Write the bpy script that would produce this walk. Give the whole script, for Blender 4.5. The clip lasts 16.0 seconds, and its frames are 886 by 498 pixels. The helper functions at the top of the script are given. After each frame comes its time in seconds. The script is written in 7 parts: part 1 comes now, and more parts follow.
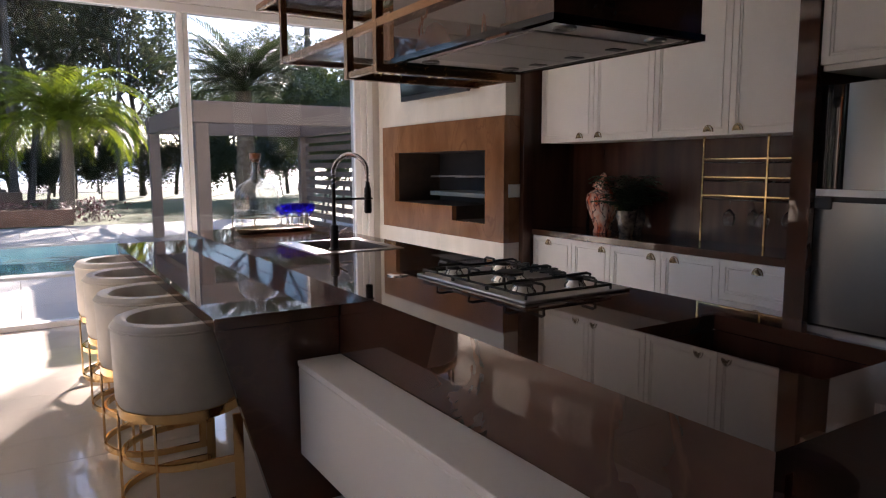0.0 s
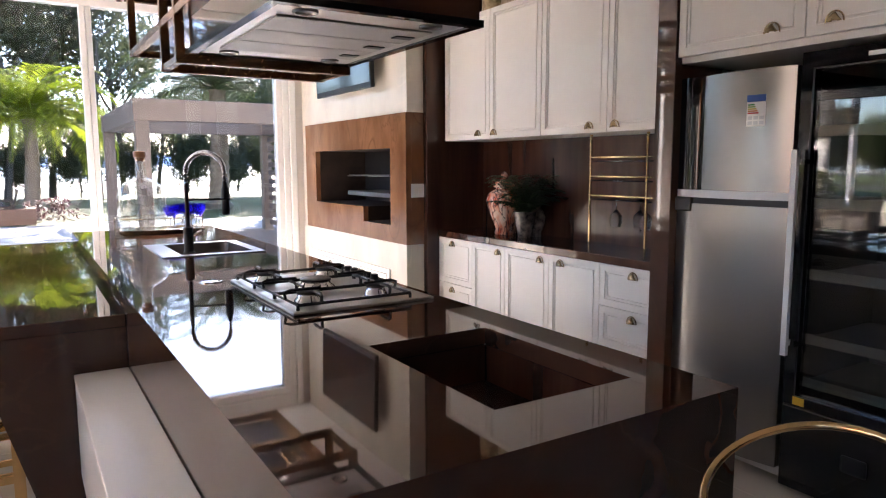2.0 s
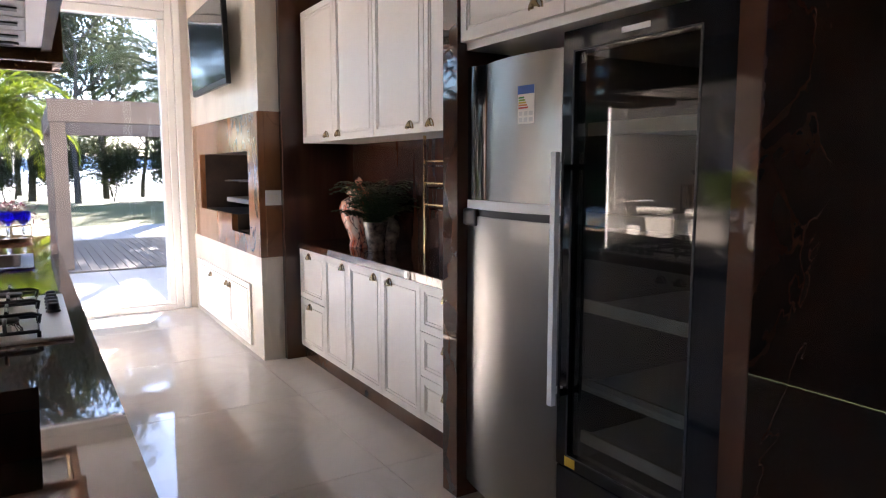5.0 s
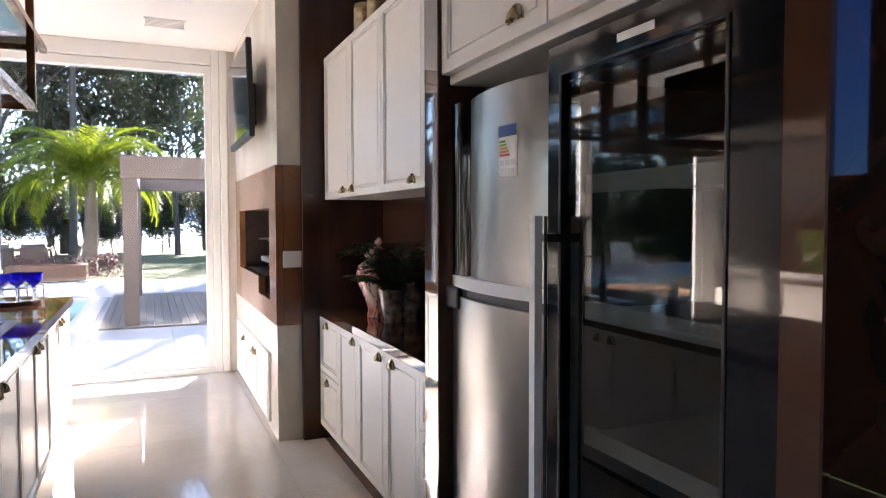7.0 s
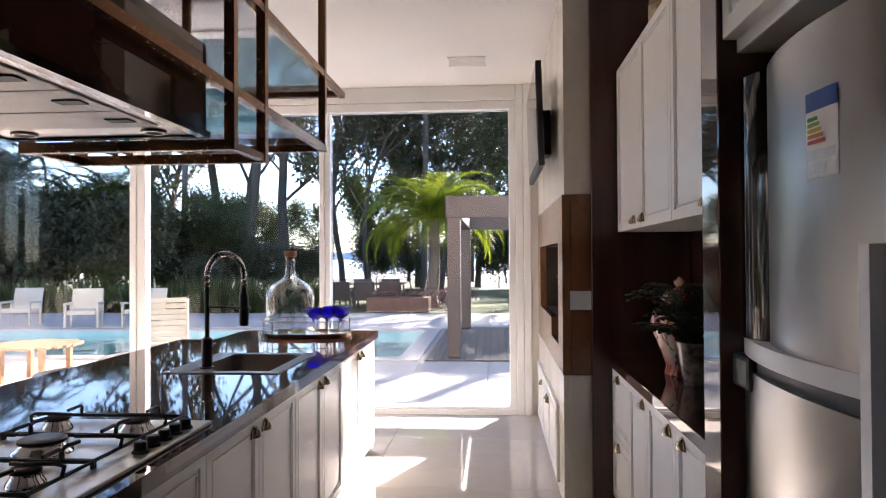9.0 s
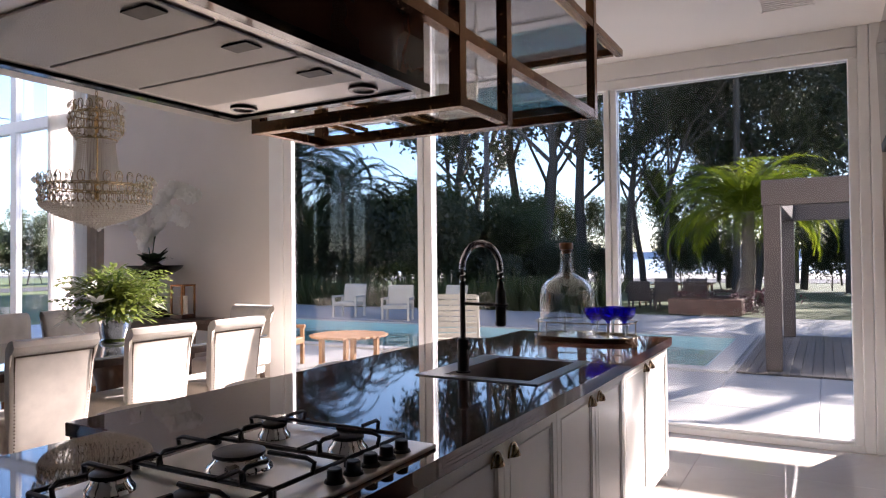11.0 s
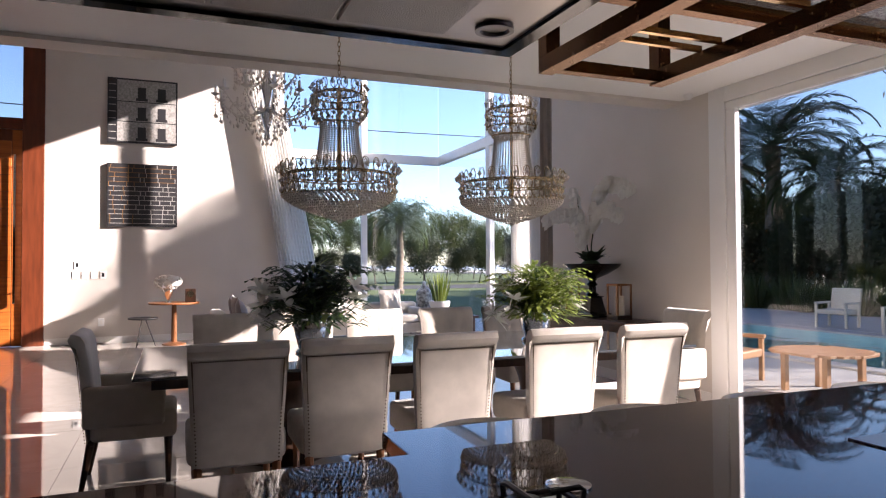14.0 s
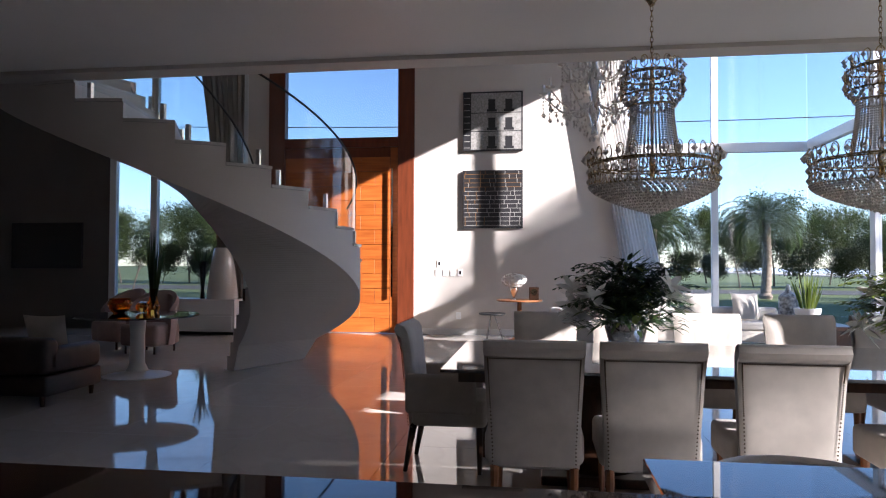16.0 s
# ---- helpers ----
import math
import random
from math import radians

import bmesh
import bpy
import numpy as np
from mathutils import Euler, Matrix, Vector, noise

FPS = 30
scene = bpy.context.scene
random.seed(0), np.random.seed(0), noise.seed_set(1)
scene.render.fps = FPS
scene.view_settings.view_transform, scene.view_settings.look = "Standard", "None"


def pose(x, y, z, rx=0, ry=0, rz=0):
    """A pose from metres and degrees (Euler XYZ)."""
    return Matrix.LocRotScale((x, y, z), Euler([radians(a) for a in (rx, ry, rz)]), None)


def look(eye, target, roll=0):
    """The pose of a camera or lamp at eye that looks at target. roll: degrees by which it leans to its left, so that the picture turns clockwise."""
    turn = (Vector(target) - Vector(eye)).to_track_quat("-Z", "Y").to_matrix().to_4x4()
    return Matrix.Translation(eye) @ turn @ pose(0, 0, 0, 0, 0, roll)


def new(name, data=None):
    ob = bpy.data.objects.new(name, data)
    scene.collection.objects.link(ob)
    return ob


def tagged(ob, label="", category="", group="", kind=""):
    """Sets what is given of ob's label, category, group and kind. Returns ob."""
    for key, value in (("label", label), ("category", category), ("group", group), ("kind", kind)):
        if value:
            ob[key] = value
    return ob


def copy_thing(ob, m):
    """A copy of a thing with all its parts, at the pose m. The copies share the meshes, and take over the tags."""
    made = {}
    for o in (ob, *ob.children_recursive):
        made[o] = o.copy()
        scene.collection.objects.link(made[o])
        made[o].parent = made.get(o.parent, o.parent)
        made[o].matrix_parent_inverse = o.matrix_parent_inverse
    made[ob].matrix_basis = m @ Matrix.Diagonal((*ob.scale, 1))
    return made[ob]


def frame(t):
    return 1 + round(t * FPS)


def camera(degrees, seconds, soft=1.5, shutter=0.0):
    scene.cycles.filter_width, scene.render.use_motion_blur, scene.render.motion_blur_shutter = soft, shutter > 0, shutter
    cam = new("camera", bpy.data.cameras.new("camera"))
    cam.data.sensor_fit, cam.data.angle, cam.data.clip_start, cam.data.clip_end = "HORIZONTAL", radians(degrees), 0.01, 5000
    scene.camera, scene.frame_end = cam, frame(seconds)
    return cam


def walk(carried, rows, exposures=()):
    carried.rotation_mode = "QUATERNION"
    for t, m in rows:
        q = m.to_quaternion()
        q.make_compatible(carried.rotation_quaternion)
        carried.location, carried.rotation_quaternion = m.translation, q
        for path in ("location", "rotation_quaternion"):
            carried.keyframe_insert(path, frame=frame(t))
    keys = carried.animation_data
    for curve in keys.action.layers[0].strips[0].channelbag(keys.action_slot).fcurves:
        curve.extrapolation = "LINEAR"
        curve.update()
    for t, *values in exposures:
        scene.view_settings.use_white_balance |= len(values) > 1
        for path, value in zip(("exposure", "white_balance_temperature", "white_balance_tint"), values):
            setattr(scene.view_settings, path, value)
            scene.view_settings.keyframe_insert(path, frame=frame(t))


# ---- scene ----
EXPOSURES = [(0.0, 3.1, 7000, 25), (0.5, 3.72, 7000, 24), (1.0, 4.05, 7000, 24), (1.5, 4.35, 6950, 23), (3.5, 4.45, 6850, 23), (7.0, 4.4, 6750, 22), (9.0, 3.65, 6850, 24), (11.5, 2.65, 6600, 26), (13.0, 2.5, 6700, 26), (14.5, 2.25, 6700, 24), (16.0, 2.15, 6050, 20)]
cam = camera(66.27, 16.0, 1.1)
# seconds, x, y, z, yaw, pitch, roll
PATH = [
    (0.0, 0.069, -0.023, 1.428, -31.89, -7.01, 0.18),
    (0.5, 0.279, -0.034, 1.422, -31.99, -7.10, 0.19),
    (1.0, 0.447, -0.067, 1.410, -32.09, -7.06, 0.23),
    (1.5, 0.669, -0.183, 1.412, -32.00, -6.98, 0.18),
    (2.0, 0.857, -0.264, 1.423, -31.96, -7.08, 0.17),
    (2.5, 1.095, -0.275, 1.413, -31.85, -7.10, 0.14),
    (3.0, 1.289, -0.302, 1.414, -31.83, -7.09, 0.15),
    (3.5, 1.479, -0.375, 1.424, -32.15, -7.11, 0.09),
    (4.0, 1.675, -0.414, 1.425, -31.90, -7.04, 0.03),
    (6.5, 2.590, -0.152, 1.441, -27.05, -4.20, 0.19),
    (7.0, 2.734, -0.012, 1.470, -23.38, -2.39, 0.10),
    (7.5, 2.893, 0.112, 1.479, -17.74, -0.83, 0.32),
    (8.0, 3.037, 0.210, 1.485, -9.54, 0.31, 0.32),
    (8.5, 3.087, 0.321, 1.476, -2.39, 0.68, 0.33),
    (9.0, 3.101, 0.489, 1.465, 4.37, 0.81, 0.33),
    (11.5, 3.049, 1.272, 1.409, 34.96, 1.03, 0.52),
    (12.0, 3.006, 1.440, 1.401, 40.74, 1.11, 0.36),
    (12.5, 2.977, 1.581, 1.403, 48.32, 1.19, 0.33),
    (13.0, 2.902, 1.697, 1.397, 55.22, 1.23, 0.23),
    (13.5, 2.839, 1.821, 1.395, 61.94, 1.28, 0.21),
    (14.0, 2.818, 1.951, 1.400, 68.41, 1.30, 0.28),
    (14.5, 2.805, 2.089, 1.386, 75.95, 1.50, 0.07),
    (15.0, 2.751, 2.181, 1.384, 83.29, 1.53, -0.06),
    (15.5, 2.648, 2.257, 1.376, 90.64, 1.41, -0.13),
    (16.0, 2.583, 2.304, 1.371, 98.01, 1.44, -0.21),
]
walk(cam, [(t, pose(x, y, z, 90 + pitch, roll, yaw)) for t, x, y, z, yaw, pitch, roll in PATH], EXPOSURES)

# ---- light ----
SUN_WAY = Vector((-0.42, -1.0, -0.455)).normalized()
world = bpy.data.worlds.new("world")
scene.world = world
world.use_nodes = True
wn = world.node_tree
sky = wn.nodes.new("ShaderNodeTexSky")
sky.sky_type, sky.sun_disc = "NISHITA", False
sky.sun_elevation, sky.sun_rotation = math.asin(-SUN_WAY.z), math.atan2(-SUN_WAY.x, -SUN_WAY.y)
sky.air_density, sky.dust_density, sky.ozone_density = 1.0, 0.25, 4.5
wn.nodes["Background"].inputs["Strength"].default_value = 0.10
wn.links.new(sky.outputs["Color"], wn.nodes["Background"].inputs["Color"])
sun = new("sun", bpy.data.lights.new("sun", "SUN"))
sun.data.energy, sun.data.angle, sun.data.color = 4.9, radians(0.5), (1.0, 0.95, 0.87)
sun.matrix_world = look((0, 0, 20), Vector((0, 0, 20)) + SUN_WAY)


# ---- shapes ----
def box(bm, x0, x1, y0, y1, z0, z1):
    v = [bm.verts.new(p) for p in ((x0, y0, z0), (x1, y0, z0), (x1, y1, z0), (x0, y1, z0), (x0, y0, z1), (x1, y0, z1), (x1, y1, z1), (x0, y1, z1))]
    for f in ((0, 3, 2, 1), (4, 5, 6, 7), (0, 1, 5, 4), (1, 2, 6, 5), (2, 3, 7, 6), (3, 0, 4, 7)):
        bm.faces.new([v[i] for i in f])
    return bm


def boxes(*rows):
    bm = bmesh.new()
    for r in rows:
        box(bm, *r)
    return bm


def soft_box(x0, x1, y0, y1, z0, z1, r=0.004, n=2):
    bm = boxes((x0, x1, y0, y1, z0, z1))
    bmesh.ops.bevel(bm, geom=bm.edges[:], offset=r, segments=n, profile=0.5, affect="EDGES")
    return bm


def ring(bm, centre, u, v, r, n):
    return [bm.verts.new(centre + u * (r * math.cos(2 * math.pi * i / n)) + v * (r * math.sin(2 * math.pi * i / n))) for i in range(n)]


def bridge(bm, a, b):
    n = len(a)
    for i in range(n):
        bm.faces.new((a[i], a[(i + 1) % n], b[(i + 1) % n], b[i]))


def tube(bm, pts, r, n=8, closed=False, caps=True):
    """A round bar along pts; r is a radius or one for each point."""
    pts = [Vector(p) for p in pts]
    rs = r if isinstance(r, (list, tuple)) else [r] * len(pts)
    rings, side = [], None
    for i, p in enumerate(pts):
        a = pts[(i - 1) % len(pts)] if closed or i else p
        b = pts[(i + 1) % len(pts)] if closed or i < len(pts) - 1 else p
        way = (b - a).normalized()
        if side is None:
            side = way.orthogonal().normalized()
        side = (side - way * side.dot(way)).normalized()
        rings.append(ring(bm, p, side, way.cross(side), rs[i], n))
    for a, b in zip(rings, rings[1:]):
        bridge(bm, a, b)
    if closed:
        bridge(bm, rings[-1], rings[0])
    elif caps:
        bm.faces.new(rings[0][::-1])
        bm.faces.new(rings[-1])
    return bm


def lathe(bm, prof, n=24, c=(0, 0, 0)):
    """Turns a profile of (radius, height) about the upright axis through c."""
    c, last = Vector(c), None
    for r, z in prof:
        if r < 1e-5:
            now = [bm.verts.new(c + Vector((0, 0, z)))]
        else:
            now = ring(bm, c + Vector((0, 0, z)), Vector((1, 0, 0)), Vector((0, 1, 0)), r, n)
        if last:
            if len(last) == 1 and len(now) > 1:
                for i in range(n):
                    bm.faces.new((last[0], now[(i + 1) % n], now[i]))
            elif len(now) == 1 and len(last) > 1:
                for i in range(n):
                    bm.faces.new((last[i], last[(i + 1) % n], now[0]))
            elif len(now) > 1:
                bridge(bm, last, now)
        last = now
    return bm


def grid(nu, nv, at):
    """A sheet of nu by nv cells, each corner placed by at(u, v) with u and v from 0 to 1."""
    bm = bmesh.new()
    vs = [[bm.verts.new(at(i / nu, j / nv)) for j in range(nv + 1)] for i in range(nu + 1)]
    for i in range(nu):
        for j in range(nv):
            bm.faces.new((vs[i][j], vs[i + 1][j], vs[i + 1][j + 1], vs[i][j + 1]))
    return bm


def finish(name, bm, material, smooth=False):
    bmesh.ops.recalc_face_normals(bm, faces=bm.faces[:])
    me = bpy.data.meshes.new(name)
    bm.to_mesh(me)
    bm.free()
    me.materials.append(material)
    if smooth:
        smooth_faces(me)
    return me


def smooth_faces(me):
    me.polygons.foreach_set("use_smooth", [True] * len(me.polygons))
    me.set_sharp_from_angle(angle=radians(40))


def part(name, bm, material, parent, label="", smooth=False):
    ob = new(name, finish(name, bm, material, smooth))
    ob.parent = parent
    if label:
        ob["label"] = label
    return ob


def thing(name, label, category, m, group=""):
    ob = new(name)
    ob.empty_display_size = 0.1
    ob.matrix_basis = m
    return tagged(ob, label, category, group)


def solid(name, bm, material, label, category, m=None, group="", smooth=False):
    ob = new(name, finish(name, bm, material, smooth))
    if m is not None:
        ob.matrix_basis = m
    return tagged(ob, label, category, group)


def built(name, bm, material, label="", category="", smooth=False):
    ob = new(name, finish(name, bm, material, smooth))
    return tagged(ob, label or name.replace("_", " "), category, "", "structure")


# ---- materials ----
def mat(name, color, rough=0.5, metal=0.0, vary=0.12, scale=6.0, bump=0.0, fine=60.0, coat=0.0, second=None, stretch=(1, 1, 1), sheen=0.0, spec=0.5, rvary=0.08, random_tone=0.0, veins=None):
    m = bpy.data.materials.new(name)
    m.use_nodes = True
    nt = m.node_tree
    p = nt.nodes["Principled BSDF"]
    link, mk = nt.links.new, nt.nodes.new
    tc, mp = mk("ShaderNodeTexCoord"), mk("ShaderNodeMapping")
    mp.inputs["Scale"].default_value = stretch
    link(tc.outputs["Object"], mp.inputs["Vector"])
    n1, n2 = mk("ShaderNodeTexNoise"), mk("ShaderNodeTexNoise")
    for n, s, d in ((n1, scale, 4), (n2, fine, 3)):
        n.inputs["Scale"].default_value, n.inputs["Detail"].default_value = s, d
        link(mp.outputs["Vector"], n.inputs["Vector"])
    ramp = mk("ShaderNodeValToRGB")
    second = second or tuple(c * (1 - 2 * vary) for c in color)
    ramp.color_ramp.elements[0].position, ramp.color_ramp.elements[1].position = 0.32, 0.68
    ramp.color_ramp.elements[0].color, ramp.color_ramp.elements[1].color = (*second, 1), (*color, 1)
    link(n1.outputs["Fac"], ramp.inputs["Fac"])
    out = ramp.outputs["Color"]
    if veins:
        vcol, vscale, width = veins
        vn, vr, vm = mk("ShaderNodeTexNoise"), mk("ShaderNodeValToRGB"), mk("ShaderNodeMix")
        vn.inputs["Scale"].default_value, vn.inputs["Detail"].default_value, vn.inputs["Distortion"].default_value = vscale, 6, 1.2
        link(mp.outputs["Vector"], vn.inputs["Vector"])
        e = vr.color_ramp.elements
        e[0].position, e[1].position = 0.5 - width, 0.5 + width
        e[0].color = e[1].color = (0, 0, 0, 1)
        e.new(0.5).color = (1, 1, 1, 1)
        link(vn.outputs["Fac"], vr.inputs["Fac"])
        vm.data_type = "RGBA"
        link(vr.outputs["Color"], vm.inputs["Factor"])
        link(out, vm.inputs["A"])
        vm.inputs["B"].default_value = (*vcol, 1)
        out = vm.outputs["Result"]
    if random_tone:
        oi, mr, hs = mk("ShaderNodeObjectInfo"), mk("ShaderNodeMapRange"), mk("ShaderNodeHueSaturation")
        mr.inputs["To Min"].default_value, mr.inputs["To Max"].default_value = 1 - random_tone, 1 + random_tone
        link(oi.outputs["Random"], mr.inputs["Value"])
        link(mr.outputs["Result"], hs.inputs["Value"])
        link(out, hs.inputs["Color"])
        out = hs.outputs["Color"]
    link(out, p.inputs["Base Color"])
    rr = mk("ShaderNodeMapRange")
    rr.inputs["To Min"].default_value, rr.inputs["To Max"].default_value = max(rough - rvary * rough * 2, 0.01), min(rough + rvary * rough * 2, 1)
    link(n2.outputs["Fac"], rr.inputs["Value"])
    link(rr.outputs["Result"], p.inputs["Roughness"])
    p.inputs["Metallic"].default_value, p.inputs["Coat Weight"].default_value = metal, coat
    p.inputs["Specular IOR Level"].default_value = spec
    if sheen:
        p.inputs["Sheen Weight"].default_value, p.inputs["Sheen Roughness"].default_value = sheen, 0.4
    if bump:
        b = mk("ShaderNodeBump")
        b.inputs["Strength"].default_value, b.inputs["Distance"].default_value = bump, 0.004
        link(n2.outputs["Fac"], b.inputs["Height"])
        link(b.outputs["Normal"], p.inputs["Normal"])
    return m


def sheet_glass(name, tint=(1, 1, 1), ior=1.45, gloss=1.0):
    """Thin clear panes: they let light straight through and mirror by Fresnel."""
    m = bpy.data.materials.new(name)
    m.use_nodes = True
    nt = m.node_tree
    nt.nodes.remove(nt.nodes["Principled BSDF"])
    tr, gl, lw, pw, fr, mx = (nt.nodes.new("ShaderNode" + k) for k in ("BsdfTransparent", "BsdfGlossy", "LayerWeight", "Math", "Math", "MixShader"))
    tr.inputs["Color"].default_value = (*tint, 1)
    gl.inputs["Roughness"].default_value, gl.inputs["Color"].default_value = 0.0, (gloss, gloss, gloss, 1)
    f0 = ((ior - 1) / (ior + 1)) ** 2
    lw.inputs["Blend"].default_value = 0.5
    pw.operation, pw.inputs[1].default_value = "POWER", 5.0
    fr.operation, fr.inputs[1].default_value, fr.inputs[2].default_value = "MULTIPLY_ADD", 1 - f0, f0
    nt.links.new(lw.outputs["Facing"], pw.inputs[0])
    nt.links.new(pw.outputs[0], fr.inputs[0])
    nt.links.new(fr.outputs[0], mx.inputs["Fac"])
    nt.links.new(tr.outputs["BSDF"], mx.inputs[1])
    nt.links.new(gl.outputs["BSDF"], mx.inputs[2])
    nt.links.new(mx.outputs["Shader"], nt.nodes["Material Output"].inputs["Surface"])
    return m


def solid_glass(name, color=(1, 1, 1), rough=0.0, ior=1.45):
    m = bpy.data.materials.new(name)
    m.use_nodes = True
    p = m.node_tree.nodes["Principled BSDF"]
    p.inputs["Base Color"].default_value, p.inputs["Roughness"].default_value = (*color, 1), rough
    p.inputs["Transmission Weight"].default_value, p.inputs["IOR"].default_value = 1.0, ior
    return m


def leafy(name, color, second, rough=0.5, passing=0.35):
    """Leaves and thin cloth: part of the light goes through."""
    m = mat(name, color, rough, second=second, scale=3.0, fine=30.0)
    nt = m.node_tree
    p = nt.nodes["Principled BSDF"]
    tl, mx = nt.nodes.new("ShaderNodeBsdfTranslucent"), nt.nodes.new("ShaderNodeMixShader")
    src = p.inputs["Base Color"].links[0].from_socket
    nt.links.new(src, tl.inputs["Color"])
    mx.inputs["Fac"].default_value = passing
    nt.links.new(p.outputs["BSDF"], mx.inputs[1])
    nt.links.new(tl.outputs["BSDF"], mx.inputs[2])
    nt.links.new(mx.outputs["Shader"], nt.nodes["Material Output"].inputs["Surface"])
    return m


WALL = mat("wall_paint", (0.68, 0.63, 0.575), 0.55, vary=0.03, scale=1.5, bump=0.05, fine=220)
CEIL = mat("ceiling_paint", (0.86, 0.84, 0.81), 0.5, vary=0.02, scale=1.0, bump=0.03, fine=200)
FRAME = mat("white_aluminium", (0.83, 0.83, 0.82), 0.3, vary=0.02, scale=3)
LACQUER = mat("white_lacquer", (0.84, 0.82, 0.78), 0.32, vary=0.02, scale=2)
CREAM = mat("cream_marble", (0.74, 0.69, 0.60), 0.16, vary=0.10, scale=2.2, stretch=(1.5, 1.5, 0.6), veins=((0.69, 0.635, 0.545), 1.3, 0.02))
TILE = mat("polished_tile", (0.60, 0.565, 0.515), 0.035, vary=0.04, scale=1.2, random_tone=0.02, veins=((0.55, 0.515, 0.465), 0.9, 0.04), spec=0.6)
GROUT = mat("grout", (0.52, 0.485, 0.44), 0.5)
BROWN = mat("dark_brown_marble", (0.088, 0.037, 0.022), 0.03, vary=0.25, scale=2.6, veins=((0.080, 0.034, 0.020), 1.7, 0.02), spec=0.75)
TAN = mat("brown_marble", (0.26, 0.125, 0.06), 0.10, vary=0.3, scale=3.2, stretch=(1.3, 1.3, 0.6), second=(0.15, 0.062, 0.027), veins=((0.17, 0.075, 0.035), 2.0, 0.02))
DARKPANEL = mat("dark_wood_panel", (0.075, 0.030, 0.019), 0.2, vary=0.3, scale=3, stretch=(3, 3, 0.3))
STEEL = mat("brushed_steel", (0.31, 0.302, 0.29), 0.29, metal=1.0, vary=0.02, scale=2, fine=300, rvary=0.02)
CHROME = mat("polished_chrome", (0.75, 0.75, 0.75), 0.08, metal=1.0, vary=0.02)
GREYPLASTIC = mat("silver_plastic", (0.62, 0.62, 0.62), 0.35, metal=0.6, vary=0.02)
BLACKMETAL = mat("black_iron", (0.018, 0.018, 0.02), 0.38, vary=0.2, bump=0.1, fine=300)
BLACKGLOSS = mat("black_gloss", (0.010, 0.010, 0.012), 0.07, vary=0.2)
BLACKMATT = mat("black_plastic", (0.016, 0.016, 0.018), 0.45, vary=0.2)
BRONZE = mat("dark_bronze_tube", (0.33, 0.165, 0.07), 0.26, metal=0.85, vary=0.07, scale=3)
GOLD = mat("polished_gold_tube", (0.83, 0.55, 0.26), 0.13, metal=1.0, vary=0.06, scale=5)
BRASS = mat("aged_brass", (0.50, 0.39, 0.24), 0.24, metal=1.0, vary=0.12, scale=20)
FABRIC = mat("beige_velvet", (0.54, 0.49, 0.43), 0.85, vary=0.08, scale=9, bump=0.25, fine=500, sheen=0.5)
LEATHER = mat("cream_leather", (0.68, 0.63, 0.55), 0.42, vary=0.05, scale=12, bump=0.25, fine=260)
LEGWOOD = mat("dark_leg_wood", (0.06, 0.028, 0.016), 0.3, vary=0.25, scale=8, stretch=(4, 4, 0.5))
LEGTAN = mat("tan_leg_wood", (0.33, 0.13, 0.05), 0.35, vary=0.2, scale=8, stretch=(4, 4, 0.5))
DOORWOOD = mat("orange_door_wood", (0.52, 0.145, 0.028), 0.3, second=(0.36, 0.088, 0.016), scale=4, stretch=(1, 0.35, 6), random_tone=0.12, bump=0.06)
DOORFRAME = mat("red_brown_wood", (0.17, 0.04, 0.015), 0.35, vary=0.2, scale=5, stretch=(3, 3, 0.4))
PANE = sheet_glass("window_pane", (0.66, 0.675, 0.68), 1.45, 0.6)
CLEARPANE = sheet_glass("clear_pane", (0.90, 0.91, 0.915), 1.45, 0.6)
RAILGLASS = sheet_glass("rail_glass", (0.90, 0.94, 0.93))
SMOKE = sheet_glass("smoked_glass", (0.42, 0.42, 0.43))
COOLGLASS = sheet_glass("cooler_glass", (0.62, 0.63, 0.62), 1.65)
CLEAR = solid_glass("clear_glass", (0.97, 0.99, 0.98))
BLUEGLASS = solid_glass("cobalt_glass", (0.05, 0.05, 0.75))


# ---- structure ----
WX, NY, EX, SY = -10.94, 7.26, 4.35, -12.0
LOW, HIGH, EDGE = 3.10, 7.20, -2.86
TOP = 7.0                       # head of the double height glazing
NK = 6.88                       # inner face of the kitchen glazing

floor = built("floor", boxes((WX - 0.2, EX + 0.2, SY - 0.2, NY + 0.16, -0.25, -0.006)), GROUT, "polished light porcelain tile floor with fine joints", "floor")
ceiling = built("ceiling", boxes((EDGE, EX + 0.2, SY, NY + 0.15, LOW, LOW + 0.25)), CEIL, "low white plaster ceiling over kitchen and dining", "ceiling")
built("ceiling_high", boxes((WX - 0.2, EDGE, SY, NY + 0.15, HIGH, HIGH + 0.25)), CEIL, "high white ceiling of the double height living room", "ceiling")
built("wall_gallery", boxes((EDGE - 0.24, EDGE - 0.002, SY, NY, LOW - 0.035, HIGH)), WALL, "painted upstand wall above the edge of the low ceiling", "wall")
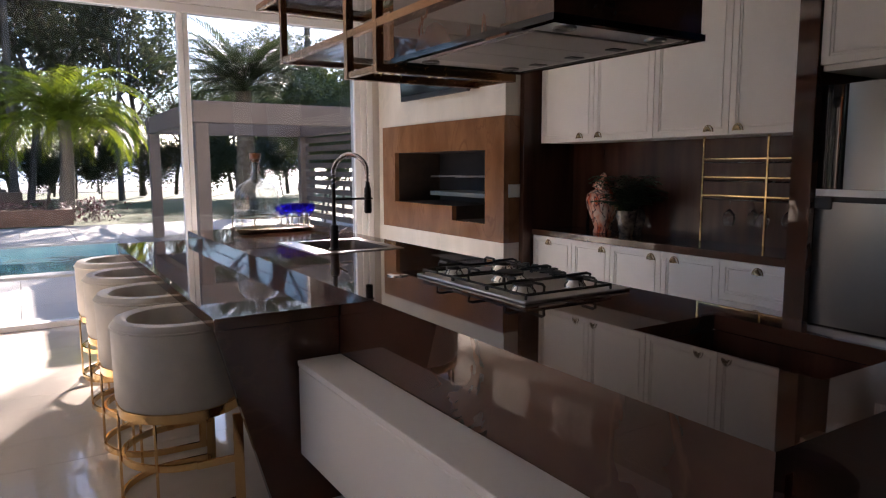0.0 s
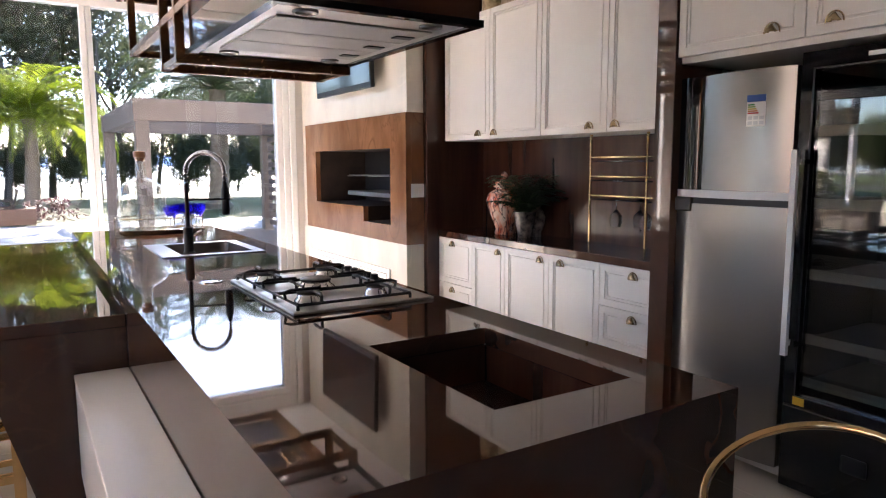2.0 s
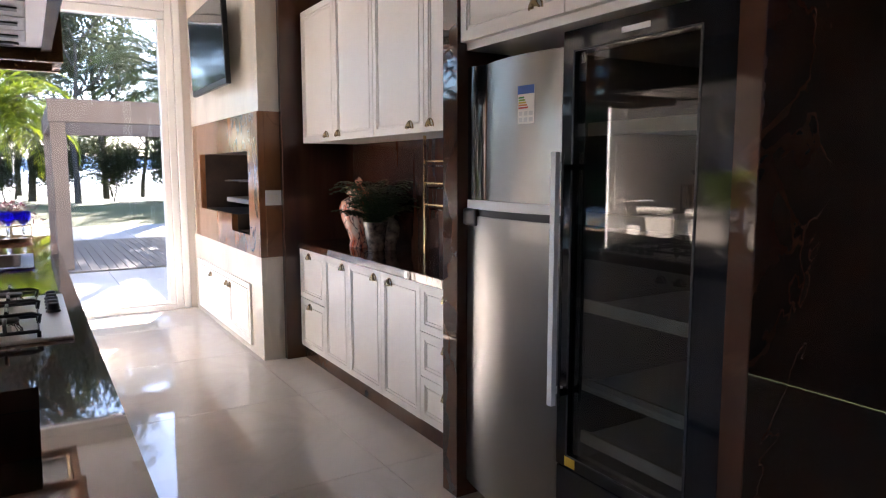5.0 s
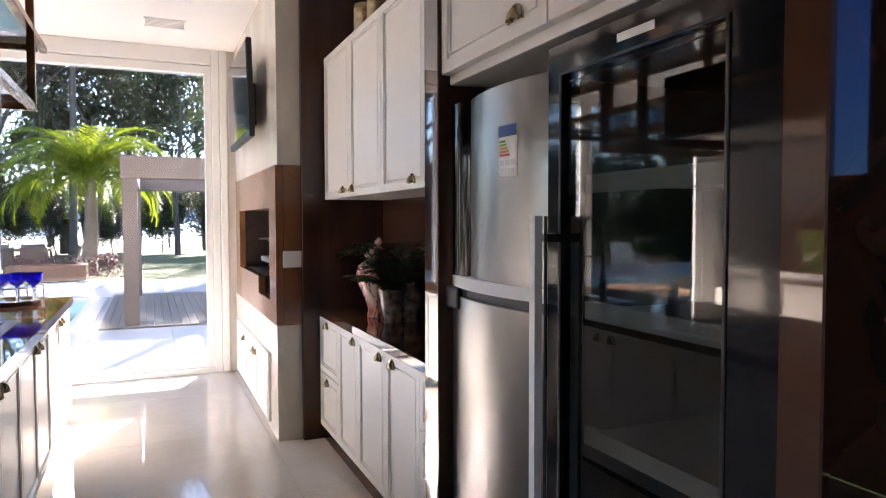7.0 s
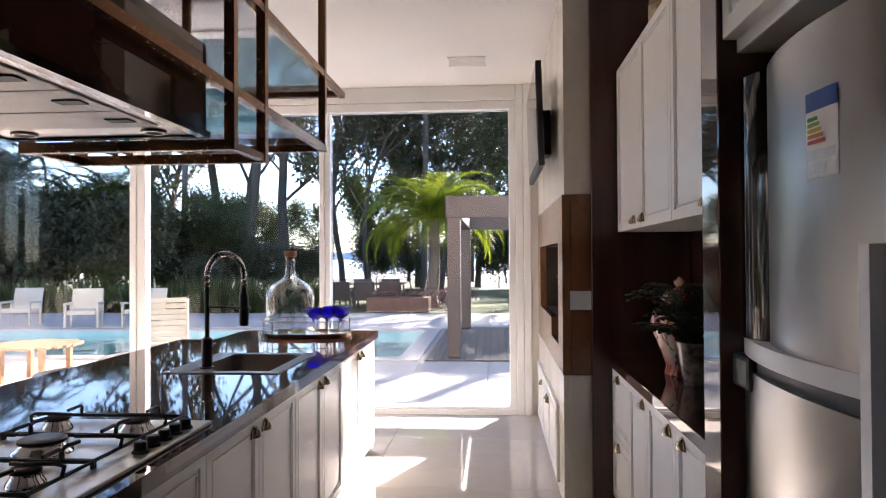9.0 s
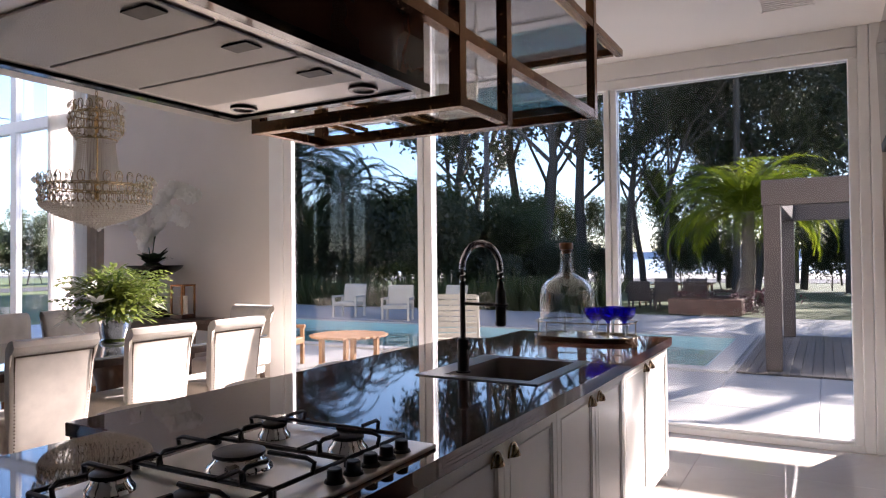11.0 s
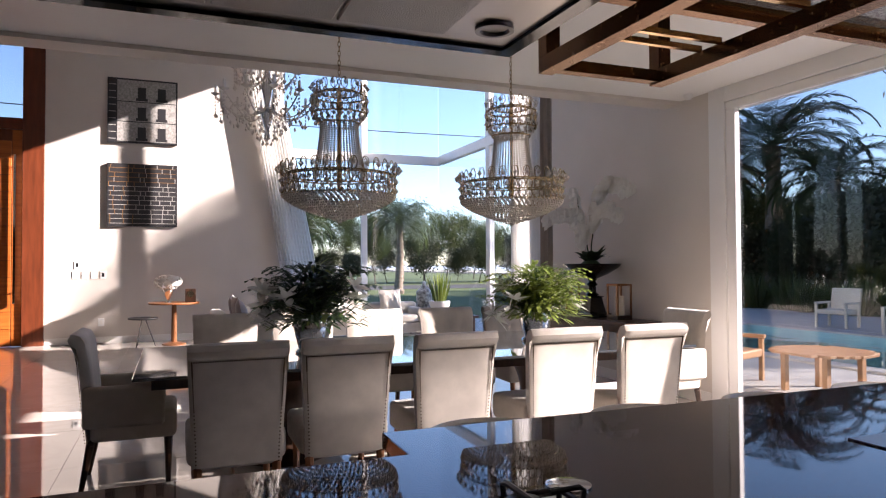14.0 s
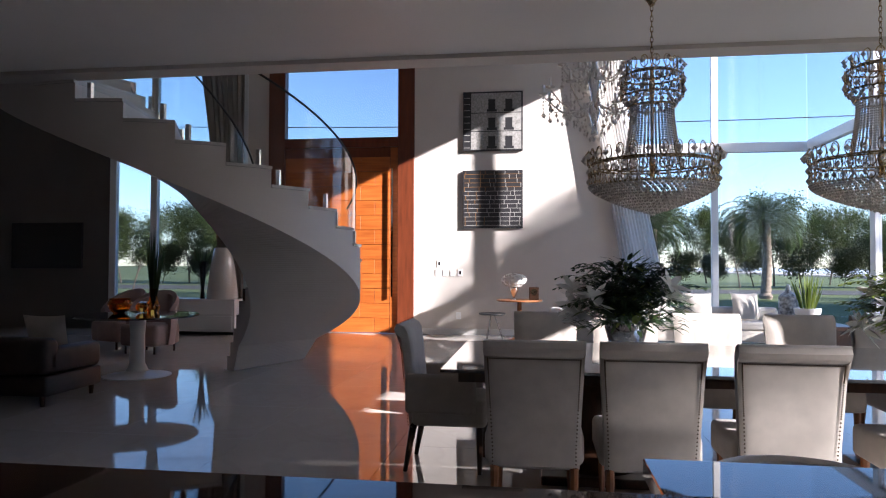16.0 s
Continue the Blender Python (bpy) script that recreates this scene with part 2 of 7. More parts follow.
# north wall: openings for the kitchen glazing and the tall living room glazing
built("wall_north", boxes((-5.47, -2.445, NK + 0.01, NK + 0.11, 0, HIGH), (-6.1, -5.47, NY, NY + 0.2, 0, HIGH), (-5.60, -5.47, NK + 0.11, NY, 0, HIGH), (-2.445, EX + 0.2, NK, NK + 0.2, 3.10, HIGH), (3.44, EX + 0.2, NK, NK + 0.2, 0, 3.10), (-6.3, -5.47, NY + 0.2, NY + 0.3, -0.2, HIGH)), WALL, "beige painted wall", "wall")
built("wall_west", boxes((WX - 0.2, WX, -0.20, 3.95, 0, HIGH), (WX - 0.2, WX, -3.28, -0.20, 5.62, HIGH), (WX - 0.2, WX, -3.75, -3.28, 0, HIGH), (WX - 0.2, WX, -6.9, -3.75, 0, 0.45), (WX - 0.2, WX, -6.9, -3.75, 6.0, HIGH), (WX - 0.2, WX, 3.95, NY + 0.2, TOP, HIGH)), WALL, "light painted wall with the entrance door", "wall")
# The shade on this far wall is put into its dark taupe colour.
built("wall_media", boxes((WX - 0.2, WX, SY, -6.9, 0, HIGH)), mat("shaded_wall_paint", (0.13, 0.115, 0.105), 0.6, vary=0.05, scale=1.5, bump=0.05, fine=200), "wall behind the far television, its shade painted as dark taupe", "wall")
built("wall_south", boxes((WX - 0.2, EX + 0.2, SY - 0.2, SY, 0, HIGH)), WALL, "plain painted wall", "wall")
built("wall_east", boxes((EX, EX + 0.2, SY, -1.6, 0, LOW), (EX, EX + 0.2, 0.64, NK, 0, LOW)), WALL, "painted wall behind the kitchen cabinets", "wall")


# Sky blue is put into this glass tint for the strip mirrored indoors.
BLUEPANE = sheet_glass("blue_pane", (0.16, 0.22, 0.32))


def window(name, label, frames, panes, glass=PANE):
    w = tagged(new(name), label, "window", "", "structure")
    for r in frames:
        part("window_frame", soft_box(*r, r=0.006, n=1), FRAME, w)
    for r in panes:
        o = part("pane", boxes(r), glass, w)
        o.visible_shadow = False
    return w


G0, G1 = NY + 0.05, NY + 0.056
K0_, K1_ = NK + 0.05, NK + 0.056
window("window_1", "tall white-framed sliding glass doors facing the pool",
       [(-2.445, -2.235, NK - 0.012, NK + 0.07, 0, 3.10), (-2.235, -2.12, NK + 0.004, NK + 0.07, 0, 2.87), (-0.465, -0.40, NK - 0.004, NK + 0.10, 0.05, 2.87), (-0.397, -0.312, NK + 0.012, NK + 0.12, 0.05, 2.87),
        (1.425, 1.475, NK - 0.004, NK + 0.10, 0.05, 2.87), (1.478, 1.528, NK + 0.012, NK + 0.12, 0.05, 2.87),
        (3.235, 3.30, NK + 0.006, NK + 0.12, 0, 2.87), (3.30, 3.37, NK - 0.006, NK + 0.14, 0, 3.10), (3.373, 3.44, NK - 0.022, NK + 0.14, 0, 3.10),
        (-2.235, 3.30, NK + 0.004, NK + 0.13, 2.87, 2.95), (-2.235, 3.30, NK - 0.012, NK + 0.14, 2.953, 3.10), (-2.235, 3.30, NK - 0.012, NK + 0.13, -0.004, 0.05),
        (-2.12, -0.465, NK + 0.01, NK + 0.09, 0.05, 0.10), (1.528, 3.235, NK + 0.01, NK + 0.09, 0.05, 0.075)],
       [(-2.12, -0.465, K0_, K1_, 0.10, 2.87), (-0.312, 1.425, K0_, K1_, 0.05, 2.87), (1.528, 3.235, K0_, K1_, 0.075, 2.87)])
window("window_2", "double height white-framed glazing meeting in a glass corner",
       [(WX + 0.1, -6.1, NY, NY + 0.12, 3.56, 3.74), (-8.46, -8.30, NY, NY + 0.1, 0.06, 3.56), (-8.46, -8.30, NY, NY + 0.1, 3.74, TOP), (-6.3, -6.1, NY - 0.005, NY + 0.12, 0.06, 3.56),
        (WX, -6.1, NY, NY + 0.12, 0, 0.06), (WX, -6.1, NY, NY + 0.15, TOP, HIGH), (-7.05, -6.98, NY, NY + 0.1, 0.06, 3.56)],
       [(WX, -8.46, G0, G1, 0.06, 3.56), (-8.30, -7.05, G0, G1, 0.06, 3.56), (-6.98, -6.3, G0, G1, 0.06, 3.56), (WX, -8.46, G0, G1, 3.74, TOP), (-8.30, -6.1, G0, G1, 3.74, TOP)], CLEARPANE)
window("window_3", "tall white-framed fixed glazing of the living room",
       [(WX - 0.12, WX, 3.95, NY + 0.1, 3.56, 3.74), (WX - 0.1, WX, 5.58, 5.70, 0.06, 3.56), (WX - 0.1, WX, 5.58, 5.70, 3.74, TOP), (WX - 0.12, WX, 3.95, NY, 0, 0.06), (WX - 0.11, WX + 0.002, 3.95, 4.05, 0.06, 3.56)],
       [(WX - 0.056, WX - 0.05, 3.95, 5.58, 0.06, 3.56), (WX - 0.056, WX - 0.05, 5.70, NY + 0.05, 0.06, 3.56), (WX - 0.056, WX - 0.05, 3.95, 5.58, 3.74, TOP), (WX - 0.056, WX - 0.05, 5.70, NY + 0.05, 3.74, TOP)], CLEARPANE)
window("window_4", "tall window behind the staircase with grey drapes",
       [(WX - 0.12, WX, -6.9, -6.75, 0.45, 6.0), (WX - 0.12, WX, -5.95, -5.80, 0.45, 6.0), (WX - 0.12, WX, -3.85, -3.75, 0.45, 6.0), (WX - 0.12, WX, -6.75, -5.95, 0.45, 0.52), (WX - 0.12, WX, -5.80, -3.85, 0.45, 0.52)],
       [(WX - 0.056, WX - 0.05, -6.75, -5.95, 0.52, 6.0), (WX - 0.056, WX - 0.05, -5.80, -3.85, 0.52, 6.0)])

# entrance door with its fixed light above
door = tagged(new("door_1"), "tall orange timber plank entrance door with steel bar handle, closed", "door", "", "structure")
for r in ((WX - 0.15, WX + 0.05, -0.53, -0.19, 0, 5.65), (WX - 0.15, WX + 0.05, -3.28, -2.93, 0, 5.65), (WX - 0.15, WX + 0.05, -2.93, -0.53, 3.80, 4.0), (WX - 0.15, WX + 0.05, -2.93, -0.53, 5.52, 5.65)):
    part("door_frame", soft_box(*r, r=0.008, n=1), DOORFRAME, door)
o = part("pane", boxes((WX - 0.056, WX - 0.05, -2.93, -0.53, 4.0, 5.52)), PANE, door)
o.visible_shadow = False
part("door_core", boxes((WX - 0.1, WX - 0.02, -2.93, -0.53, 0.01, 3.8)), DOORFRAME, door)
plank_z = [0.012 + i * 0.2995 for i in range(13)]
for i in range(12):
    for y0, y1 in (((-2.925, -1.31), (-1.304, -0.70)) if i % 2 else ((-2.925, -1.01), (-1.004, -0.70))):
        part("plank", soft_box(WX - 0.02, WX - 0.002, y0, y1, plank_z[i], plank_z[i] + 0.292, r=0.004, n=1), DOORWOOD, door)
part("plank", soft_box(WX - 0.02, WX - 0.002, -0.69, -0.54, 0.012, 3.79, r=0.004, n=1), DOORWOOD, door)
hd = bmesh.new()
box(hd, WX + 0.05, WX + 0.085, -0.655, -0.62, 0.75, 3.35)
for z in (0.95, 3.15):
    box(hd, WX - 0.02, WX + 0.05, -0.648, -0.628, z, z + 0.02)
part("door_handle", hd, CHROME, door, "long polished steel bar handle")
part("lock", soft_box(WX - 0.002, WX + 0.03, -0.52, -0.46, 1.12, 1.3), CHROME, door)
built("baseboard", boxes((WX, WX + 0.012, -0.18, 3.95, 0, 0.12), (-5.47, -2.46, NK - 0.002, NK + 0.01, 0, 0.12)), LACQUER, "low white baseboard along the walls", "baseboard")


# ---- kitchen: east wall ----
def panel_front(name, y0, y1, z0, z1, x, parent, flip=1, rim=0.055):
    """A shaker style door front facing -x (flip 1) or +x (flip -1): slab, raised rim and inner bead."""
    t = 0.02
    w = min(rim, (y1 - y0) * 0.22, (z1 - z0) * 0.25)
    bm = boxes((*sorted((x - flip * 0.007, x + flip * t)), y0, y1, z0, z1))
    bmesh.ops.recalc_face_normals(bm, faces=bm.faces[:])
    face = [f for f in bm.faces if f.normal.x * flip < -0.9]
    for thick, depth in ((0.002, 0.002), (w, 0.0), (0.004, -0.007), (0.012, 0.0), (0.002, 0.005), (0.008, 0.0), (0.002, -0.005)):
        bmesh.ops.inset_region(bm, faces=face, thickness=thick, depth=depth)
    return part(name, bm, LACQUER, parent)


def cup_pull(parent, x, y, z, flip=1):
    """A half round cup handle on a back plate."""
    def at(u, v):
        a, b = math.pi * u, 0.5 * math.pi * v
        return (x - flip * (0.006 + 0.024 * math.cos(b) * math.sin(a)), y + 0.031 * math.cos(a) * (0.35 + 0.65 * math.cos(b)), z + 0.036 * math.sin(b) * math.sin(a) - 0.004)
    bm = grid(10, 5, at)
    tube(bm, [(x - flip * 0.006, y + 0.036 * math.cos(math.pi * i / 8), z - 0.006 + 0.042 * math.sin(math.pi * i / 8)) for i in range(9)], 0.0035, 6)
    return part("handle", bm, BRASS, parent, "brass cup handle", True)


def cabinet(name, label, x0, x1, y0, y1, z0, z1, fronts, face, flip=1, group=""):
    """fronts: rows of y0, y1, z0, z1, name, handle y, handle z (or None)."""
    c = thing(name, label, "cabinet", pose((x0 + x1) / 2, (y0 + y1) / 2, z0), group)
    ox, oy, oz = (x0 + x1) / 2, (y0 + y1) / 2, z0
    part("body", soft_box(x0 - ox, x1 - ox, y0 - oy, y1 - oy, 0, z1 - z0, r=0.002, n=1), LACQUER, c)
    for a, b, c0, c1, kind, hy, hz in fronts:
        d = panel_front(kind, a - oy, b - oy, c0 - oz, c1 - oz, face - ox, c, flip)
        if hy is not None:
            cup_pull(d, face - ox - flip * 0.007, hy - oy, hz - oz, flip)
    return c


BY0, BY1 = 2.10, 4.47
# niche backing, end panels and worktop
built("wall_niche", boxes((4.22, EX, BY0, 4.50, 0, LOW)), DARKPANEL, "dark polished wood back panel of the kitchen niche", "wall panel")
built("trim_north", soft_box(3.66, 4.22, 4.475, 4.53, 0, LOW, r=0.003, n=1), DARKPANEL, "dark wood end panel beside the cabinets", "trim")
built("trim_south", soft_box(3.58, 4.22, 1.985, 2.10, 0, LOW, r=0.003, n=1), BROWN, "dark polished stone end panel beside the fridge", "trim")
built("trim_plinth", boxes((3.80, 4.22, BY0, 4.475, 0, 0.10)), mat("brown_stone_plinth", (0.13, 0.065, 0.04), 0.2, vary=0.2, scale=4), "dark recessed plinth below the base cabinets", "trim")
worktop = solid("worktop", soft_box(3.755, 4.22, BY0 + 0.002, 4.473, 0.842, 0.892, r=0.004), BROWN, "dark brown polished marble worktop on base cabinets", "worktop")
ZB0, ZB1 = 0.105, 0.838
bw = [4.47, 3.99, 3.575, 3.10, 2.64, 2.10]
g = 0.003
cabinet("drawer_cabinet", "white base cabinet with two panelled drawers", 3.80, 4.21, bw[1] + g, bw[0], ZB0, ZB1,
        [(bw[1] + g, bw[0], 0.475, ZB1, "drawer", 4.27, 0.78), (bw[1] + g, bw[0], ZB0, 0.469, "drawer", 4.27, 0.41)], 3.78, 1, "base cabinets")
for i, hy in ((1, 3.66), (2, 3.19), (3, 2.99)):
    cabinet("base_cabinet", "white panelled base cabinet with brass cup handle", 3.80, 4.21, bw[i + 1] + g, bw[i], ZB0, ZB1,
            [(bw[i + 1] + g, bw[i], ZB0, ZB1, "door", hy, 0.78)], 3.78, 1, "base cabinets")
zd = [ZB0, 0.345, 0.585, ZB1]
cabinet("drawer_cabinet", "white base cabinet with three stacked panelled drawers", 3.80, 4.21, bw[5] + g, bw[4], ZB0, ZB1,
        [(bw[5] + g, bw[4], zd[k] + 0.003, zd[k + 1], "drawer", 2.38, zd[k + 1] - 0.06) for k in range(3)], 3.78, 1, "base cabinets")
ZU0, ZU1 = 1.61, 2.53
for y0, y1, ha, hb in ((3.243, 4.42, 3.96, 3.76), (2.105, 3.237, 2.79, 2.58)):
    m = 3.815 if y0 > 3 else 2.648
    cabinet("wall_cabinet", "white panelled wall cabinet with two doors", 3.83, 4.21, y0, y1, ZU0, ZU1,
            [(m + 0.002, y1, ZU0, ZU1, "door", ha, ZU0 + 0.03), (y0, m - 0.002, ZU0, ZU1, "door", hb, ZU0 + 0.03)], 3.81, 1, "wall cabinets")
cabinet("over_fridge_cabinet", "white panelled cabinet above the fridges", 3.62, 4.34, 0.71, 1.98, 1.90, LOW - 0.01,
        [(1.36, 1.98, 1.93, LOW - 0.03, "door", 1.50, 1.975), (0.715, 1.355, 1.93, LOW - 0.03, "door", 1.24, 1.975)], 3.60, 1)

# barbecue wall
bwall = built("wall_barbecue", boxes((4.1, EX, 4.53, 6.74, 0.775, 1.84)), CREAM, "cream marble clad barbecue wall", "wall")
for r in ((3.50, EX, 4.53, NK - 0.03, 0, 0.775), (3.51, EX, 4.53, NK - 0.03, 1.84, LOW), (3.51, EX, 6.74, NK - 0.03, 0.775, 1.84)):
    part("cladding", boxes(r), CREAM, bwall)
# Very dark brown for the recess lining; its back is black.
HEARTH = mat("dark_brown_brick", (0.045, 0.026, 0.018), 0.7, vary=0.3, scale=6, bump=0.4)
bq = thing("barbecue", "built-in barbecue with brown marble surround and dark recess", "barbecue", pose(3.5, 5.63, 0.775))
def bb(y0, y1, z0, z1, x0=-0.004, x1=0.045):
    return (x0, x1, y0 - 5.63, y1 - 5.63, z0 - 0.775, z1 - 0.775)
HY0, HY1, HZ0, HZ1 = 4.80, 6.46, 1.05, 1.56
for r in (bb(4.526, 4.576, 0.777, 1.838, 0.047, 0.60), bb(4.526, 4.80, 0.777, 1.838), bb(HY1, 6.738, 0.777, 1.838), bb(4.80, HY1, HZ1, 1.838), bb(5.33, HY1, 0.777, HZ0), bb(4.80, 5.33, 0.777, 0.92)):
    part("slab", boxes(r), TAN, bq)
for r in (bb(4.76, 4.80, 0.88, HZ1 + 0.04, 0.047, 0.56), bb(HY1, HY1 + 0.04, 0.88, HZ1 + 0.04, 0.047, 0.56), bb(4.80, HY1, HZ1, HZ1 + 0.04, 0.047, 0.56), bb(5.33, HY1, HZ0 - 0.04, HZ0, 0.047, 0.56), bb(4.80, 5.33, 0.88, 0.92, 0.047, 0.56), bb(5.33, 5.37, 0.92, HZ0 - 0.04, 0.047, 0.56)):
    part("lining", boxes(r), HEARTH, bq, "very dark brown lining")
part("recess", boxes(bb(4.80, HY1, 0.92, HZ1, 0.56, 0.59)), BLACKMATT, bq, "black back of the recess")
gr = bmesh.new()
for k in range(9):
    tube(gr, [(0.12 + k * 0.045, 4.85 - 5.63, 0.55), (0.12 + k * 0.045, 5.9 - 5.63, 0.55)], 0.005, 6)
for y in (4.9, 5.4, 5.85):
    tube(gr, [(0.08, y - 5.63, 0.545), (0.52, y - 5.63, 0.545)], 0.006, 6)
part("grill", gr, STEEL, bq)
tray = soft_box(0.1, 0.5, 4.85 - 5.63, 5.9 - 5.63, 0.36, 0.40)
part("tray", tray, STEEL, bq)
lc = thing("barbecue_cabinet", "low white cabinet with panelled doors under the barbecue", "cabinet", pose(3.5, 5.75, 0.06))
for r in ((-0.02, 0.0, -0.94, 0.92, 0, 0.04), (-0.02, 0.0, -0.94, 0.92, 0.44, 0.48), (-0.02, 0.0, -0.94, -0.9, 0.04, 0.44), (-0.02, 0.0, 0.88, 0.92, 0.04, 0.44)):
    part("rail", boxes(r), LACQUER, lc)
for y0, y1, hy in ((-0.89, -0.31, -0.36), (-0.305, 0.28, -0.25), (0.285, 0.875, 0.33)):
    d = panel_front("door", y0, y1, 0.045, 0.435, -0.014, lc, 1, 0.03)
    cup_pull(d, -0.021, hy, 0.38)

# fridge
fr = thing("fridge", "brushed stainless steel two-door fridge with silver grip band", "fridge", pose(3.63, 1.692, 0))
def curved(y0, y1, z0, z1, bulge=0.035, depth=0.05, inset=0.0):
    def at(u, v):
        y = y0 + (y1 - y0) * u
        return (-bulge * math.sin(math.pi * u) ** 0.8 - inset, y, z0 + (z1 - z0) * v)
    bm = grid(16, 2, at)
    ext = bmesh.ops.extrude_face_region(bm, geom=bm.faces[:])
    bmesh.ops.translate(bm, vec=(depth + inset, 0, 0), verts=[v for v in ext["geom"] if isinstance(v, bmesh.types.BMVert)])
    return bm
part("body", soft_box(0.05, 0.70, -0.295, 0.295, 0.02, 1.83, r=0.01), GREYPLASTIC, fr)
part("lower_door", curved(-0.29, 0.29, 0.08, 1.235), STEEL, fr, "", True)
fd = part("freezer_door", curved(-0.29, 0.155, 1.30, 1.83), STEEL, fr, "", True)
part("control_panel", curved(0.158, 0.29, 1.30, 1.83, 0.02), BLACKGLOSS, fr, "glossy black control panel", True)
part("grip", curved(-0.292, 0.292, 1.265, 1.30, 0.045), FRAME, fr, "silver grip band", True)
part("grip_gap", curved(-0.29, 0.29, 1.235, 1.265, 0.02), BLACKMATT, fr, "", True)
part("grip_latch", soft_box(-0.03, 0.0, 0.19, 0.285, 1.195, 1.265, r=0.01), BLACKMATT, fr)
def decal(y0, y1, z0, z1, off):
    """A thin label that follows the freezer door's curve."""
    return grid(8, 1, lambda u, v: (-0.035 * math.sin(math.pi * (y0 + (y1 - y0) * u + 0.29) / 0.445) ** 0.8 - off, y0 + (y1 - y0) * u, z0 + (z1 - z0) * v))
lab = part("label", decal(-0.175, -0.090, 1.585, 1.72, 0.0012), LACQUER, fr, "white energy label with coloured bars")
def flat(name, y0, y1, z0, z1, x, material, parent, label=""):
    return part(name, boxes((x - 0.0008, x, y0, y1, z0, z1)), material, parent, label)
BLUE = mat("label_blue", (0.02, 0.10, 0.42), 0.5)
part("heading", decal(-0.175, -0.090, 1.69, 1.72, 0.002), BLUE, lab)
for k, c in enumerate(((0.02, 0.3, 0.04), (0.25, 0.45, 0.03), (0.7, 0.5, 0.02), (0.75, 0.25, 0.02), (0.6, 0.03, 0.02))):
    part("bar", decal(-0.095 - 0.03 - 0.005 * k, -0.095, 1.675 - 0.009 * k, 1.681 - 0.009 * k, 0.002), mat("label_bar", c, 0.5), lab)
for k in range(3):
    for j in range(2):
        part("text_bar", decal(-0.117 - 0.026 * k, -0.097 - 0.026 * k, 1.592 + 0.022 * j, 1.607 + 0.022 * j, 0.002), GREYPLASTIC, lab)

# glass door cooler
cv = thing("display_cooler", "tall black glass-door drinks cooler with shelves", "cooler", pose(3.60, 1.055, 0))
part("body", boxes((0.06, 0.70, -0.345, -0.285, 0.02, 1.86), (0.06, 0.70, 0.285, 0.31, 0.02, 1.86), (0.66, 0.70, -0.285, 0.285, 0.02, 1.86), (0.06, 0.66, -0.285, 0.285, 0.02, 0.40), (0.06, 0.66, -0.285, 0.285, 1.80, 1.86)), BLACKMATT, cv)
dr = part("door", boxes((0.0, 0.05, -0.345, -0.228, 0.40, 1.87), (0.0, 0.05, 0.255, 0.31, 0.40, 1.87), (0.0, 0.05, -0.228, 0.255, 0.40, 0.445), (0.0, 0.05, -0.228, 0.255, 1.80, 1.87)), BLACKGLOSS, cv, "black framed glass door")
o = part("pane", boxes((0.012, 0.018, -0.228, 0.255, 0.445, 1.80)), COOLGLASS, dr)
o.visible_shadow = False
part("beading", boxes((-0.003, 0.0, -0.234, -0.228, 0.44, 1.805), (-0.003, 0.0, 0.255, 0.261, 0.44, 1.805), (-0.003, 0.0, -0.228, 0.255, 0.44, 0.445), (-0.003, 0.0, -0.228, 0.255, 1.8, 1.805)), BLACKMETAL, dr)
part("base_panel", soft_box(0.0, 0.06, -0.345, 0.31, 0.03, 0.395, r=0.006), BLACKGLOSS, cv)
part("badge", soft_box(-0.006, 0.0, -0.05, 0.05, 0.19, 0.26, r=0.008), BLACKMATT, cv)
for z in (0.48, 0.67, 0.95, 1.25, 1.55):
    s = part("shelf", boxes((0.10, 0.62, -0.28, 0.28, z, z + 0.008)), GREYPLASTIC, cv)
    part("price_rail", boxes((0.085, 0.10, -0.28, 0.28, z - 0.015, z + 0.028)), mat("cream_strip", (0.62, 0.58, 0.48), 0.5), s)
for y, n, w in ((0.29, FRAME, 0.012), (0.262, BLACKGLOSS, 0.006)):
    hb = bmesh.new()
    box(hb, -0.055 + (0.012 - w) * 3, -0.035, y - w, y + w, 0.62, 1.48)
    for z in (0.66, 1.42):
        box(hb, -0.035, 0.002, y - 0.008, y + 0.008, z, z + 0.02)
    part("handle", hb, n, cv, "long bar handle")
part("sticker", boxes((-0.0015, 0.0, 0.215, 0.265, 0.405, 0.44)), mat("yellow_sticker", (0.75, 0.45, 0.02), 0.5), cv, "yellow sticker")
st = part("notice", boxes((-0.0015, 0.0, -0.26, -0.16, 0.33, 0.40)), LACQUER, cv, "white paper notice with grey lines")
for k in range(4):
    flat("text_bar", -0.25, -0.17, 0.338 + 0.011 * k, 0.341 + 0.011 * k, -0.0017, GREYPLASTIC, st)


def words(name, text, size, m, material, parent):
    cu = bpy.data.curves.new(name, "FONT")
    cu.body, cu.size, cu.extrude, cu.align_x = text, size, 0.0004, "CENTER"
    ob = new(name, cu)
    cu.materials.append(material)
    ob.parent = parent
    ob.matrix_basis = m
    return ob


words("notice_heading", "ATENÇÃO", 0.016, Matrix(((0, 0, -1, -0.0018), (-1, 0, 0, -0.21), (0, 1, 0, 0.384), (0, 0, 0, 1))), BLACKMATT, st)
flat("badge_bar", -0.055, 0.055, 1.825, 1.842, -0.001, FRAME, dr, "pale brand mark")
built("trim_cooler", soft_box(3.58, 4.34, 0.63, 0.705, 0, LOW, r=0.003, n=1), BROWN, "dark brown polished stone end panel beside the cooler", "trim")
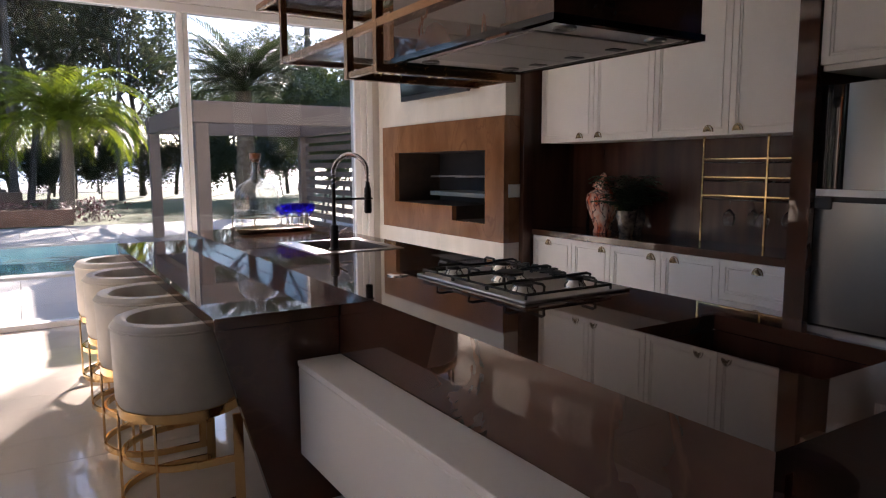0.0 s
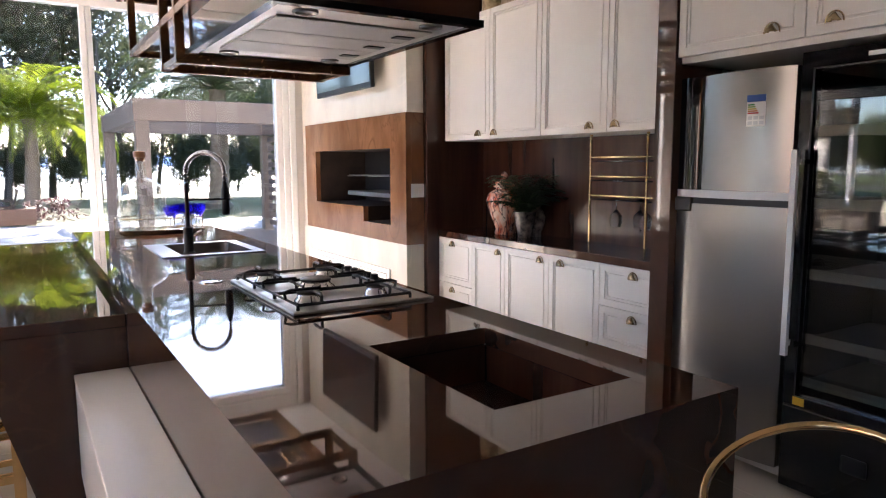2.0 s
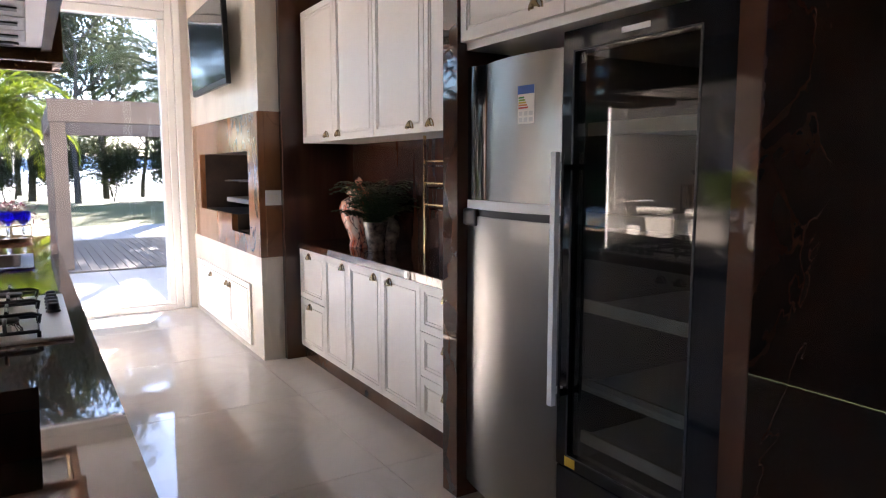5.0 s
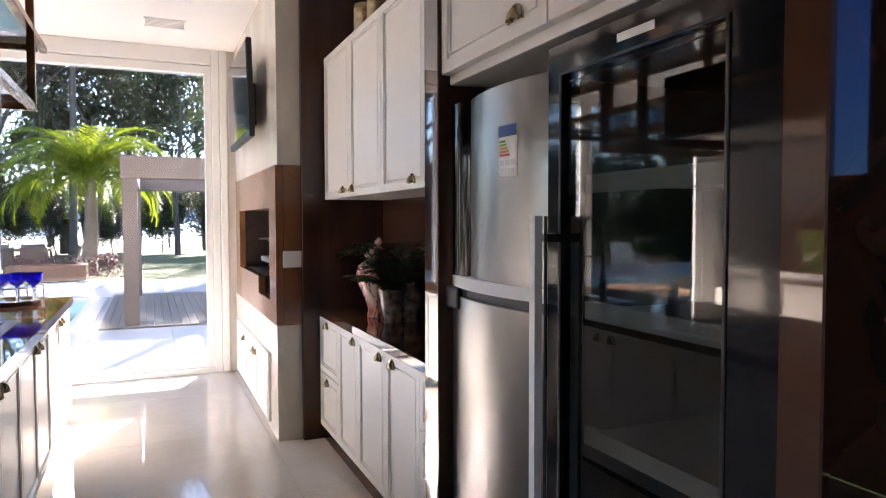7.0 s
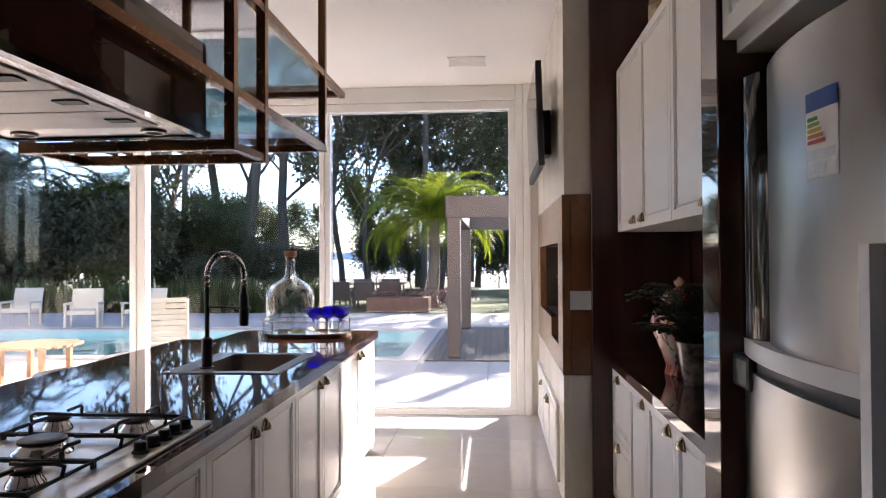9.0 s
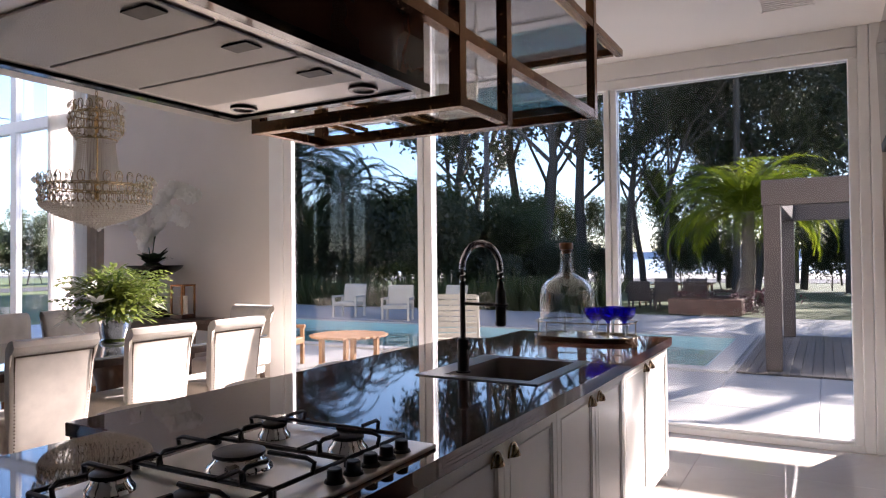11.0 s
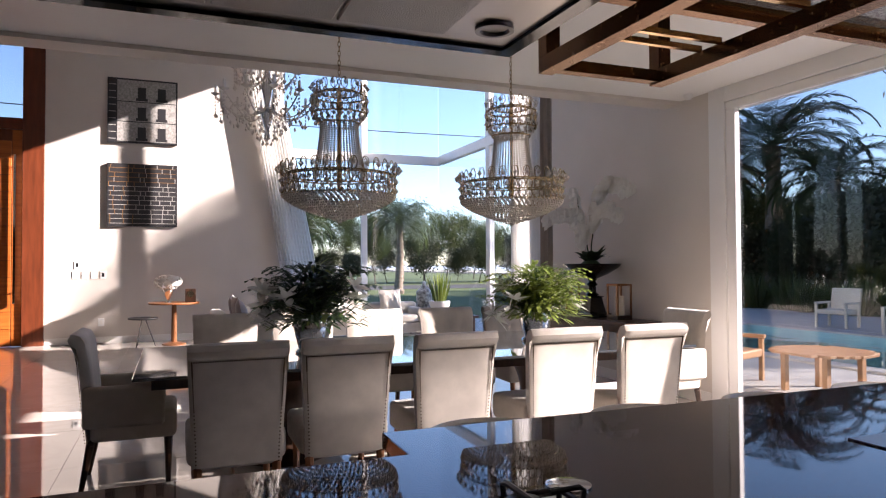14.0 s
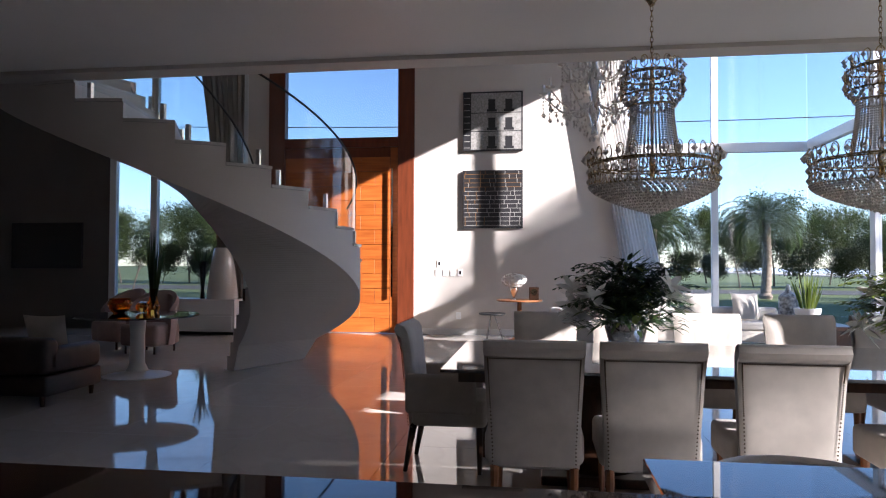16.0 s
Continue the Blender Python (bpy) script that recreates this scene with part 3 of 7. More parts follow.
# dark side room with an added high window, unseen, mirrored in the end panel
built("wall_pantry", boxes((3.70, EX + 0.2, SY, -1.6, 0, LOW), (6.3, 6.5, -1.8, -1.54, 0, LOW), (6.3, 6.5, -1.54, -1.2, 0, 1.72), (6.3, 6.5, -1.2, 3.7, 0, LOW), (EX + 0.2, 6.3, 3.5, 3.7, 0, LOW), (EX + 0.2, 6.3, -1.8, -1.6, 0, LOW)), DARKPANEL, "dark panelled walls of the side room", "wall")
built("floor_pantry", boxes((EX + 0.2, 6.3, -1.6, 3.5, -0.2, -0.003)), TILE, "polished tile floor of the side room", "floor")
built("ceiling_pantry", boxes((EX + 0.2, 6.5, -1.8, 3.7, LOW, LOW + 0.2)), CEIL, "plain ceiling of the side room", "ceiling")
window("window_5", "unseen high side window, tinted sky blue to mirror in the end panel", [(6.33, 6.4, -1.54, -1.2, 1.68, 1.72)], [(6.36, 6.366, -1.54, -1.2, 1.72, LOW)], BLUEPANE)


# ---- island ----
IX0, IX1, IY0, IY1, IZ = 1.18, 2.212, 0.645, 5.60, 0.92
isl = thing("kitchen_island", "long dark brown polished marble kitchen island", "island", pose(1.7, 3.1, 0))
def il(x0, x1, y0, y1, z0, z1):
    return (x0 - 1.7, x1 - 1.7, y0 - 3.1, y1 - 3.1, z0, z1)
SX0, SX1, SYA, SYB = 1.53, 2.04, 3.68, 4.31
TX0, TX1, TYA, TYB = 1.66, 2.06, 0.825, 1.42
for r in ((IX0, IX1, IY0, TYA, 0.868, IZ), (IX0, IX1, TYB, SYA, 0.868, IZ), (IX0, TX0, TYA, TYB, 0.868, IZ), (TX1, IX1, TYA, TYB, 0.868, IZ),
          (IX0, IX1, SYB, IY1, 0.868, IZ), (IX0, SX0, SYA, SYB, 0.868, IZ), (SX1, IX1, SYA, SYB, 0.868, IZ)):
    part("worktop_slab", boxes(il(*r)), BROWN, isl)
part("apron", boxes(il(IX0, IX0 + 0.035, IY0, IY1, 0.62, 0.868)), BROWN, isl)
part("back_panel", boxes(il(1.40, 1.44, IY0 + 0.04, IY1 - 0.03, 0.04, 0.866)), LACQUER, isl)
part("end_panel", boxes(il(1.24, IX1, IY0, IY0 + 0.04, 0, 0.868)), BROWN, isl)
part("end_panel", boxes(il(1.44, 2.17, IY1 - 0.03, IY1 - 0.005, 0.04, 0.866)), LACQUER, isl)
part("well_floor", boxes(il(TX0, TX1, TYA, TYB, 0.74, 0.752)), DARKPANEL, isl, "dark floor of the sunken well")
for r in ((TX0 - 0.02, TX0, TYA, TYB), (TX1, TX1 + 0.02, TYA, TYB), (TX0, TX1, TYA - 0.02, TYA), (TX0, TX1, TYB, TYB + 0.02)):
    part("well_side", boxes(il(*r, 0.75, 0.866)), DARKPANEL, isl)
part("plinth", boxes(il(1.3, 2.08, IY0 + 0.05, IY1 - 0.03, 0, 0.09)), DARKPANEL, isl)
yy = [0.69, 1.15, 1.62, 2.10, 2.58, 3.06, 3.54, 4.02, 4.50, 5.02, 5.57]
for k in range(10):
    a, b = yy[k] + 0.002, yy[k + 1] - 0.002
    hy = b - 0.07 if k % 2 else a + 0.07
    cabinet("island_cabinet", "white panelled island cabinet with brass cup handle", 2.075, 2.16, a, b, 0.09, 0.862,
            [(a, b, 0.095, 0.862, "door", b - 0.06 if k % 2 == 0 else a + 0.06, 0.80)], 2.178, -1, "island cabinets")
bar = thing("breakfast_bar", "lower dark brown marble breakfast bar along the island", "bar", pose(0.92, 4.1, 0))
part("bar_top", soft_box(0.664 - 0.92, 1.178 - 0.92, 2.585 - 4.1, 5.6 - 4.1, 0.80, 0.85, r=0.003, n=1), BROWN, bar)
def raked_panel(y0, y1):
    """An end panel whose outer edge leans in towards the floor."""
    bm = bmesh.new()
    rows = [[bm.verts.new((x - 0.92, y - 4.1, z)) for x, z in ((0.885, 0), (1.178, 0), (1.178, 0.80), (0.668, 0.80))] for y in (y0, y1)]
    bridge(bm, *rows)
    bm.faces.new(rows[0][::-1]); bm.faces.new(rows[1])
    return bm
part("end_panel", raked_panel(2.60, 2.65), BROWN, bar)
part("end_panel", raked_panel(5.53, 5.58), BROWN, bar)
bench = thing("side_bench", "long white lacquered wall-hung bench unit beside the island", "bench", pose(1.09, 1.6, 0.24))
part("top", soft_box(-0.103, 0.088, -0.945, 0.985, 0.375, 0.40, r=0.004), LACQUER, bench)
part("body", soft_box(-0.101, 0.088, -0.94, 0.98, 0.0, 0.373, r=0.004, n=1), LACQUER, bench)


# ---- things over and on the island ----
HSTEEL = mat("hood_steel", (0.60, 0.58, 0.56), 0.34, metal=1.0, vary=0.01, rvary=0.02)
MESHSTEEL = mat("perforated_steel", (0.50, 0.485, 0.47), 0.42, metal=1.0, vary=0.03, fine=420, bump=0.5, rvary=0.1)
hood = thing("range_hood", "dark bronze island range hood with steel filter underside", "range hood", pose(1.82, 2.12, 1.868) @ Matrix.Diagonal((1.07, 1.10, 1, 1)))
part("casing", boxes((-0.32, 0.32, -0.47, 0.47, 0.018, 0.30), (-0.15, 0.15, -0.2, 0.2, 0.30, LOW - 1.86)), BROWN, hood, "dark polished casing")
part("rim", boxes((-0.33, 0.33, -0.48, -0.45, -0.004, 0.018), (-0.33, 0.33, 0.45, 0.48, -0.004, 0.018), (-0.33, -0.30, -0.45, 0.45, -0.004, 0.018), (0.30, 0.33, -0.45, 0.45, -0.004, 0.018)), BLACKGLOSS, hood)
part("underside", boxes((-0.30, 0.30, -0.45, 0.45, 0.004, 0.017)), HSTEEL, hood, "brushed steel underside")
for k in range(3):
    f = part("filter", soft_box(-0.255, 0.255, -0.31 + k * 0.208, -0.108 + k * 0.208, -0.002, 0.004, r=0.003, n=1), MESHSTEEL, hood)
    part("latch", boxes((0.17, 0.235, -0.23 + k * 0.208, -0.19 + k * 0.208, -0.006, -0.0025)), BLACKMATT, f)
for x in (-0.2, 0.2):
    for y in (-0.385, 0.385):
        bm = bmesh.new()
        lathe(bm, [(0.036, 0.004), (0.036, -0.004), (0.028, -0.004), (0.024, 0.002), (0, 0.002)], 20, (x, y, 0))
        part("spotlight", bm, STEEL, hood, "", True)

rk = thing("hanging_rack", "dark bronze ceiling rack with smoked glass shelves and gold rods", "rack", pose(1.83, 3.0, LOW))
def bar(name, a, b, w=0.018, material=BRONZE):
    x0, x1 = sorted((a[0], b[0])); y0, y1 = sorted((a[1], b[1])); z0, z1 = sorted((a[2], b[2]))
    return part(name, boxes((x0 - w - 1.83, x1 + w - 1.83, y0 - w - 3.0, y1 + w - 3.0, z0 - w - LOW, z1 + w - LOW)), material, rk)
XL, XR = 1.46, 2.20
for y, z in ((2.755, 1.86), (3.07, 1.86), (4.00, 2.05)):
    for x in (XL, XR):
        bar("upright", (x, y, z + 0.037), (x, y, LOW - 0.02))
    bar("crossbar", (XL, y, z), (XR, y, z))
for x in (XL, XR):
    bar("side_bar", (x, 1.62, 2.05), (x, 3.962, 2.05), 0.0165, BRONZE)
    bar("side_bar", (x, 1.62, 2.44), (x, 4.45, 2.44), 0.0165)
    bar("side_bar", (x, 2.79, 1.86), (x, 3.035, 1.86), 0.014)
bar("crossbar", (XL + 0.04, 4.43, 2.44), (XR - 0.04, 4.43, 2.44), 0.0165)
bar("crossbar", (XL + 0.04, 1.64, 2.44), (XR - 0.04, 1.64, 2.44), 0.0165)
for x in (XL + 0.034, XR - 0.034):
    bar("gold_edge", (x, 1.66, 2.058), (x, 3.96, 2.058), 0.006, GOLD)
    bar("gold_edge", (x, 1.66, 2.448), (x, 4.4, 2.448), 0.006, GOLD)
for k in range(4):
    bar("gold_rod", (1.62 + 0.06 * (k % 2) + 0.28 * (k // 2), 2.785, 1.882), (1.62 + 0.06 * (k % 2) + 0.28 * (k // 2), 3.045, 1.882), 0.006, GOLD)
for y0, y1, z in ((2.6, 3.97, 2.068), (1.66, 4.42, 2.458)):
    part("glass_shelf", boxes((XL + 0.02 - 1.83, XR - 0.02 - 1.83, y0 - 3.0, y1 - 3.0, z - LOW, z + 0.008 - LOW)), SMOKE, rk, "smoked glass shelf")

# gas hob
hb = thing("gas_hob", "steel five-burner gas hob with black cast iron grates", "hob", pose(1.885, 2.29, IZ))
part("plate", soft_box(-0.275, 0.275, -0.40, 0.40, 0.0, 0.012, r=0.005), HSTEEL, hb, "brushed steel plate")
def burner(x, y, r):
    bm = bmesh.new()
    lathe(bm, [(r * 1.3, 0.012), (r * 1.22, 0.022), (r * 1.0, 0.032), (r * 0.92, 0.042)], 24, (x, y, 0))
    b = part("burner", bm, CHROME, hb, "", True)
    bm = bmesh.new()
    lathe(bm, [(0, 0.056), (r * 0.85, 0.056), (r, 0.052), (r, 0.044), (r * 0.9, 0.042), (0, 0.042)], 24, (x, y, 0))
    part("cap", bm, BLACKMETAL, b, "black burner cap", True)
BUR = [(-0.165, -0.25, 0.042), (0.10, -0.26, 0.036), (-0.165, 0.25, 0.036), (0.10, 0.24, 0.042), (-0.04, 0.0, 0.062)]
for x, y, r in BUR:
    burner(x, y, r)
for y0, y1 in ((-0.375, -0.13), (-0.122, 0.122), (0.13, 0.375)):
    bm = bmesh.new()
    x0, x1 = -0.25, 0.185
    tube(bm, [(x0, y0, 0.03), (x1, y0, 0.03), (x1, y1, 0.03), (x0, y1, 0.03)], 0.006, 6, True)
    ym = (y0 + y1) / 2
    tips = [((x0, ym), (x0 + 0.13, ym)), ((x1, ym), (x1 - 0.13, ym))]
    for xm in (-0.165, 0.10):
        tips += [((xm, y0), (xm, y0 + 0.07)), ((xm, y1), (xm, y1 - 0.07))]
    for (ax, ay), (bx, by) in tips:
        dx, dy = (bx - ax) * 0.12, (by - ay) * 0.12
        tube(bm, [(ax, ay, 0.030), (ax - dx * 0.4, ay - dy * 0.4, 0.055), (ax + dx, ay + dy, 0.062), (bx, by, 0.060)], 0.0058, 6)
    for x in (x0, x1):
        for y in (y0, y1):
            tube(bm, [(x, y, 0.03), (x, y, 0.012)], 0.006, 6)
    part("grate", bm, BLACKMETAL, hb, "black cast iron grate", True)
for k in range(5):
    bm = bmesh.new()
    lathe(bm, [(0.024, 0.012), (0.022, 0.018), (0.018, 0.020), (0.017, 0.040), (0.014, 0.043), (0, 0.043)], 20, (0.232, 0.02 + k * 0.068, 0))
    part("knob", bm, BLACKMATT, hb, "black control knob", True)

# sink
sk = thing("sink", "rectangular stainless steel undermount sink with flat rim", "sink", pose(1.785, 3.995, IZ))
sw, sl = (SX1 - SX0) / 2, (SYB - SYA) / 2
part("rim", boxes((-sw - 0.03, sw + 0.03, -sl - 0.03, -sl + 0.03, 0, 0.005), (-sw - 0.03, sw + 0.03, sl - 0.03, sl + 0.03, 0, 0.005), (-sw - 0.03, -sw + 0.08, -sl + 0.03, sl - 0.03, 0, 0.005), (sw - 0.03, sw + 0.03, -sl + 0.03, sl - 0.03, 0, 0.005)), STEEL, sk)
bowl = bmesh.new()
def rrect(z, inset, n=6):
    pts, x, y, r = [], sw - 0.03 - inset, sl - 0.03 - inset, 0.06
    for cx, cy, a in ((x - r, y - r, 0), (-0.05 - x + 0.05 + r + 0.05, y - r, 90), (-x + r + 0.05, -y + r, 180), (x - r, -y + r, 270)):
        for i in range(n + 1):
            t = radians(a + 90 * i / n)
            pts.append(bowl.verts.new((cx + r * math.cos(t), cy + r * math.sin(t), z)))
    return pts
ra = [rrect(z, i) for z, i in ((0.004, 0.0), (-0.02, 0.004), (-0.15, 0.012), (-0.17, 0.03))]
for a, b in zip(ra, ra[1:]):
    bridge(bowl, a, b)
bowl.faces.new(ra[-1])
part("bowl", bowl, mat("bronzed_steel", (0.20, 0.17, 0.15), 0.35, metal=0.8, vary=0.1), sk, "dark bronzed bowl", True)
bm = lathe(bmesh.new(), [(0.045, -0.168), (0.04, -0.164), (0.03, -0.166), (0, -0.166)], 20)
part("drain", bm, CHROME, sk, "", True)

# sprung tap
tp = thing("kitchen_tap", "tall black and chrome sprung kitchen tap beside the sink", "tap", pose(1.665, 3.785, IZ))
bm = lathe(bmesh.new(), [(0.034, 0.005), (0.034, 0.012), (0.026, 0.014), (0.026, 0.15), (0.020, 0.155), (0.012, 0.16), (0.012, 0.42), (0, 0.42)], 20)
part("column", bm, BLACKMETAL, tp, "", True)
arc = [(0.105 - 0.105 * math.cos(math.pi * i / 24) , 0, 0.46 + 0.115 * math.sin(math.pi * i / 24)) for i in range(25)]
hose = [(0, 0, 0.40)] + arc + [(0.21, 0, 0.40)]
D = Matrix.Rotation(radians(-12), 4, "Z")
hose = [D @ Vector(p) for p in hose]
part("hose", tube(bmesh.new(), hose, 0.006, 8), BLACKMATT, tp, "", True)
sp, pts = [], []
L = len(hose) - 1
for i in range(60 * 8):
    f = i / (60 * 8) * L
    k = min(int(f), L - 1)
    p = hose[k].lerp(hose[k + 1], f - k)
    w = (hose[k + 1] - hose[k]).normalized()
    u = w.cross(D @ Vector((0, 1, 0))).normalized()
    v = w.cross(u)
    a = 2 * math.pi * i / 8
    pts.append(p + u * 0.013 * math.cos(a) + v * 0.013 * math.sin(a))
part("spring", tube(bmesh.new(), pts, 0.0028, 4), CHROME, tp, "steel spring round the hose", True)
bm = bmesh.new()
tube(bm, [D @ Vector((0.21, 0, 0.41)), D @ Vector((0.21, 0, 0.38)), D @ Vector((0.21, 0, 0.37)), D @ Vector((0.21, 0, 0.23)), D @ Vector((0.21, 0, 0.22))], [0.012, 0.014, 0.021, 0.023, 0.017], 14)
part("spray_head", bm, BLACKMETAL, tp, "", True)
bm = tube(bmesh.new(), [D @ Vector((0, 0, 0.31)), D @ Vector((0.19, 0, 0.31))], 0.007, 8)
tube(bm, [D @ Vector((0.21 + 0.026 * math.cos(a), 0.026 * math.sin(a), 0.31)) for a in (2 * math.pi * i / 12 for i in range(12))], 0.006, 6, True)
part("holder_arm", bm, BLACKMETAL, tp, "", True)
part("lever", tube(bmesh.new(), [(0.026, -0.01, 0.11), (0.06, -0.05, 0.135)], [0.009, 0.006], 10), CHROME, tp, "", True)
pop = bmesh.new()
lathe(pop, [(0.05, 0.0), (0.05, 0.004), (0.042, 0.006), (0, 0.006)], 28)
solid("socket_cover", pop, CHROME, "round steel pop-up socket cover set in the island", "socket", pose(1.542, 2.745, IZ), "", True)

# tray with bottle and goblets
ty = thing("serving_tray", "round-ended brass serving tray with low rail", "tray", pose(1.756, 5.255, IZ))
def oval(ax, ay, n=40):
    return [(ax * (abs(math.cos(t)) ** 0.7) * (1 if math.cos(t) > 0 else -1), ay * (abs(math.sin(t)) ** 0.7) * (1 if math.sin(t) > 0 else -1)) for t in (2 * math.pi * i / n for i in range(n))]
bm = bmesh.new()
for z in ((0.0, 0.03),):
    a = [bm.verts.new((x, y, z[0])) for x, y in oval(0.31, 0.19)]
    b = [bm.verts.new((x, y, z[1])) for x, y in oval(0.32, 0.20)]
    c = [bm.verts.new((x, y, z[1])) for x, y in oval(0.305, 0.185)]
    d = [bm.verts.new((x, y, 0.012)) for x, y in oval(0.305, 0.185)]
    bridge(bm, a, b); bridge(bm, b, c); bridge(bm, c, d)
    bm.faces.new(d); bm.faces.new(a[::-1])
part("base", bm, BRASS, ty, "", True)
rail = tube(bmesh.new(), [(x, y, 0.115) for x, y in oval(0.312, 0.192)], 0.004, 6, True)
part("rail", rail, BRASS, ty, "", True)
for k in range(6):
    x, y = oval(0.312, 0.192, 6)[k]
    part("post", tube(bmesh.new(), [(x, y, 0.028), (x, y, 0.115)], 0.004, 6), BRASS, ty)
bt = thing("demijohn", "large clear glass demijohn with cork stopper, empty", "bottle", pose(1.638, 5.257, IZ + 0.013) @ Matrix.Diagonal((1.1, 1.1, 0.99, 1)))
out = [(0, 0), (0.14, 0), (0.155, 0.02), (0.155, 0.27), (0.148, 0.31), (0.12, 0.355), (0.075, 0.385), (0.045, 0.405), (0.036, 0.44), (0.032, 0.53), (0.038, 0.535), (0.038, 0.555)]
JUG = sheet_glass("jug_glass", (0.925, 0.945, 0.95), 1.75)
inner = [(max(r - 0.007, 0.004), z + (0.016 if z < 0.03 else 0.0)) for r, z in out[1:]]
o = part("bottle", lathe(bmesh.new(), out, 48), JUG, bt, "", True)
o.visible_shadow = False
o = part("inner_wall", lathe(bmesh.new(), [(0, 0.016)] + inner, 48), JUG, o, "", True)
o.visible_shadow = False
part("cork", lathe(bmesh.new(), [(0, 0.53), (0.0255, 0.53), (0.031, 0.556), (0.040, 0.558), (0.040, 0.595), (0.036, 0.6), (0, 0.6)], 20), LEGTAN, bt, "tan cork stopper", True)
gob = thing("goblet", "cut cobalt blue goblet with clear stem", "goblet", pose(1.83, 5.26, IZ + 0.013) @ Matrix.Scale(1.14, 4), "goblets on the tray")
o1 = part("stem", lathe(bmesh.new(), [(0, 0), (0.032, 0), (0.030, 0.004), (0.007, 0.012), (0.006, 0.06), (0.010, 0.068), (0.006, 0.076), (0.012, 0.092), (0, 0.092)], 18), CLEAR, gob, "clear glass stem and foot", True)
o2 = part("bowl", lathe(bmesh.new(), [(0, 0.092), (0.018, 0.093), (0.034, 0.110), (0.039, 0.128), (0.040, 0.150), (0.038, 0.150), (0.037, 0.128), (0.031, 0.112), (0.014, 0.099), (0, 0.098)], 18), BLUEGLASS, gob, "cobalt blue bowl", True)
o1.visible_shadow = o2.visible_shadow = False
for x, y in ((1.925, 5.27), (2.02, 5.25), (1.84, 5.145), (1.935, 5.135), (2.025, 5.155)):
    copy_thing(gob, pose(x, y, IZ + 0.013) @ Matrix.Scale(1.14, 4))


# ---- bar stools ----
def stool(m):
    s = thing("bar_stool", "cream leather tub bar stool on a polished gold frame", "bar stool", m, "stools at the bar")
    R, n = 0.265, 32
    # shell open towards +x
    def wall(u, v):
        a = radians(55 + 250 * u)
        prof = [(R - 0.012, 0.435), (R, 0.465), (R + 0.004, 0.77), (R - 0.012, 0.795), (R - 0.04, 0.80), (R - 0.06, 0.79), (R - 0.07, 0.76), (R - 0.075, 0.60)]
        k = v * (len(prof) - 1)
        i = min(int(k), len(prof) - 2)
        r = prof[i][0] + (prof[i + 1][0] - prof[i][0]) * (k - i)
        z = prof[i][1] + (prof[i + 1][1] - prof[i][1]) * (k - i)
        return (r * math.cos(a), r * math.sin(a), z)
    bm = grid(n, 7, wall)
    bmesh.ops.holes_fill(bm, edges=[e for e in bm.edges if e.is_boundary], sides=0)
    b = part("backrest", bm, LEATHER, s, "", True)
    part("piping", tube(bmesh.new(), [((R + 0.005) * math.cos(radians(55 + 250 * i / 32)), (R + 0.005) * math.sin(radians(55 + 250 * i / 32)), 0.765) for i in range(33)], 0.005, 6), LEATHER, b, "", True)
    part("seat", lathe(bmesh.new(), [(0, 0.44), (R - 0.02, 0.44), (R - 0.012, 0.46), (R - 0.012, 0.58), (R - 0.04, 0.615), (0, 0.62)], 32), LEATHER, s, "padded round seat", True)
    part("band", lathe(bmesh.new(), [(R - 0.03, 0.395), (R - 0.004, 0.395), (R - 0.004, 0.434), (R - 0.03, 0.434), (R - 0.03, 0.395)], 32), GOLD, s, "polished gold band", True)
    for z, r in ((0.0, R), (0.19, R - 0.01)):
        def at(u, v, z=z, r=r):
            a = radians(90 + 180 * u)
            q = ((r, z), (r, z + 0.03), (r - 0.012, z + 0.03), (r - 0.012, z), (r, z))[round(v * 4)]
            return (q[0] * math.cos(a), q[0] * math.sin(a), q[1])
        part("foot_ring" if z else "floor_ring", grid(24, 4, at), GOLD, s, "", True)
    for y in (R - 0.006, -R + 0.006):
        for z in (0.0, 0.19):
            part("rail", boxes((0.0, 0.17, y - 0.006, y + 0.006, z, z + 0.03)), GOLD, s)
        part("leg", boxes((0.15, 0.19, y - 0.006, y + 0.006, 0.0, 0.396)), GOLD, s)
    for a in (125, 180, 235):
        x, y = (R - 0.006) * math.cos(radians(a)), (R - 0.006) * math.sin(radians(a))
        part("leg", tube(bmesh.new(), [(x, y, 0.0), (x, y, 0.396)], 0.006, 6), GOLD, s)
    return s


st0 = stool(pose(0.615, 3.03, 0))
for k in (1, 2, 3):
    copy_thing(st0, pose(0.615, 3.03 + 0.69 * k, 0))
rs = thing("ring_stool", "stool with a round polished gold back ring tilted back", "stool", pose(1.887, 0.279, 0))
part("seat", lathe(bmesh.new(), [(0, 0.50), (0.14, 0.50), (0.16, 0.52), (0.16, 0.56), (0.13, 0.585), (0, 0.59)], 28), LEGWOOD, rs, "dark padded seat", True)
def tilt_ring(a, r=0.168):
    x, y = r * math.cos(radians(a)), r * math.sin(radians(a))
    return (x, y, 0.905 + 0.377 * x + 0.04 * y)
part("back_ring", tube(bmesh.new(), [tilt_ring(a) for a in range(0, 360, 8)], 0.0075, 10, True), GOLD, rs, "polished gold ring", True)
for a in (60, 150, 240, 330):
    x, y = 0.14 * math.cos(radians(a)), 0.14 * math.sin(radians(a))
    part("leg", tube(bmesh.new(), [(x * 1.15, y * 1.15, 0), (x, y, 0.51)], 0.009, 8), GOLD, rs)
for a in (200, 250):
    x, y, z = tilt_ring(a)
    part("back_post", tube(bmesh.new(), [(x * 0.85, y * 0.85, 0.53), (x, y, z)], 0.007, 8), GOLD, rs)

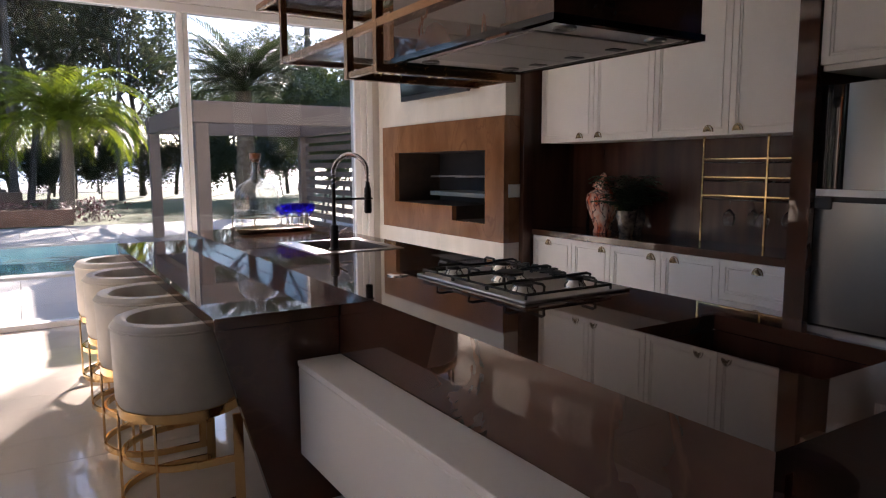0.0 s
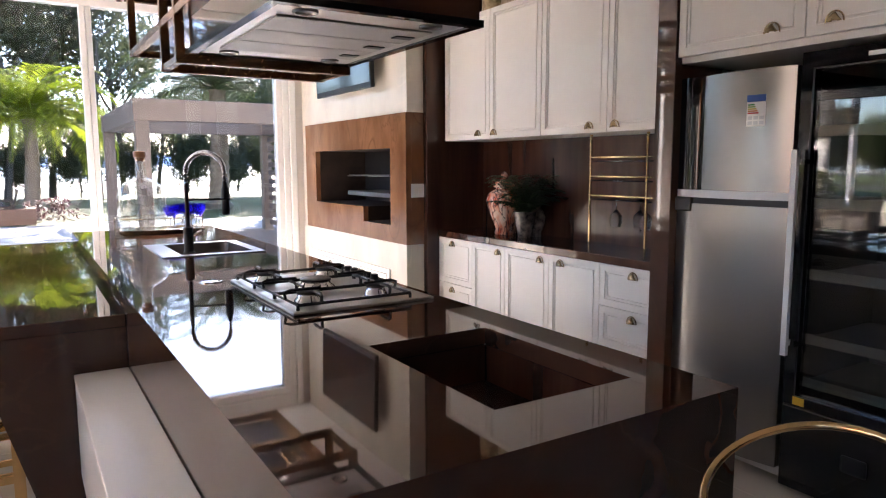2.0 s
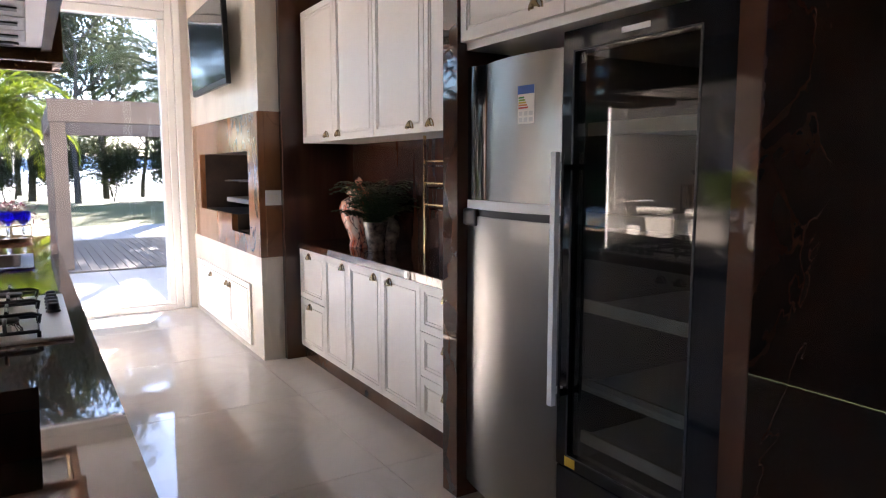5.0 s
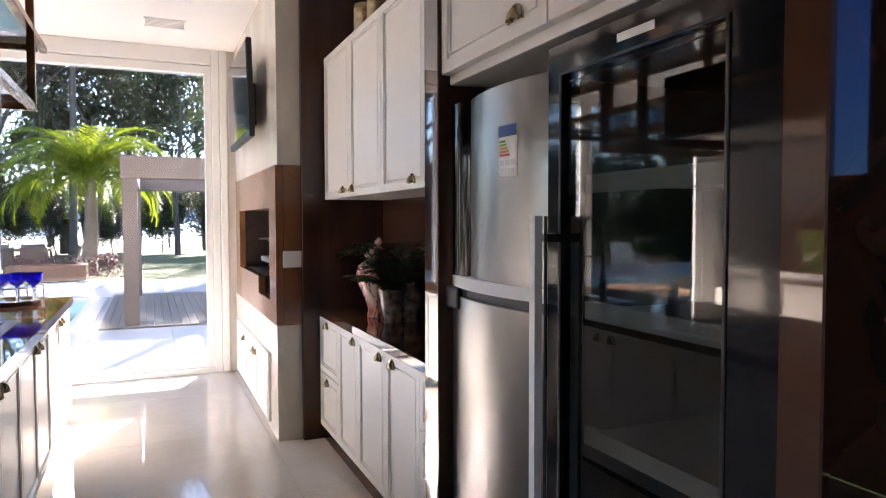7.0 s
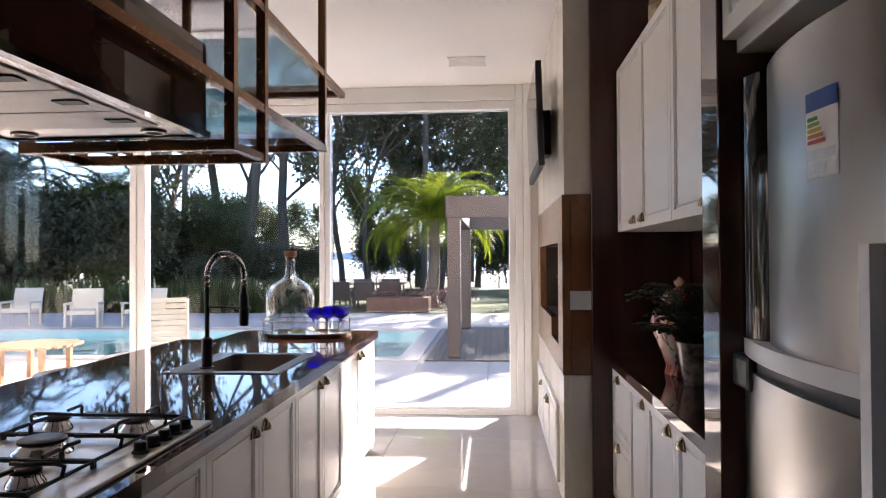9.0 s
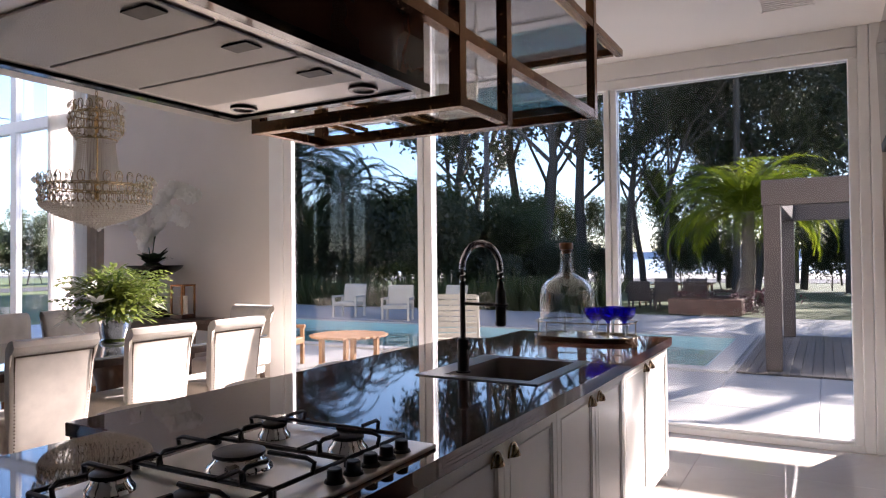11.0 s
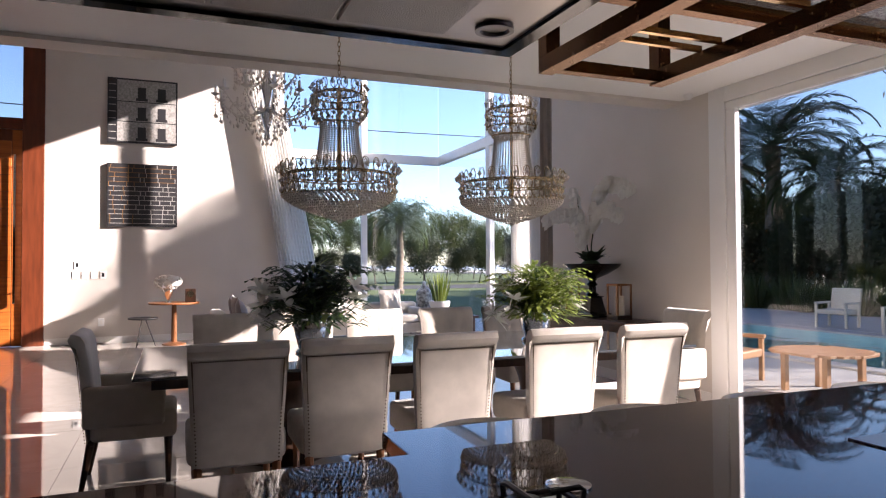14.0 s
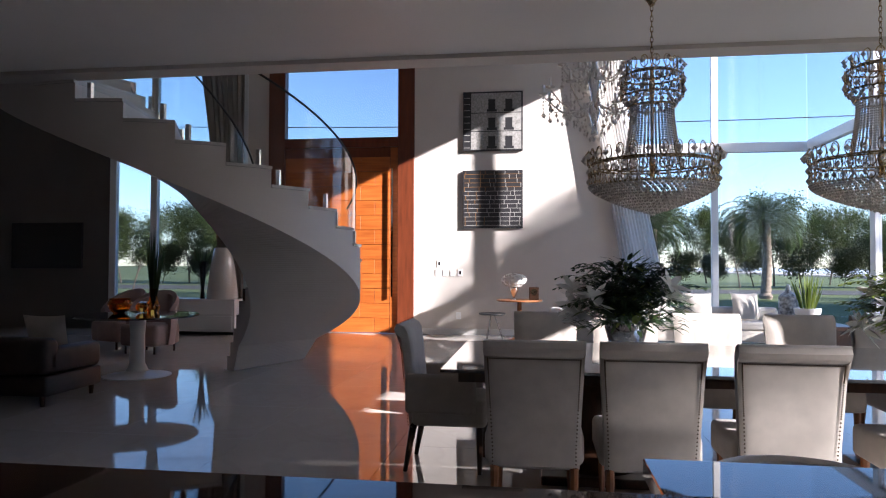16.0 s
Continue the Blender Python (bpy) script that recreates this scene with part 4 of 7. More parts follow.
# ---- things on the east wall ----
tv = thing("television", "flat black television on a wall arm", "television", pose(3.40, 5.52, 2.41, 0, -1.5, 0))
part("casing", soft_box(-0.02, 0.02, -0.60, 0.60, -0.345, 0.345, r=0.008), BLACKMATT, tv)
part("screen", boxes((-0.0225, -0.0205, -0.585, 0.585, -0.30, 0.33)), BLACKGLOSS, tv, "glossy dark screen, off")
part("wall_arm", boxes((0.02, 0.11, -0.1, 0.1, -0.2, 0.12)), BLACKMATT, tv)
swp = thing("switch_plate", "white square light switch plate on the marble", "switch", pose(3.60, 4.526, 1.215))
part("plate", soft_box(-0.06, 0.06, -0.008, 0.0, -0.055, 0.055, r=0.003), FRAME, swp)
for x in (-0.02, 0.02):
    part("rocker", soft_box(x - 0.016, x + 0.016, -0.012, -0.008, -0.025, 0.025, r=0.002), LACQUER, swp)
JAR = mat("painted_porcelain", (0.74, 0.62, 0.50), 0.12, second=(0.60, 0.08, 0.012), scale=13, stretch=(2.0, 2.0, 0.5), veins=((0.035, 0.02, 0.03), 8.0, 0.05))
JARDARK = mat("dark_painted_porcelain", (0.30, 0.25, 0.20), 0.15, second=(0.03, 0.025, 0.025), scale=22)
JARDECO = mat("gilt_jar", (0.62, 0.52, 0.34), 0.3, second=(0.20, 0.13, 0.06), scale=22)
gj = thing("ginger_jar", "tall lidded porcelain jar painted in orange and white", "jar", pose(4.0, 3.89, 0.892) @ Matrix.Diagonal((1.25, 1.25, 0.9, 1)))
part("jar", lathe(bmesh.new(), [(0, 0), (0.055, 0), (0.06, 0.01), (0.052, 0.05), (0.07, 0.12), (0.10, 0.22), (0.112, 0.29), (0.10, 0.345), (0.07, 0.375), (0.052, 0.385), (0.055, 0.40), (0, 0.40)], 32), JAR, gj, "", True)
part("lid", lathe(bmesh.new(), [(0.062, 0.398), (0.070, 0.405), (0.068, 0.42), (0.05, 0.45), (0.025, 0.468), (0.012, 0.475), (0.02, 0.49), (0.022, 0.505), (0.010, 0.525), (0, 0.535)], 24), JAR, gj, "", True)
sj = thing("small_jar", "small dark patterned porcelain vase", "vase", pose(4.10, 3.63, 0.892))
part("vase", lathe(bmesh.new(), [(0, 0), (0.04, 0), (0.036, 0.02), (0.06, 0.08), (0.07, 0.14), (0.055, 0.19), (0.03, 0.21), (0.036, 0.235), (0.03, 0.235), (0, 0.2)], 24), JARDARK, sj, "", True)
for x, y, h, r in ((3.98, 4.02, 0.24, 0.085), (3.99, 3.80, 0.22, 0.08)):
    cj = thing("canister", "gilt cream patterned canister on top of the cabinets", "canister", pose(x, y, ZU1), "canisters above the cabinets")
    part("body", lathe(bmesh.new(), [(0, 0), (r, 0), (r * 1.02, 0.01), (r, h - 0.02), (0, h - 0.02)], 28), JARDECO, cj, "", True)
    part("lid", lathe(bmesh.new(), [(0, h - 0.019), (r * 1.06, h - 0.019), (r * 1.06, h), (r, h + 0.008), (0, h + 0.01)], 28), BRASS, cj, "", True)

LEAFDARK = leafy("dark_leaf", (0.045, 0.085, 0.03), (0.02, 0.045, 0.015))
LEAFLIME = leafy("fresh_leaf", (0.26, 0.31, 0.06), (0.07, 0.12, 0.02))
PETAL = leafy("white_petal", (0.88, 0.88, 0.83), (0.84, 0.83, 0.77), 0.5, 0.12)


def blade(bm, p, way, up, length, width, droop, n=4):
    """A tapered leaf that starts at p, along way, and bends down."""
    way, up = Vector(way).normalized(), Vector(up)
    side = way.cross(up)
    side = side.normalized() if side.length > 1e-4 else Vector((1, 0, 0))
    rows = []
    for i in range(n + 1):
        t = i / n
        c = Vector(p) + way * (length * t) - Vector((0, 0, 1)) * (droop * t * t * length)
        w = width * (0.25 + 0.75 * math.sin(math.pi * min(t * 0.9 + 0.1, 1.0))) * (1 - 0.0 * t) if i < n else width * 0.04
        rows.append((bm.verts.new(c - side * w / 2), bm.verts.new(c + side * w / 2)))
    for a, b in zip(rows, rows[1:]):
        bm.faces.new((a[0], a[1], b[1], b[0]))


def fern(bm, rng, count, reach, height, p0=(0, 0, 0)):
    """Arching fronds with leaflets on both sides."""
    for k in range(count):
        a = 2 * math.pi * rng.random()
        l, h = reach * rng.uniform(0.6, 1.1), height * rng.uniform(0.3, 1.1)
        pts = [Vector(p0) + Vector((math.cos(a) * l * t, math.sin(a) * l * t, h * math.sin(math.pi * 0.62 * t) * 1.1)) for t in (i / 9 for i in range(10))]
        for i in range(1, 10):
            w = (pts[i] - pts[i - 1]).normalized()
            s = w.cross(Vector((0, 0, 1))).normalized()
            ln = l * 0.2 * math.sin(math.pi * (i / 10) ** 0.7) + 0.008
            for sg in (1, -1):
                blade(bm, pts[i], (s * sg + w * 0.4), (0, 0, 1), ln, 0.022, 0.35, 2)
        tube(bm, pts, 0.0018, 4)


rng = random.Random(7)
fp = thing("potted_fern", "dark green fern in a small patterned pot on the worktop", "plant", pose(4.0, 3.64, 0.892))
part("pot", lathe(bmesh.new(), [(0, 0), (0.05, 0), (0.055, 0.02), (0.07, 0.10), (0.08, 0.17), (0.085, 0.19), (0.07, 0.185), (0, 0.16)], 24), JARDARK, fp, "", True)
bm = bmesh.new()
fern(bm, rng, 120, 0.27, 0.25, (0, 0, 0.16))
fo = part("foliage", bm, LEAFDARK, fp)
fo["kind"] = "stuff"

# bottle niche with gold rods and hanging glasses
nr = thing("wine_rack", "niche rack with gold rods, posts and hanging wine glasses", "rack", pose(4.0, 2.42, 0.892))
part("post", boxes((-0.026, -0.014, 0.525, 0.537, 0, 0.728)), GOLD, nr, "gold post")
part("post", boxes((-0.026, -0.014, 0.062, 0.074, 0, 0.728)), GOLD, nr, "gold post")
for z in (0.57, 0.45, 0.33):
    for y0, y1 in ((0.525, 0.074), (0.062, -0.3)):
        part("rod", boxes((-0.024, -0.014, y1, y0, z, z + 0.009)), GOLD, nr, "gold rod")
    part("shelf", boxes((-0.01, 0.2, -0.31, 0.525, z - 0.025, z - 0.017)), SMOKE, nr)
wg = thing("wine_glass", "clear stemmed wine glass hanging upside down", "wine glass", pose(4.04, 2.3, 1.03), "hanging wine glasses")
o = part("glass", lathe(bmesh.new(), [(0.03, 0.0), (0.04, 0.04), (0.036, 0.075), (0.012, 0.10), (0.004, 0.11), (0.004, 0.175), (0.032, 0.182), (0, 0.184)], 16), CLEAR, wg, "", True)
o.visible_shadow = False
for k in range(1, 5):
    copy_thing(wg, pose(4.04 + 0.08 * (k % 2), 2.3 + 0.12 * k, 1.03))
# ceiling fittings
vt = thing("ceiling_vent", "white slotted air vent flush in the kitchen ceiling", "vent", pose(2.88, 6.1, LOW))
for y in (-0.14, 0.12):
    part("frame", boxes((-0.16, 0.16, y, y + 0.02, -0.008, 0)), CEIL, vt)
for k in range(6):
    part("slat", boxes((-0.15, 0.15, -0.105 + k * 0.04, -0.085 + k * 0.04, -0.01, -0.001)), CEIL, vt)
sn = thing("ceiling_sensor", "small white round sensor under the ceiling edge", "sensor", pose(-2.60, 6.76, LOW))
part("cap", lathe(bmesh.new(), [(0, -0.055), (0.03, -0.05), (0.045, -0.02), (0.05, 0), (0, 0)], 20), FRAME, sn, "", True)


# ---- dining ----
STUD = mat("dark_bronze_stud", (0.11, 0.075, 0.045), 0.35, metal=0.8, vary=0.15)


def chair(name, label, m, tufted=False, arms=False, group=""):
    """A high upholstered chair that faces -x, with a rolled top and a studded back."""
    c = thing(name, label, "chair", m, group)
    w = 0.265
    def back(u, v):
        y = -w + 2 * w * u
        prof = [(0.225, 0.29), (0.255, 0.31), (0.285, 0.62), (0.30, 0.80), (0.315, 0.895), (0.345, 0.915), (0.36, 0.945), (0.345, 0.975), (0.31, 0.985), (0.27, 0.97), (0.245, 0.93), (0.225, 0.80), (0.205, 0.60), (0.19, 0.36)]
        k = v * (len(prof) - 1)
        i = min(int(k), len(prof) - 2)
        x = prof[i][0] + (prof[i + 1][0] - prof[i][0]) * (k - i)
        z = prof[i][1] + (prof[i + 1][1] - prof[i][1]) * (k - i)
        taper = 0.90 + 0.10 * min(1, max(0, (z - 0.4) / 0.5))
        e = 1 - (abs(2 * u - 1)) ** 10
        if tufted and v > 0.62:
            x += 0.012 * max(0, math.cos(4 * 2 * math.pi * u)) * max(0, math.cos((z - 0.5) * 40)) * e
        return (x + (0.012 * (1 - e) if v > 0.55 else -0.012 * (1 - e)), y * taper, z)
    bm = grid(24, 26, back)
    bmesh.ops.holes_fill(bm, edges=[e for e in bm.edges if e.is_boundary], sides=0)
    b = part("backrest", bm, FABRIC, c, "", True)
    st = bmesh.new()
    prof = [(0.2575, 0.31), (0.2865, 0.62), (0.302, 0.80), (0.3155, 0.885)]
    rowp = []
    for s in (-1, 1):
        for k in range(46):
            t = k / 45 * 3
            i = min(int(t), 2)
            x = prof[i][0] + (prof[i + 1][0] - prof[i][0]) * (t - i)
            z = prof[i][1] + (prof[i + 1][1] - prof[i][1]) * (t - i)
            rowp.append((x, s * (w - 0.022) * (0.90 + 0.10 * min(1, max(0, (z - 0.4) / 0.5))), z))
    for k in range(1, 40):
        rowp.append((0.3155, -w + 0.022 + 2 * (w - 0.022) * k / 40, 0.885))
    for p in rowp:
        bmesh.ops.create_icosphere(st, subdivisions=1, radius=0.0052, matrix=Matrix.Translation(p))
    part("stud_row", st, STUD, b, "row of dark bronze studs")["kind"] = "stuff"
    part("seat", soft_box(-0.27, 0.23, -w, w, 0.31, 0.49, r=0.035, n=3), FABRIC, c, "padded seat", True)
    if arms:
        for s in (-1, 1):
            part("armrest", soft_box(-0.20, 0.27, s * w - 0.03, s * w + 0.03, 0.40, 0.66, r=0.025, n=3), FABRIC, c, "", True)
    for x, y, dx in ((-0.22, -0.21, 0), (-0.22, 0.21, 0), (0.22, -0.21, 0.06), (0.22, 0.21, 0.06)):
        bm = tube(bmesh.new(), [(x, y, 0.33), (x + dx * 0.4, y, 0.2), (x + dx, y, 0)], [0.027, 0.022, 0.015], 8)
        part("leg", bm, LEGWOOD if arms else LEGTAN, c, "turned wooden leg", True)
    return c


NEAR = "beige upholstered dining chair with rolled back and brass studs"
FAR = "beige dining chair with buttoned back across the glass table"
c0 = chair("dining_chair", NEAR, pose(-1.33, 2.28, 0), False, False, "dining chairs")
for y in (2.885, 3.56, 4.33, 5.04):
    copy_thing(c0, pose(-1.33, y, 0))
c1 = chair("dining_chair", FAR, pose(-3.0, 2.36, 0, 0, 0, 180), True, False, "dining chairs")
for y in (3.02, 3.68, 4.40, 5.06):
    copy_thing(c1, pose(-3.0, y, 0, 0, 0, 180))
chair("dining_armchair", "grey beige upholstered armchair at the head of the table", pose(-2.12, 1.70, 0, 0, 0, -90), False, True)
chair("dining_armchair", "pale upholstered armchair at the sunny table end", pose(-2.12, 5.98, 0, 0, 0, 90), False, True)

MIRRORTOP = mat("dark_mirror_glass", (0.05, 0.055, 0.06), 0.03, vary=0.05, coat=1.0, spec=0.9)
tb = thing("dining_table", "long dining table with dark mirrored glass top", "table", pose(-2.16, 3.73, 0))
part("tabletop", soft_box(-0.78, 0.78, -2.0, 2.0, 0.745, 0.765, r=0.004), MIRRORTOP, tb, "dark mirrored glass top")
part("table_frame", boxes((-0.70, 0.70, -1.9, 1.9, 0.68, 0.743)), LEGWOOD, tb)
for y in (-1.05, 1.05):
    def ped(u, v, y=y):
        a = 2 * math.pi * u
        r = 0.32 - 0.16 * math.sin(math.pi * v) ** 0.7
        return (1.15 * r * math.cos(a), y + r * math.sin(a), 0.06 + 0.62 * v)
    part("pedestal", grid(28, 10, ped), LEGWOOD, tb, "", True)
    part("foot", soft_box(-0.42, 0.42, y - 0.36, y + 0.36, 0, 0.06, r=0.01), LEGWOOD, tb)


def lily(bm, p, r, rng):
    tilt = Vector((rng.uniform(-1, 1), rng.uniform(-1, 1), rng.uniform(0.3, 1))).normalized()
    u = tilt.orthogonal().normalized()
    v = tilt.cross(u)
    for k in range(6):
        a = math.pi * k / 3
        blade(bm, p, u * math.cos(a) + v * math.sin(a) + tilt * 0.45, tilt, r, r * 0.34, 0.15, 3)


def bouquet(m, seed, lime):
    rng = random.Random(seed)
    f = thing("flower_arrangement", "white lilies and fern greens in a silver vase on the table", "flowers", m, "table flowers")
    part("vase", lathe(bmesh.new(), [(0, 0), (0.10, 0), (0.105, 0.01), (0.085, 0.03), (0.10, 0.09), (0.12, 0.16), (0.115, 0.2), (0.125, 0.215), (0.115, 0.215), (0, 0.18)], 32), CHROME, f, "polished silver ribbed vase", True)
    g1, g2, pe = bmesh.new(), bmesh.new(), bmesh.new()
    fern(g2 if lime > 0.5 else g1, rng, 90, 0.38, 0.28, (0, 0, 0.2))
    for k in range(1500):
        a, e = rng.uniform(0, 2 * math.pi), rng.uniform(-0.15, 1.5)
        r = rng.uniform(0.08, 0.31)
        p = Vector((r * math.cos(a) * math.cos(e), r * math.sin(a) * math.cos(e), 0.20 + 0.34 * r / 0.3 * max(math.sin(e), -0.1)))
        d = Vector((math.cos(a), math.sin(a), rng.uniform(-0.2, 0.9)))
        blade(g2 if rng.random() < lime else g1, p, d, (0, 0, 1), rng.uniform(0.06, 0.13), rng.uniform(0.014, 0.03), rng.uniform(0.1, 0.5), 3)
    for k in range(14):
        a = rng.uniform(0, 2 * math.pi)
        lily(pe, Vector((0.30 * math.cos(a), 0.30 * math.sin(a), rng.uniform(0.16, 0.44))), 0.115, rng)
    part("foliage", g1, LEAFDARK, f, "dark green fern leaves")["kind"] = "stuff"
    part("young_foliage", g2, LEAFLIME, f, "fresh lime green leaves")["kind"] = "stuff"
    part("lily_spray", pe, PETAL, f, "white lily flowers")["kind"] = "stuff"


bouquet(pose(-2.15, 2.89, 0.765) @ Matrix.Scale(1.2, 4), 3, 0.12)
bouquet(pose(-2.15, 4.74, 0.765) @ Matrix.Scale(1.15, 4), 5, 0.85)

CRYSTAL = bpy.data.materials.new("crystal")
CRYSTAL.use_nodes = True
_p = CRYSTAL.node_tree.nodes["Principled BSDF"]
_p.inputs["Base Color"].default_value, _p.inputs["Roughness"].default_value = (0.97, 0.90, 0.81, 1), 0.05
_p.inputs["Transmission Weight"].default_value, _p.inputs["IOR"].default_value, _p.inputs["Metallic"].default_value = 0.35, 1.6, 0.0


def bead(vs, fs, p, r, h):
    k = len(vs)
    x, y, z = p
    vs += [(x + r, y, z), (x, y + r, z), (x - r, y, z), (x, y - r, z), (x, y, z + h), (x, y, z - h)]
    fs += [(k, k + 1, k + 4), (k + 1, k + 2, k + 4), (k + 2, k + 3, k + 4), (k + 3, k, k + 4), (k + 1, k, k + 5), (k + 2, k + 1, k + 5), (k + 3, k + 2, k + 5), (k, k + 3, k + 5)]


def beads(name, rows, parent, label):
    vs, fs = [], []
    for p, r, h in rows:
        bead(vs, fs, p, r, h)
    me = bpy.data.meshes.new(name)
    me.from_pydata(vs, [], fs)
    me.materials.append(CRYSTAL)
    ob = new(name, me)
    ob.parent = parent
    return tagged(ob, label, "", "", "stuff")


def on_ring(r, z, n, off=0.0):
    return [(r * math.cos(2 * math.pi * (i + off) / n), r * math.sin(2 * math.pi * (i + off) / n), z) for i in range(n)]


def chandelier(m):
    c = thing("chandelier", "basket chandelier of gold rings and crystal bead strings", "chandelier", m, "chandeliers over the table")
    R = 0.385
    for r, z in ((R, 0.17), (R, 0.30), (R - 0.02, 0.315), (0.145, 0.67), (0.185, 0.735), (0.18, 0.86), (0.13, 0.885)):
        part("hoop", tube(bmesh.new(), on_ring(r, z, 40), 0.006, 6, True), BRASS, c, "gilt hoop", True)
    loops = bmesh.new()
    for n, r, z, s in ((30, R + 0.012, 0.352, 0.034), (14, 0.155, 0.925, 0.030), (44, R + 0.004, 0.268, 0.030), (44, R + 0.002, 0.203, 0.030), (20, 0.19, 0.830, 0.032), (20, 0.19, 0.765, 0.032)):
        for i in range(n):
            a = 2 * math.pi * i / n
            u = Vector((-math.sin(a), math.cos(a), 0))
            tube(loops, [Vector((r * math.cos(a), r * math.sin(a), z)) + u * (s * 0.75 * math.cos(t)) + Vector((0, 0, s * 1.25 * math.sin(t))) for t in (2 * math.pi * k / 14 for k in range(14))], 0.0035, 4, True)
    part("ring_band", loops, BRASS, c, "band of gilt oval rings", True)["kind"] = "stuff"
    hooks = bmesh.new()
    for n, r, z in ((30, R - 0.02, 0.315), (14, 0.14, 0.885)):
        for i in range(n):
            a = 2 * math.pi * i / n
            d = Vector((math.cos(a), math.sin(a), 0))
            tube(hooks, [d * r + Vector((0, 0, z)), d * (r + 0.01) + Vector((0, 0, z + 0.055)), d * (r + 0.035) + Vector((0, 0, z + 0.07)), d * (r + 0.055) + Vector((0, 0, z + 0.045))], 0.0025, 4)
    part("hook_ring", hooks, BRASS, c, "small gilt scroll hooks", True)["kind"] = "stuff"
    rows = []
    for k in range(13):                      # bowl
        t = k / 12
        r, z = R * (1 - 0.97 * t ** 1.7), 0.17 - 0.165 * t ** 1.1
        n = max(6, int(74 * r / R))
        rows += [(p, 0.0125, 0.014) for p in on_ring(r, z, n, 0.5 * (k % 2))]
        rows += [(p, 0.009, 0.010) for p in on_ring(max(r - 0.02, 0.01), z - 0.014, n, 0.5 * ((k + 1) % 2))]
    for i in range(40):                       # strings of the waist
        a = 2 * math.pi * i / 40
        for k in range(24):
            t = k / 23
            r = 0.128 + 0.05 * t ** 1.7
            rows.append(((r * math.cos(a), r * math.sin(a), 0.67 - 0.35 * t), 0.0085, 0.009))
    rows += [(p, 0.014, 0.018) for p in on_ring(R + 0.012, 0.268, 44) + on_ring(R + 0.01, 0.203, 44, 0.5)]
    rows += [(p, 0.020, 0.022) for p in on_ring(R + 0.035, 0.345, 30)]
    rows += [(p, 0.014, 0.02) for p in on_ring(0.195, 0.83, 20) + on_ring(0.195, 0.765, 20, 0.5)] + [(p, 0.018, 0.02) for p in on_ring(0.195, 0.92, 14)]
    rows += [(p, 0.012, 0.016) for p in on_ring(0.15, 0.69, 24)] + [(p, 0.014, 0.018) for p in on_ring(0.17, 0.715, 22, 0.5)]
    beads("crystal_cascade", rows, c, "strings of clear crystal beads")
    core = lathe(bmesh.new(), [(0, 0.20), (0.015, 0.21), (0.02, 0.32), (0.010, 0.4), (0.012, 0.6), (0.010, 0.7), (0.02, 0.8), (0.012, 0.88), (0.006, 0.94), (0, 0.94)], 16)
    part("core", core, GOLD, c, "gilt central stem", True)
    ch = bmesh.new()
    for k in range(13):
        z = 0.945 + k * 0.033
        u = Vector((1, 0, 0)) if k % 2 else Vector((0, 1, 0))
        tube(ch, [Vector((0, 0, z + 0.02)) + u * (0.009 * math.cos(t)) + Vector((0, 0, 0.021 * math.sin(t))) for t in (2 * math.pi * i / 10 for i in range(10))], 0.003, 4, True)
    part("chain", ch, BRASS, c, "gilt chain", True)
    part("ceiling_rose", lathe(bmesh.new(), [(0, 1.31), (0.018, 1.315), (0.024, 1.335), (0.062, 1.375), (0.068, 1.395), (0, 1.395)], 24), BRASS, c, "", True)
    return c


cd = chandelier(pose(-1.80, 3.01, LOW - 1.395))
copy_thing(cd, pose(-1.80, 4.345, LOW - 1.395))

# console with urn, orchid and candle lanterns
URN = mat("black_urn", (0.02, 0.014, 0.012), 0.22, vary=0.3, scale=8)
cs = thing("console", "dark wooden console against the wall", "console", pose(-4.15, 6.63, 0))
part("top", soft_box(-1.0, 1.0, -0.24, 0.24, 0.73, 0.77, r=0.005), LEGWOOD, cs)
part("apron", boxes((-0.95, 0.95, -0.20, 0.2, 0.60, 0.73)), LEGWOOD, cs)
for x in (-0.92, 0.92):
    for y in (-0.19, 0.19):
        part("leg", boxes((x - 0.03, x + 0.03, y - 0.025, y + 0.025, 0, 0.60)), LEGWOOD, cs)
ur = thing("urn", "black footed urn bowl on the console", "urn", pose(-4.08, 6.60, 0.77) @ Matrix.Scale(0.94, 4))
part("base", soft_box(-0.20, 0.20, -0.15, 0.15, 0, 0.05, r=0.01), URN, ur)
part("plinth", tube(bmesh.new(), [(0, 0, 0.05), (0, 0, 0.06), (0, 0, 0.24), (0, 0, 0.26)], [0.19, 0.17, 0.12, 0.15], 4), URN, ur)
part("bowl", lathe(bmesh.new(), [(0.05, 0.26), (0.09, 0.27), (0.05, 0.31), (0.045, 0.38), (0.07, 0.41), (0.04, 0.44), (0.06, 0.48), (0.2, 0.54), (0.33, 0.62), (0.37, 0.67), (0.355, 0.67), (0.30, 0.63), (0.1, 0.57), (0, 0.56)], 36), URN, ur, "", True)
orr = random.Random(11)
oc = thing("orchid", "white orchid with arching stems in the black urn", "orchid", pose(-4.08, 6.58, 1.335) @ Matrix.Scale(0.94, 4))
lv, stm, fl = bmesh.new(), bmesh.new(), bmesh.new()
for k in range(26):
    a = orr.uniform(0, 2 * math.pi)
    blade(lv, (0, 0, 0.06), (math.cos(a), math.sin(a), orr.uniform(0.6, 1.9)), (0, 0, 1), orr.uniform(0.28, 0.42), 0.10, orr.uniform(0.2, 0.6), 5)
lathe(lv, [(0, -0.03), (0.13, -0.02), (0.16, 0.04), (0.09, 0.1), (0, 0.12)], 16)
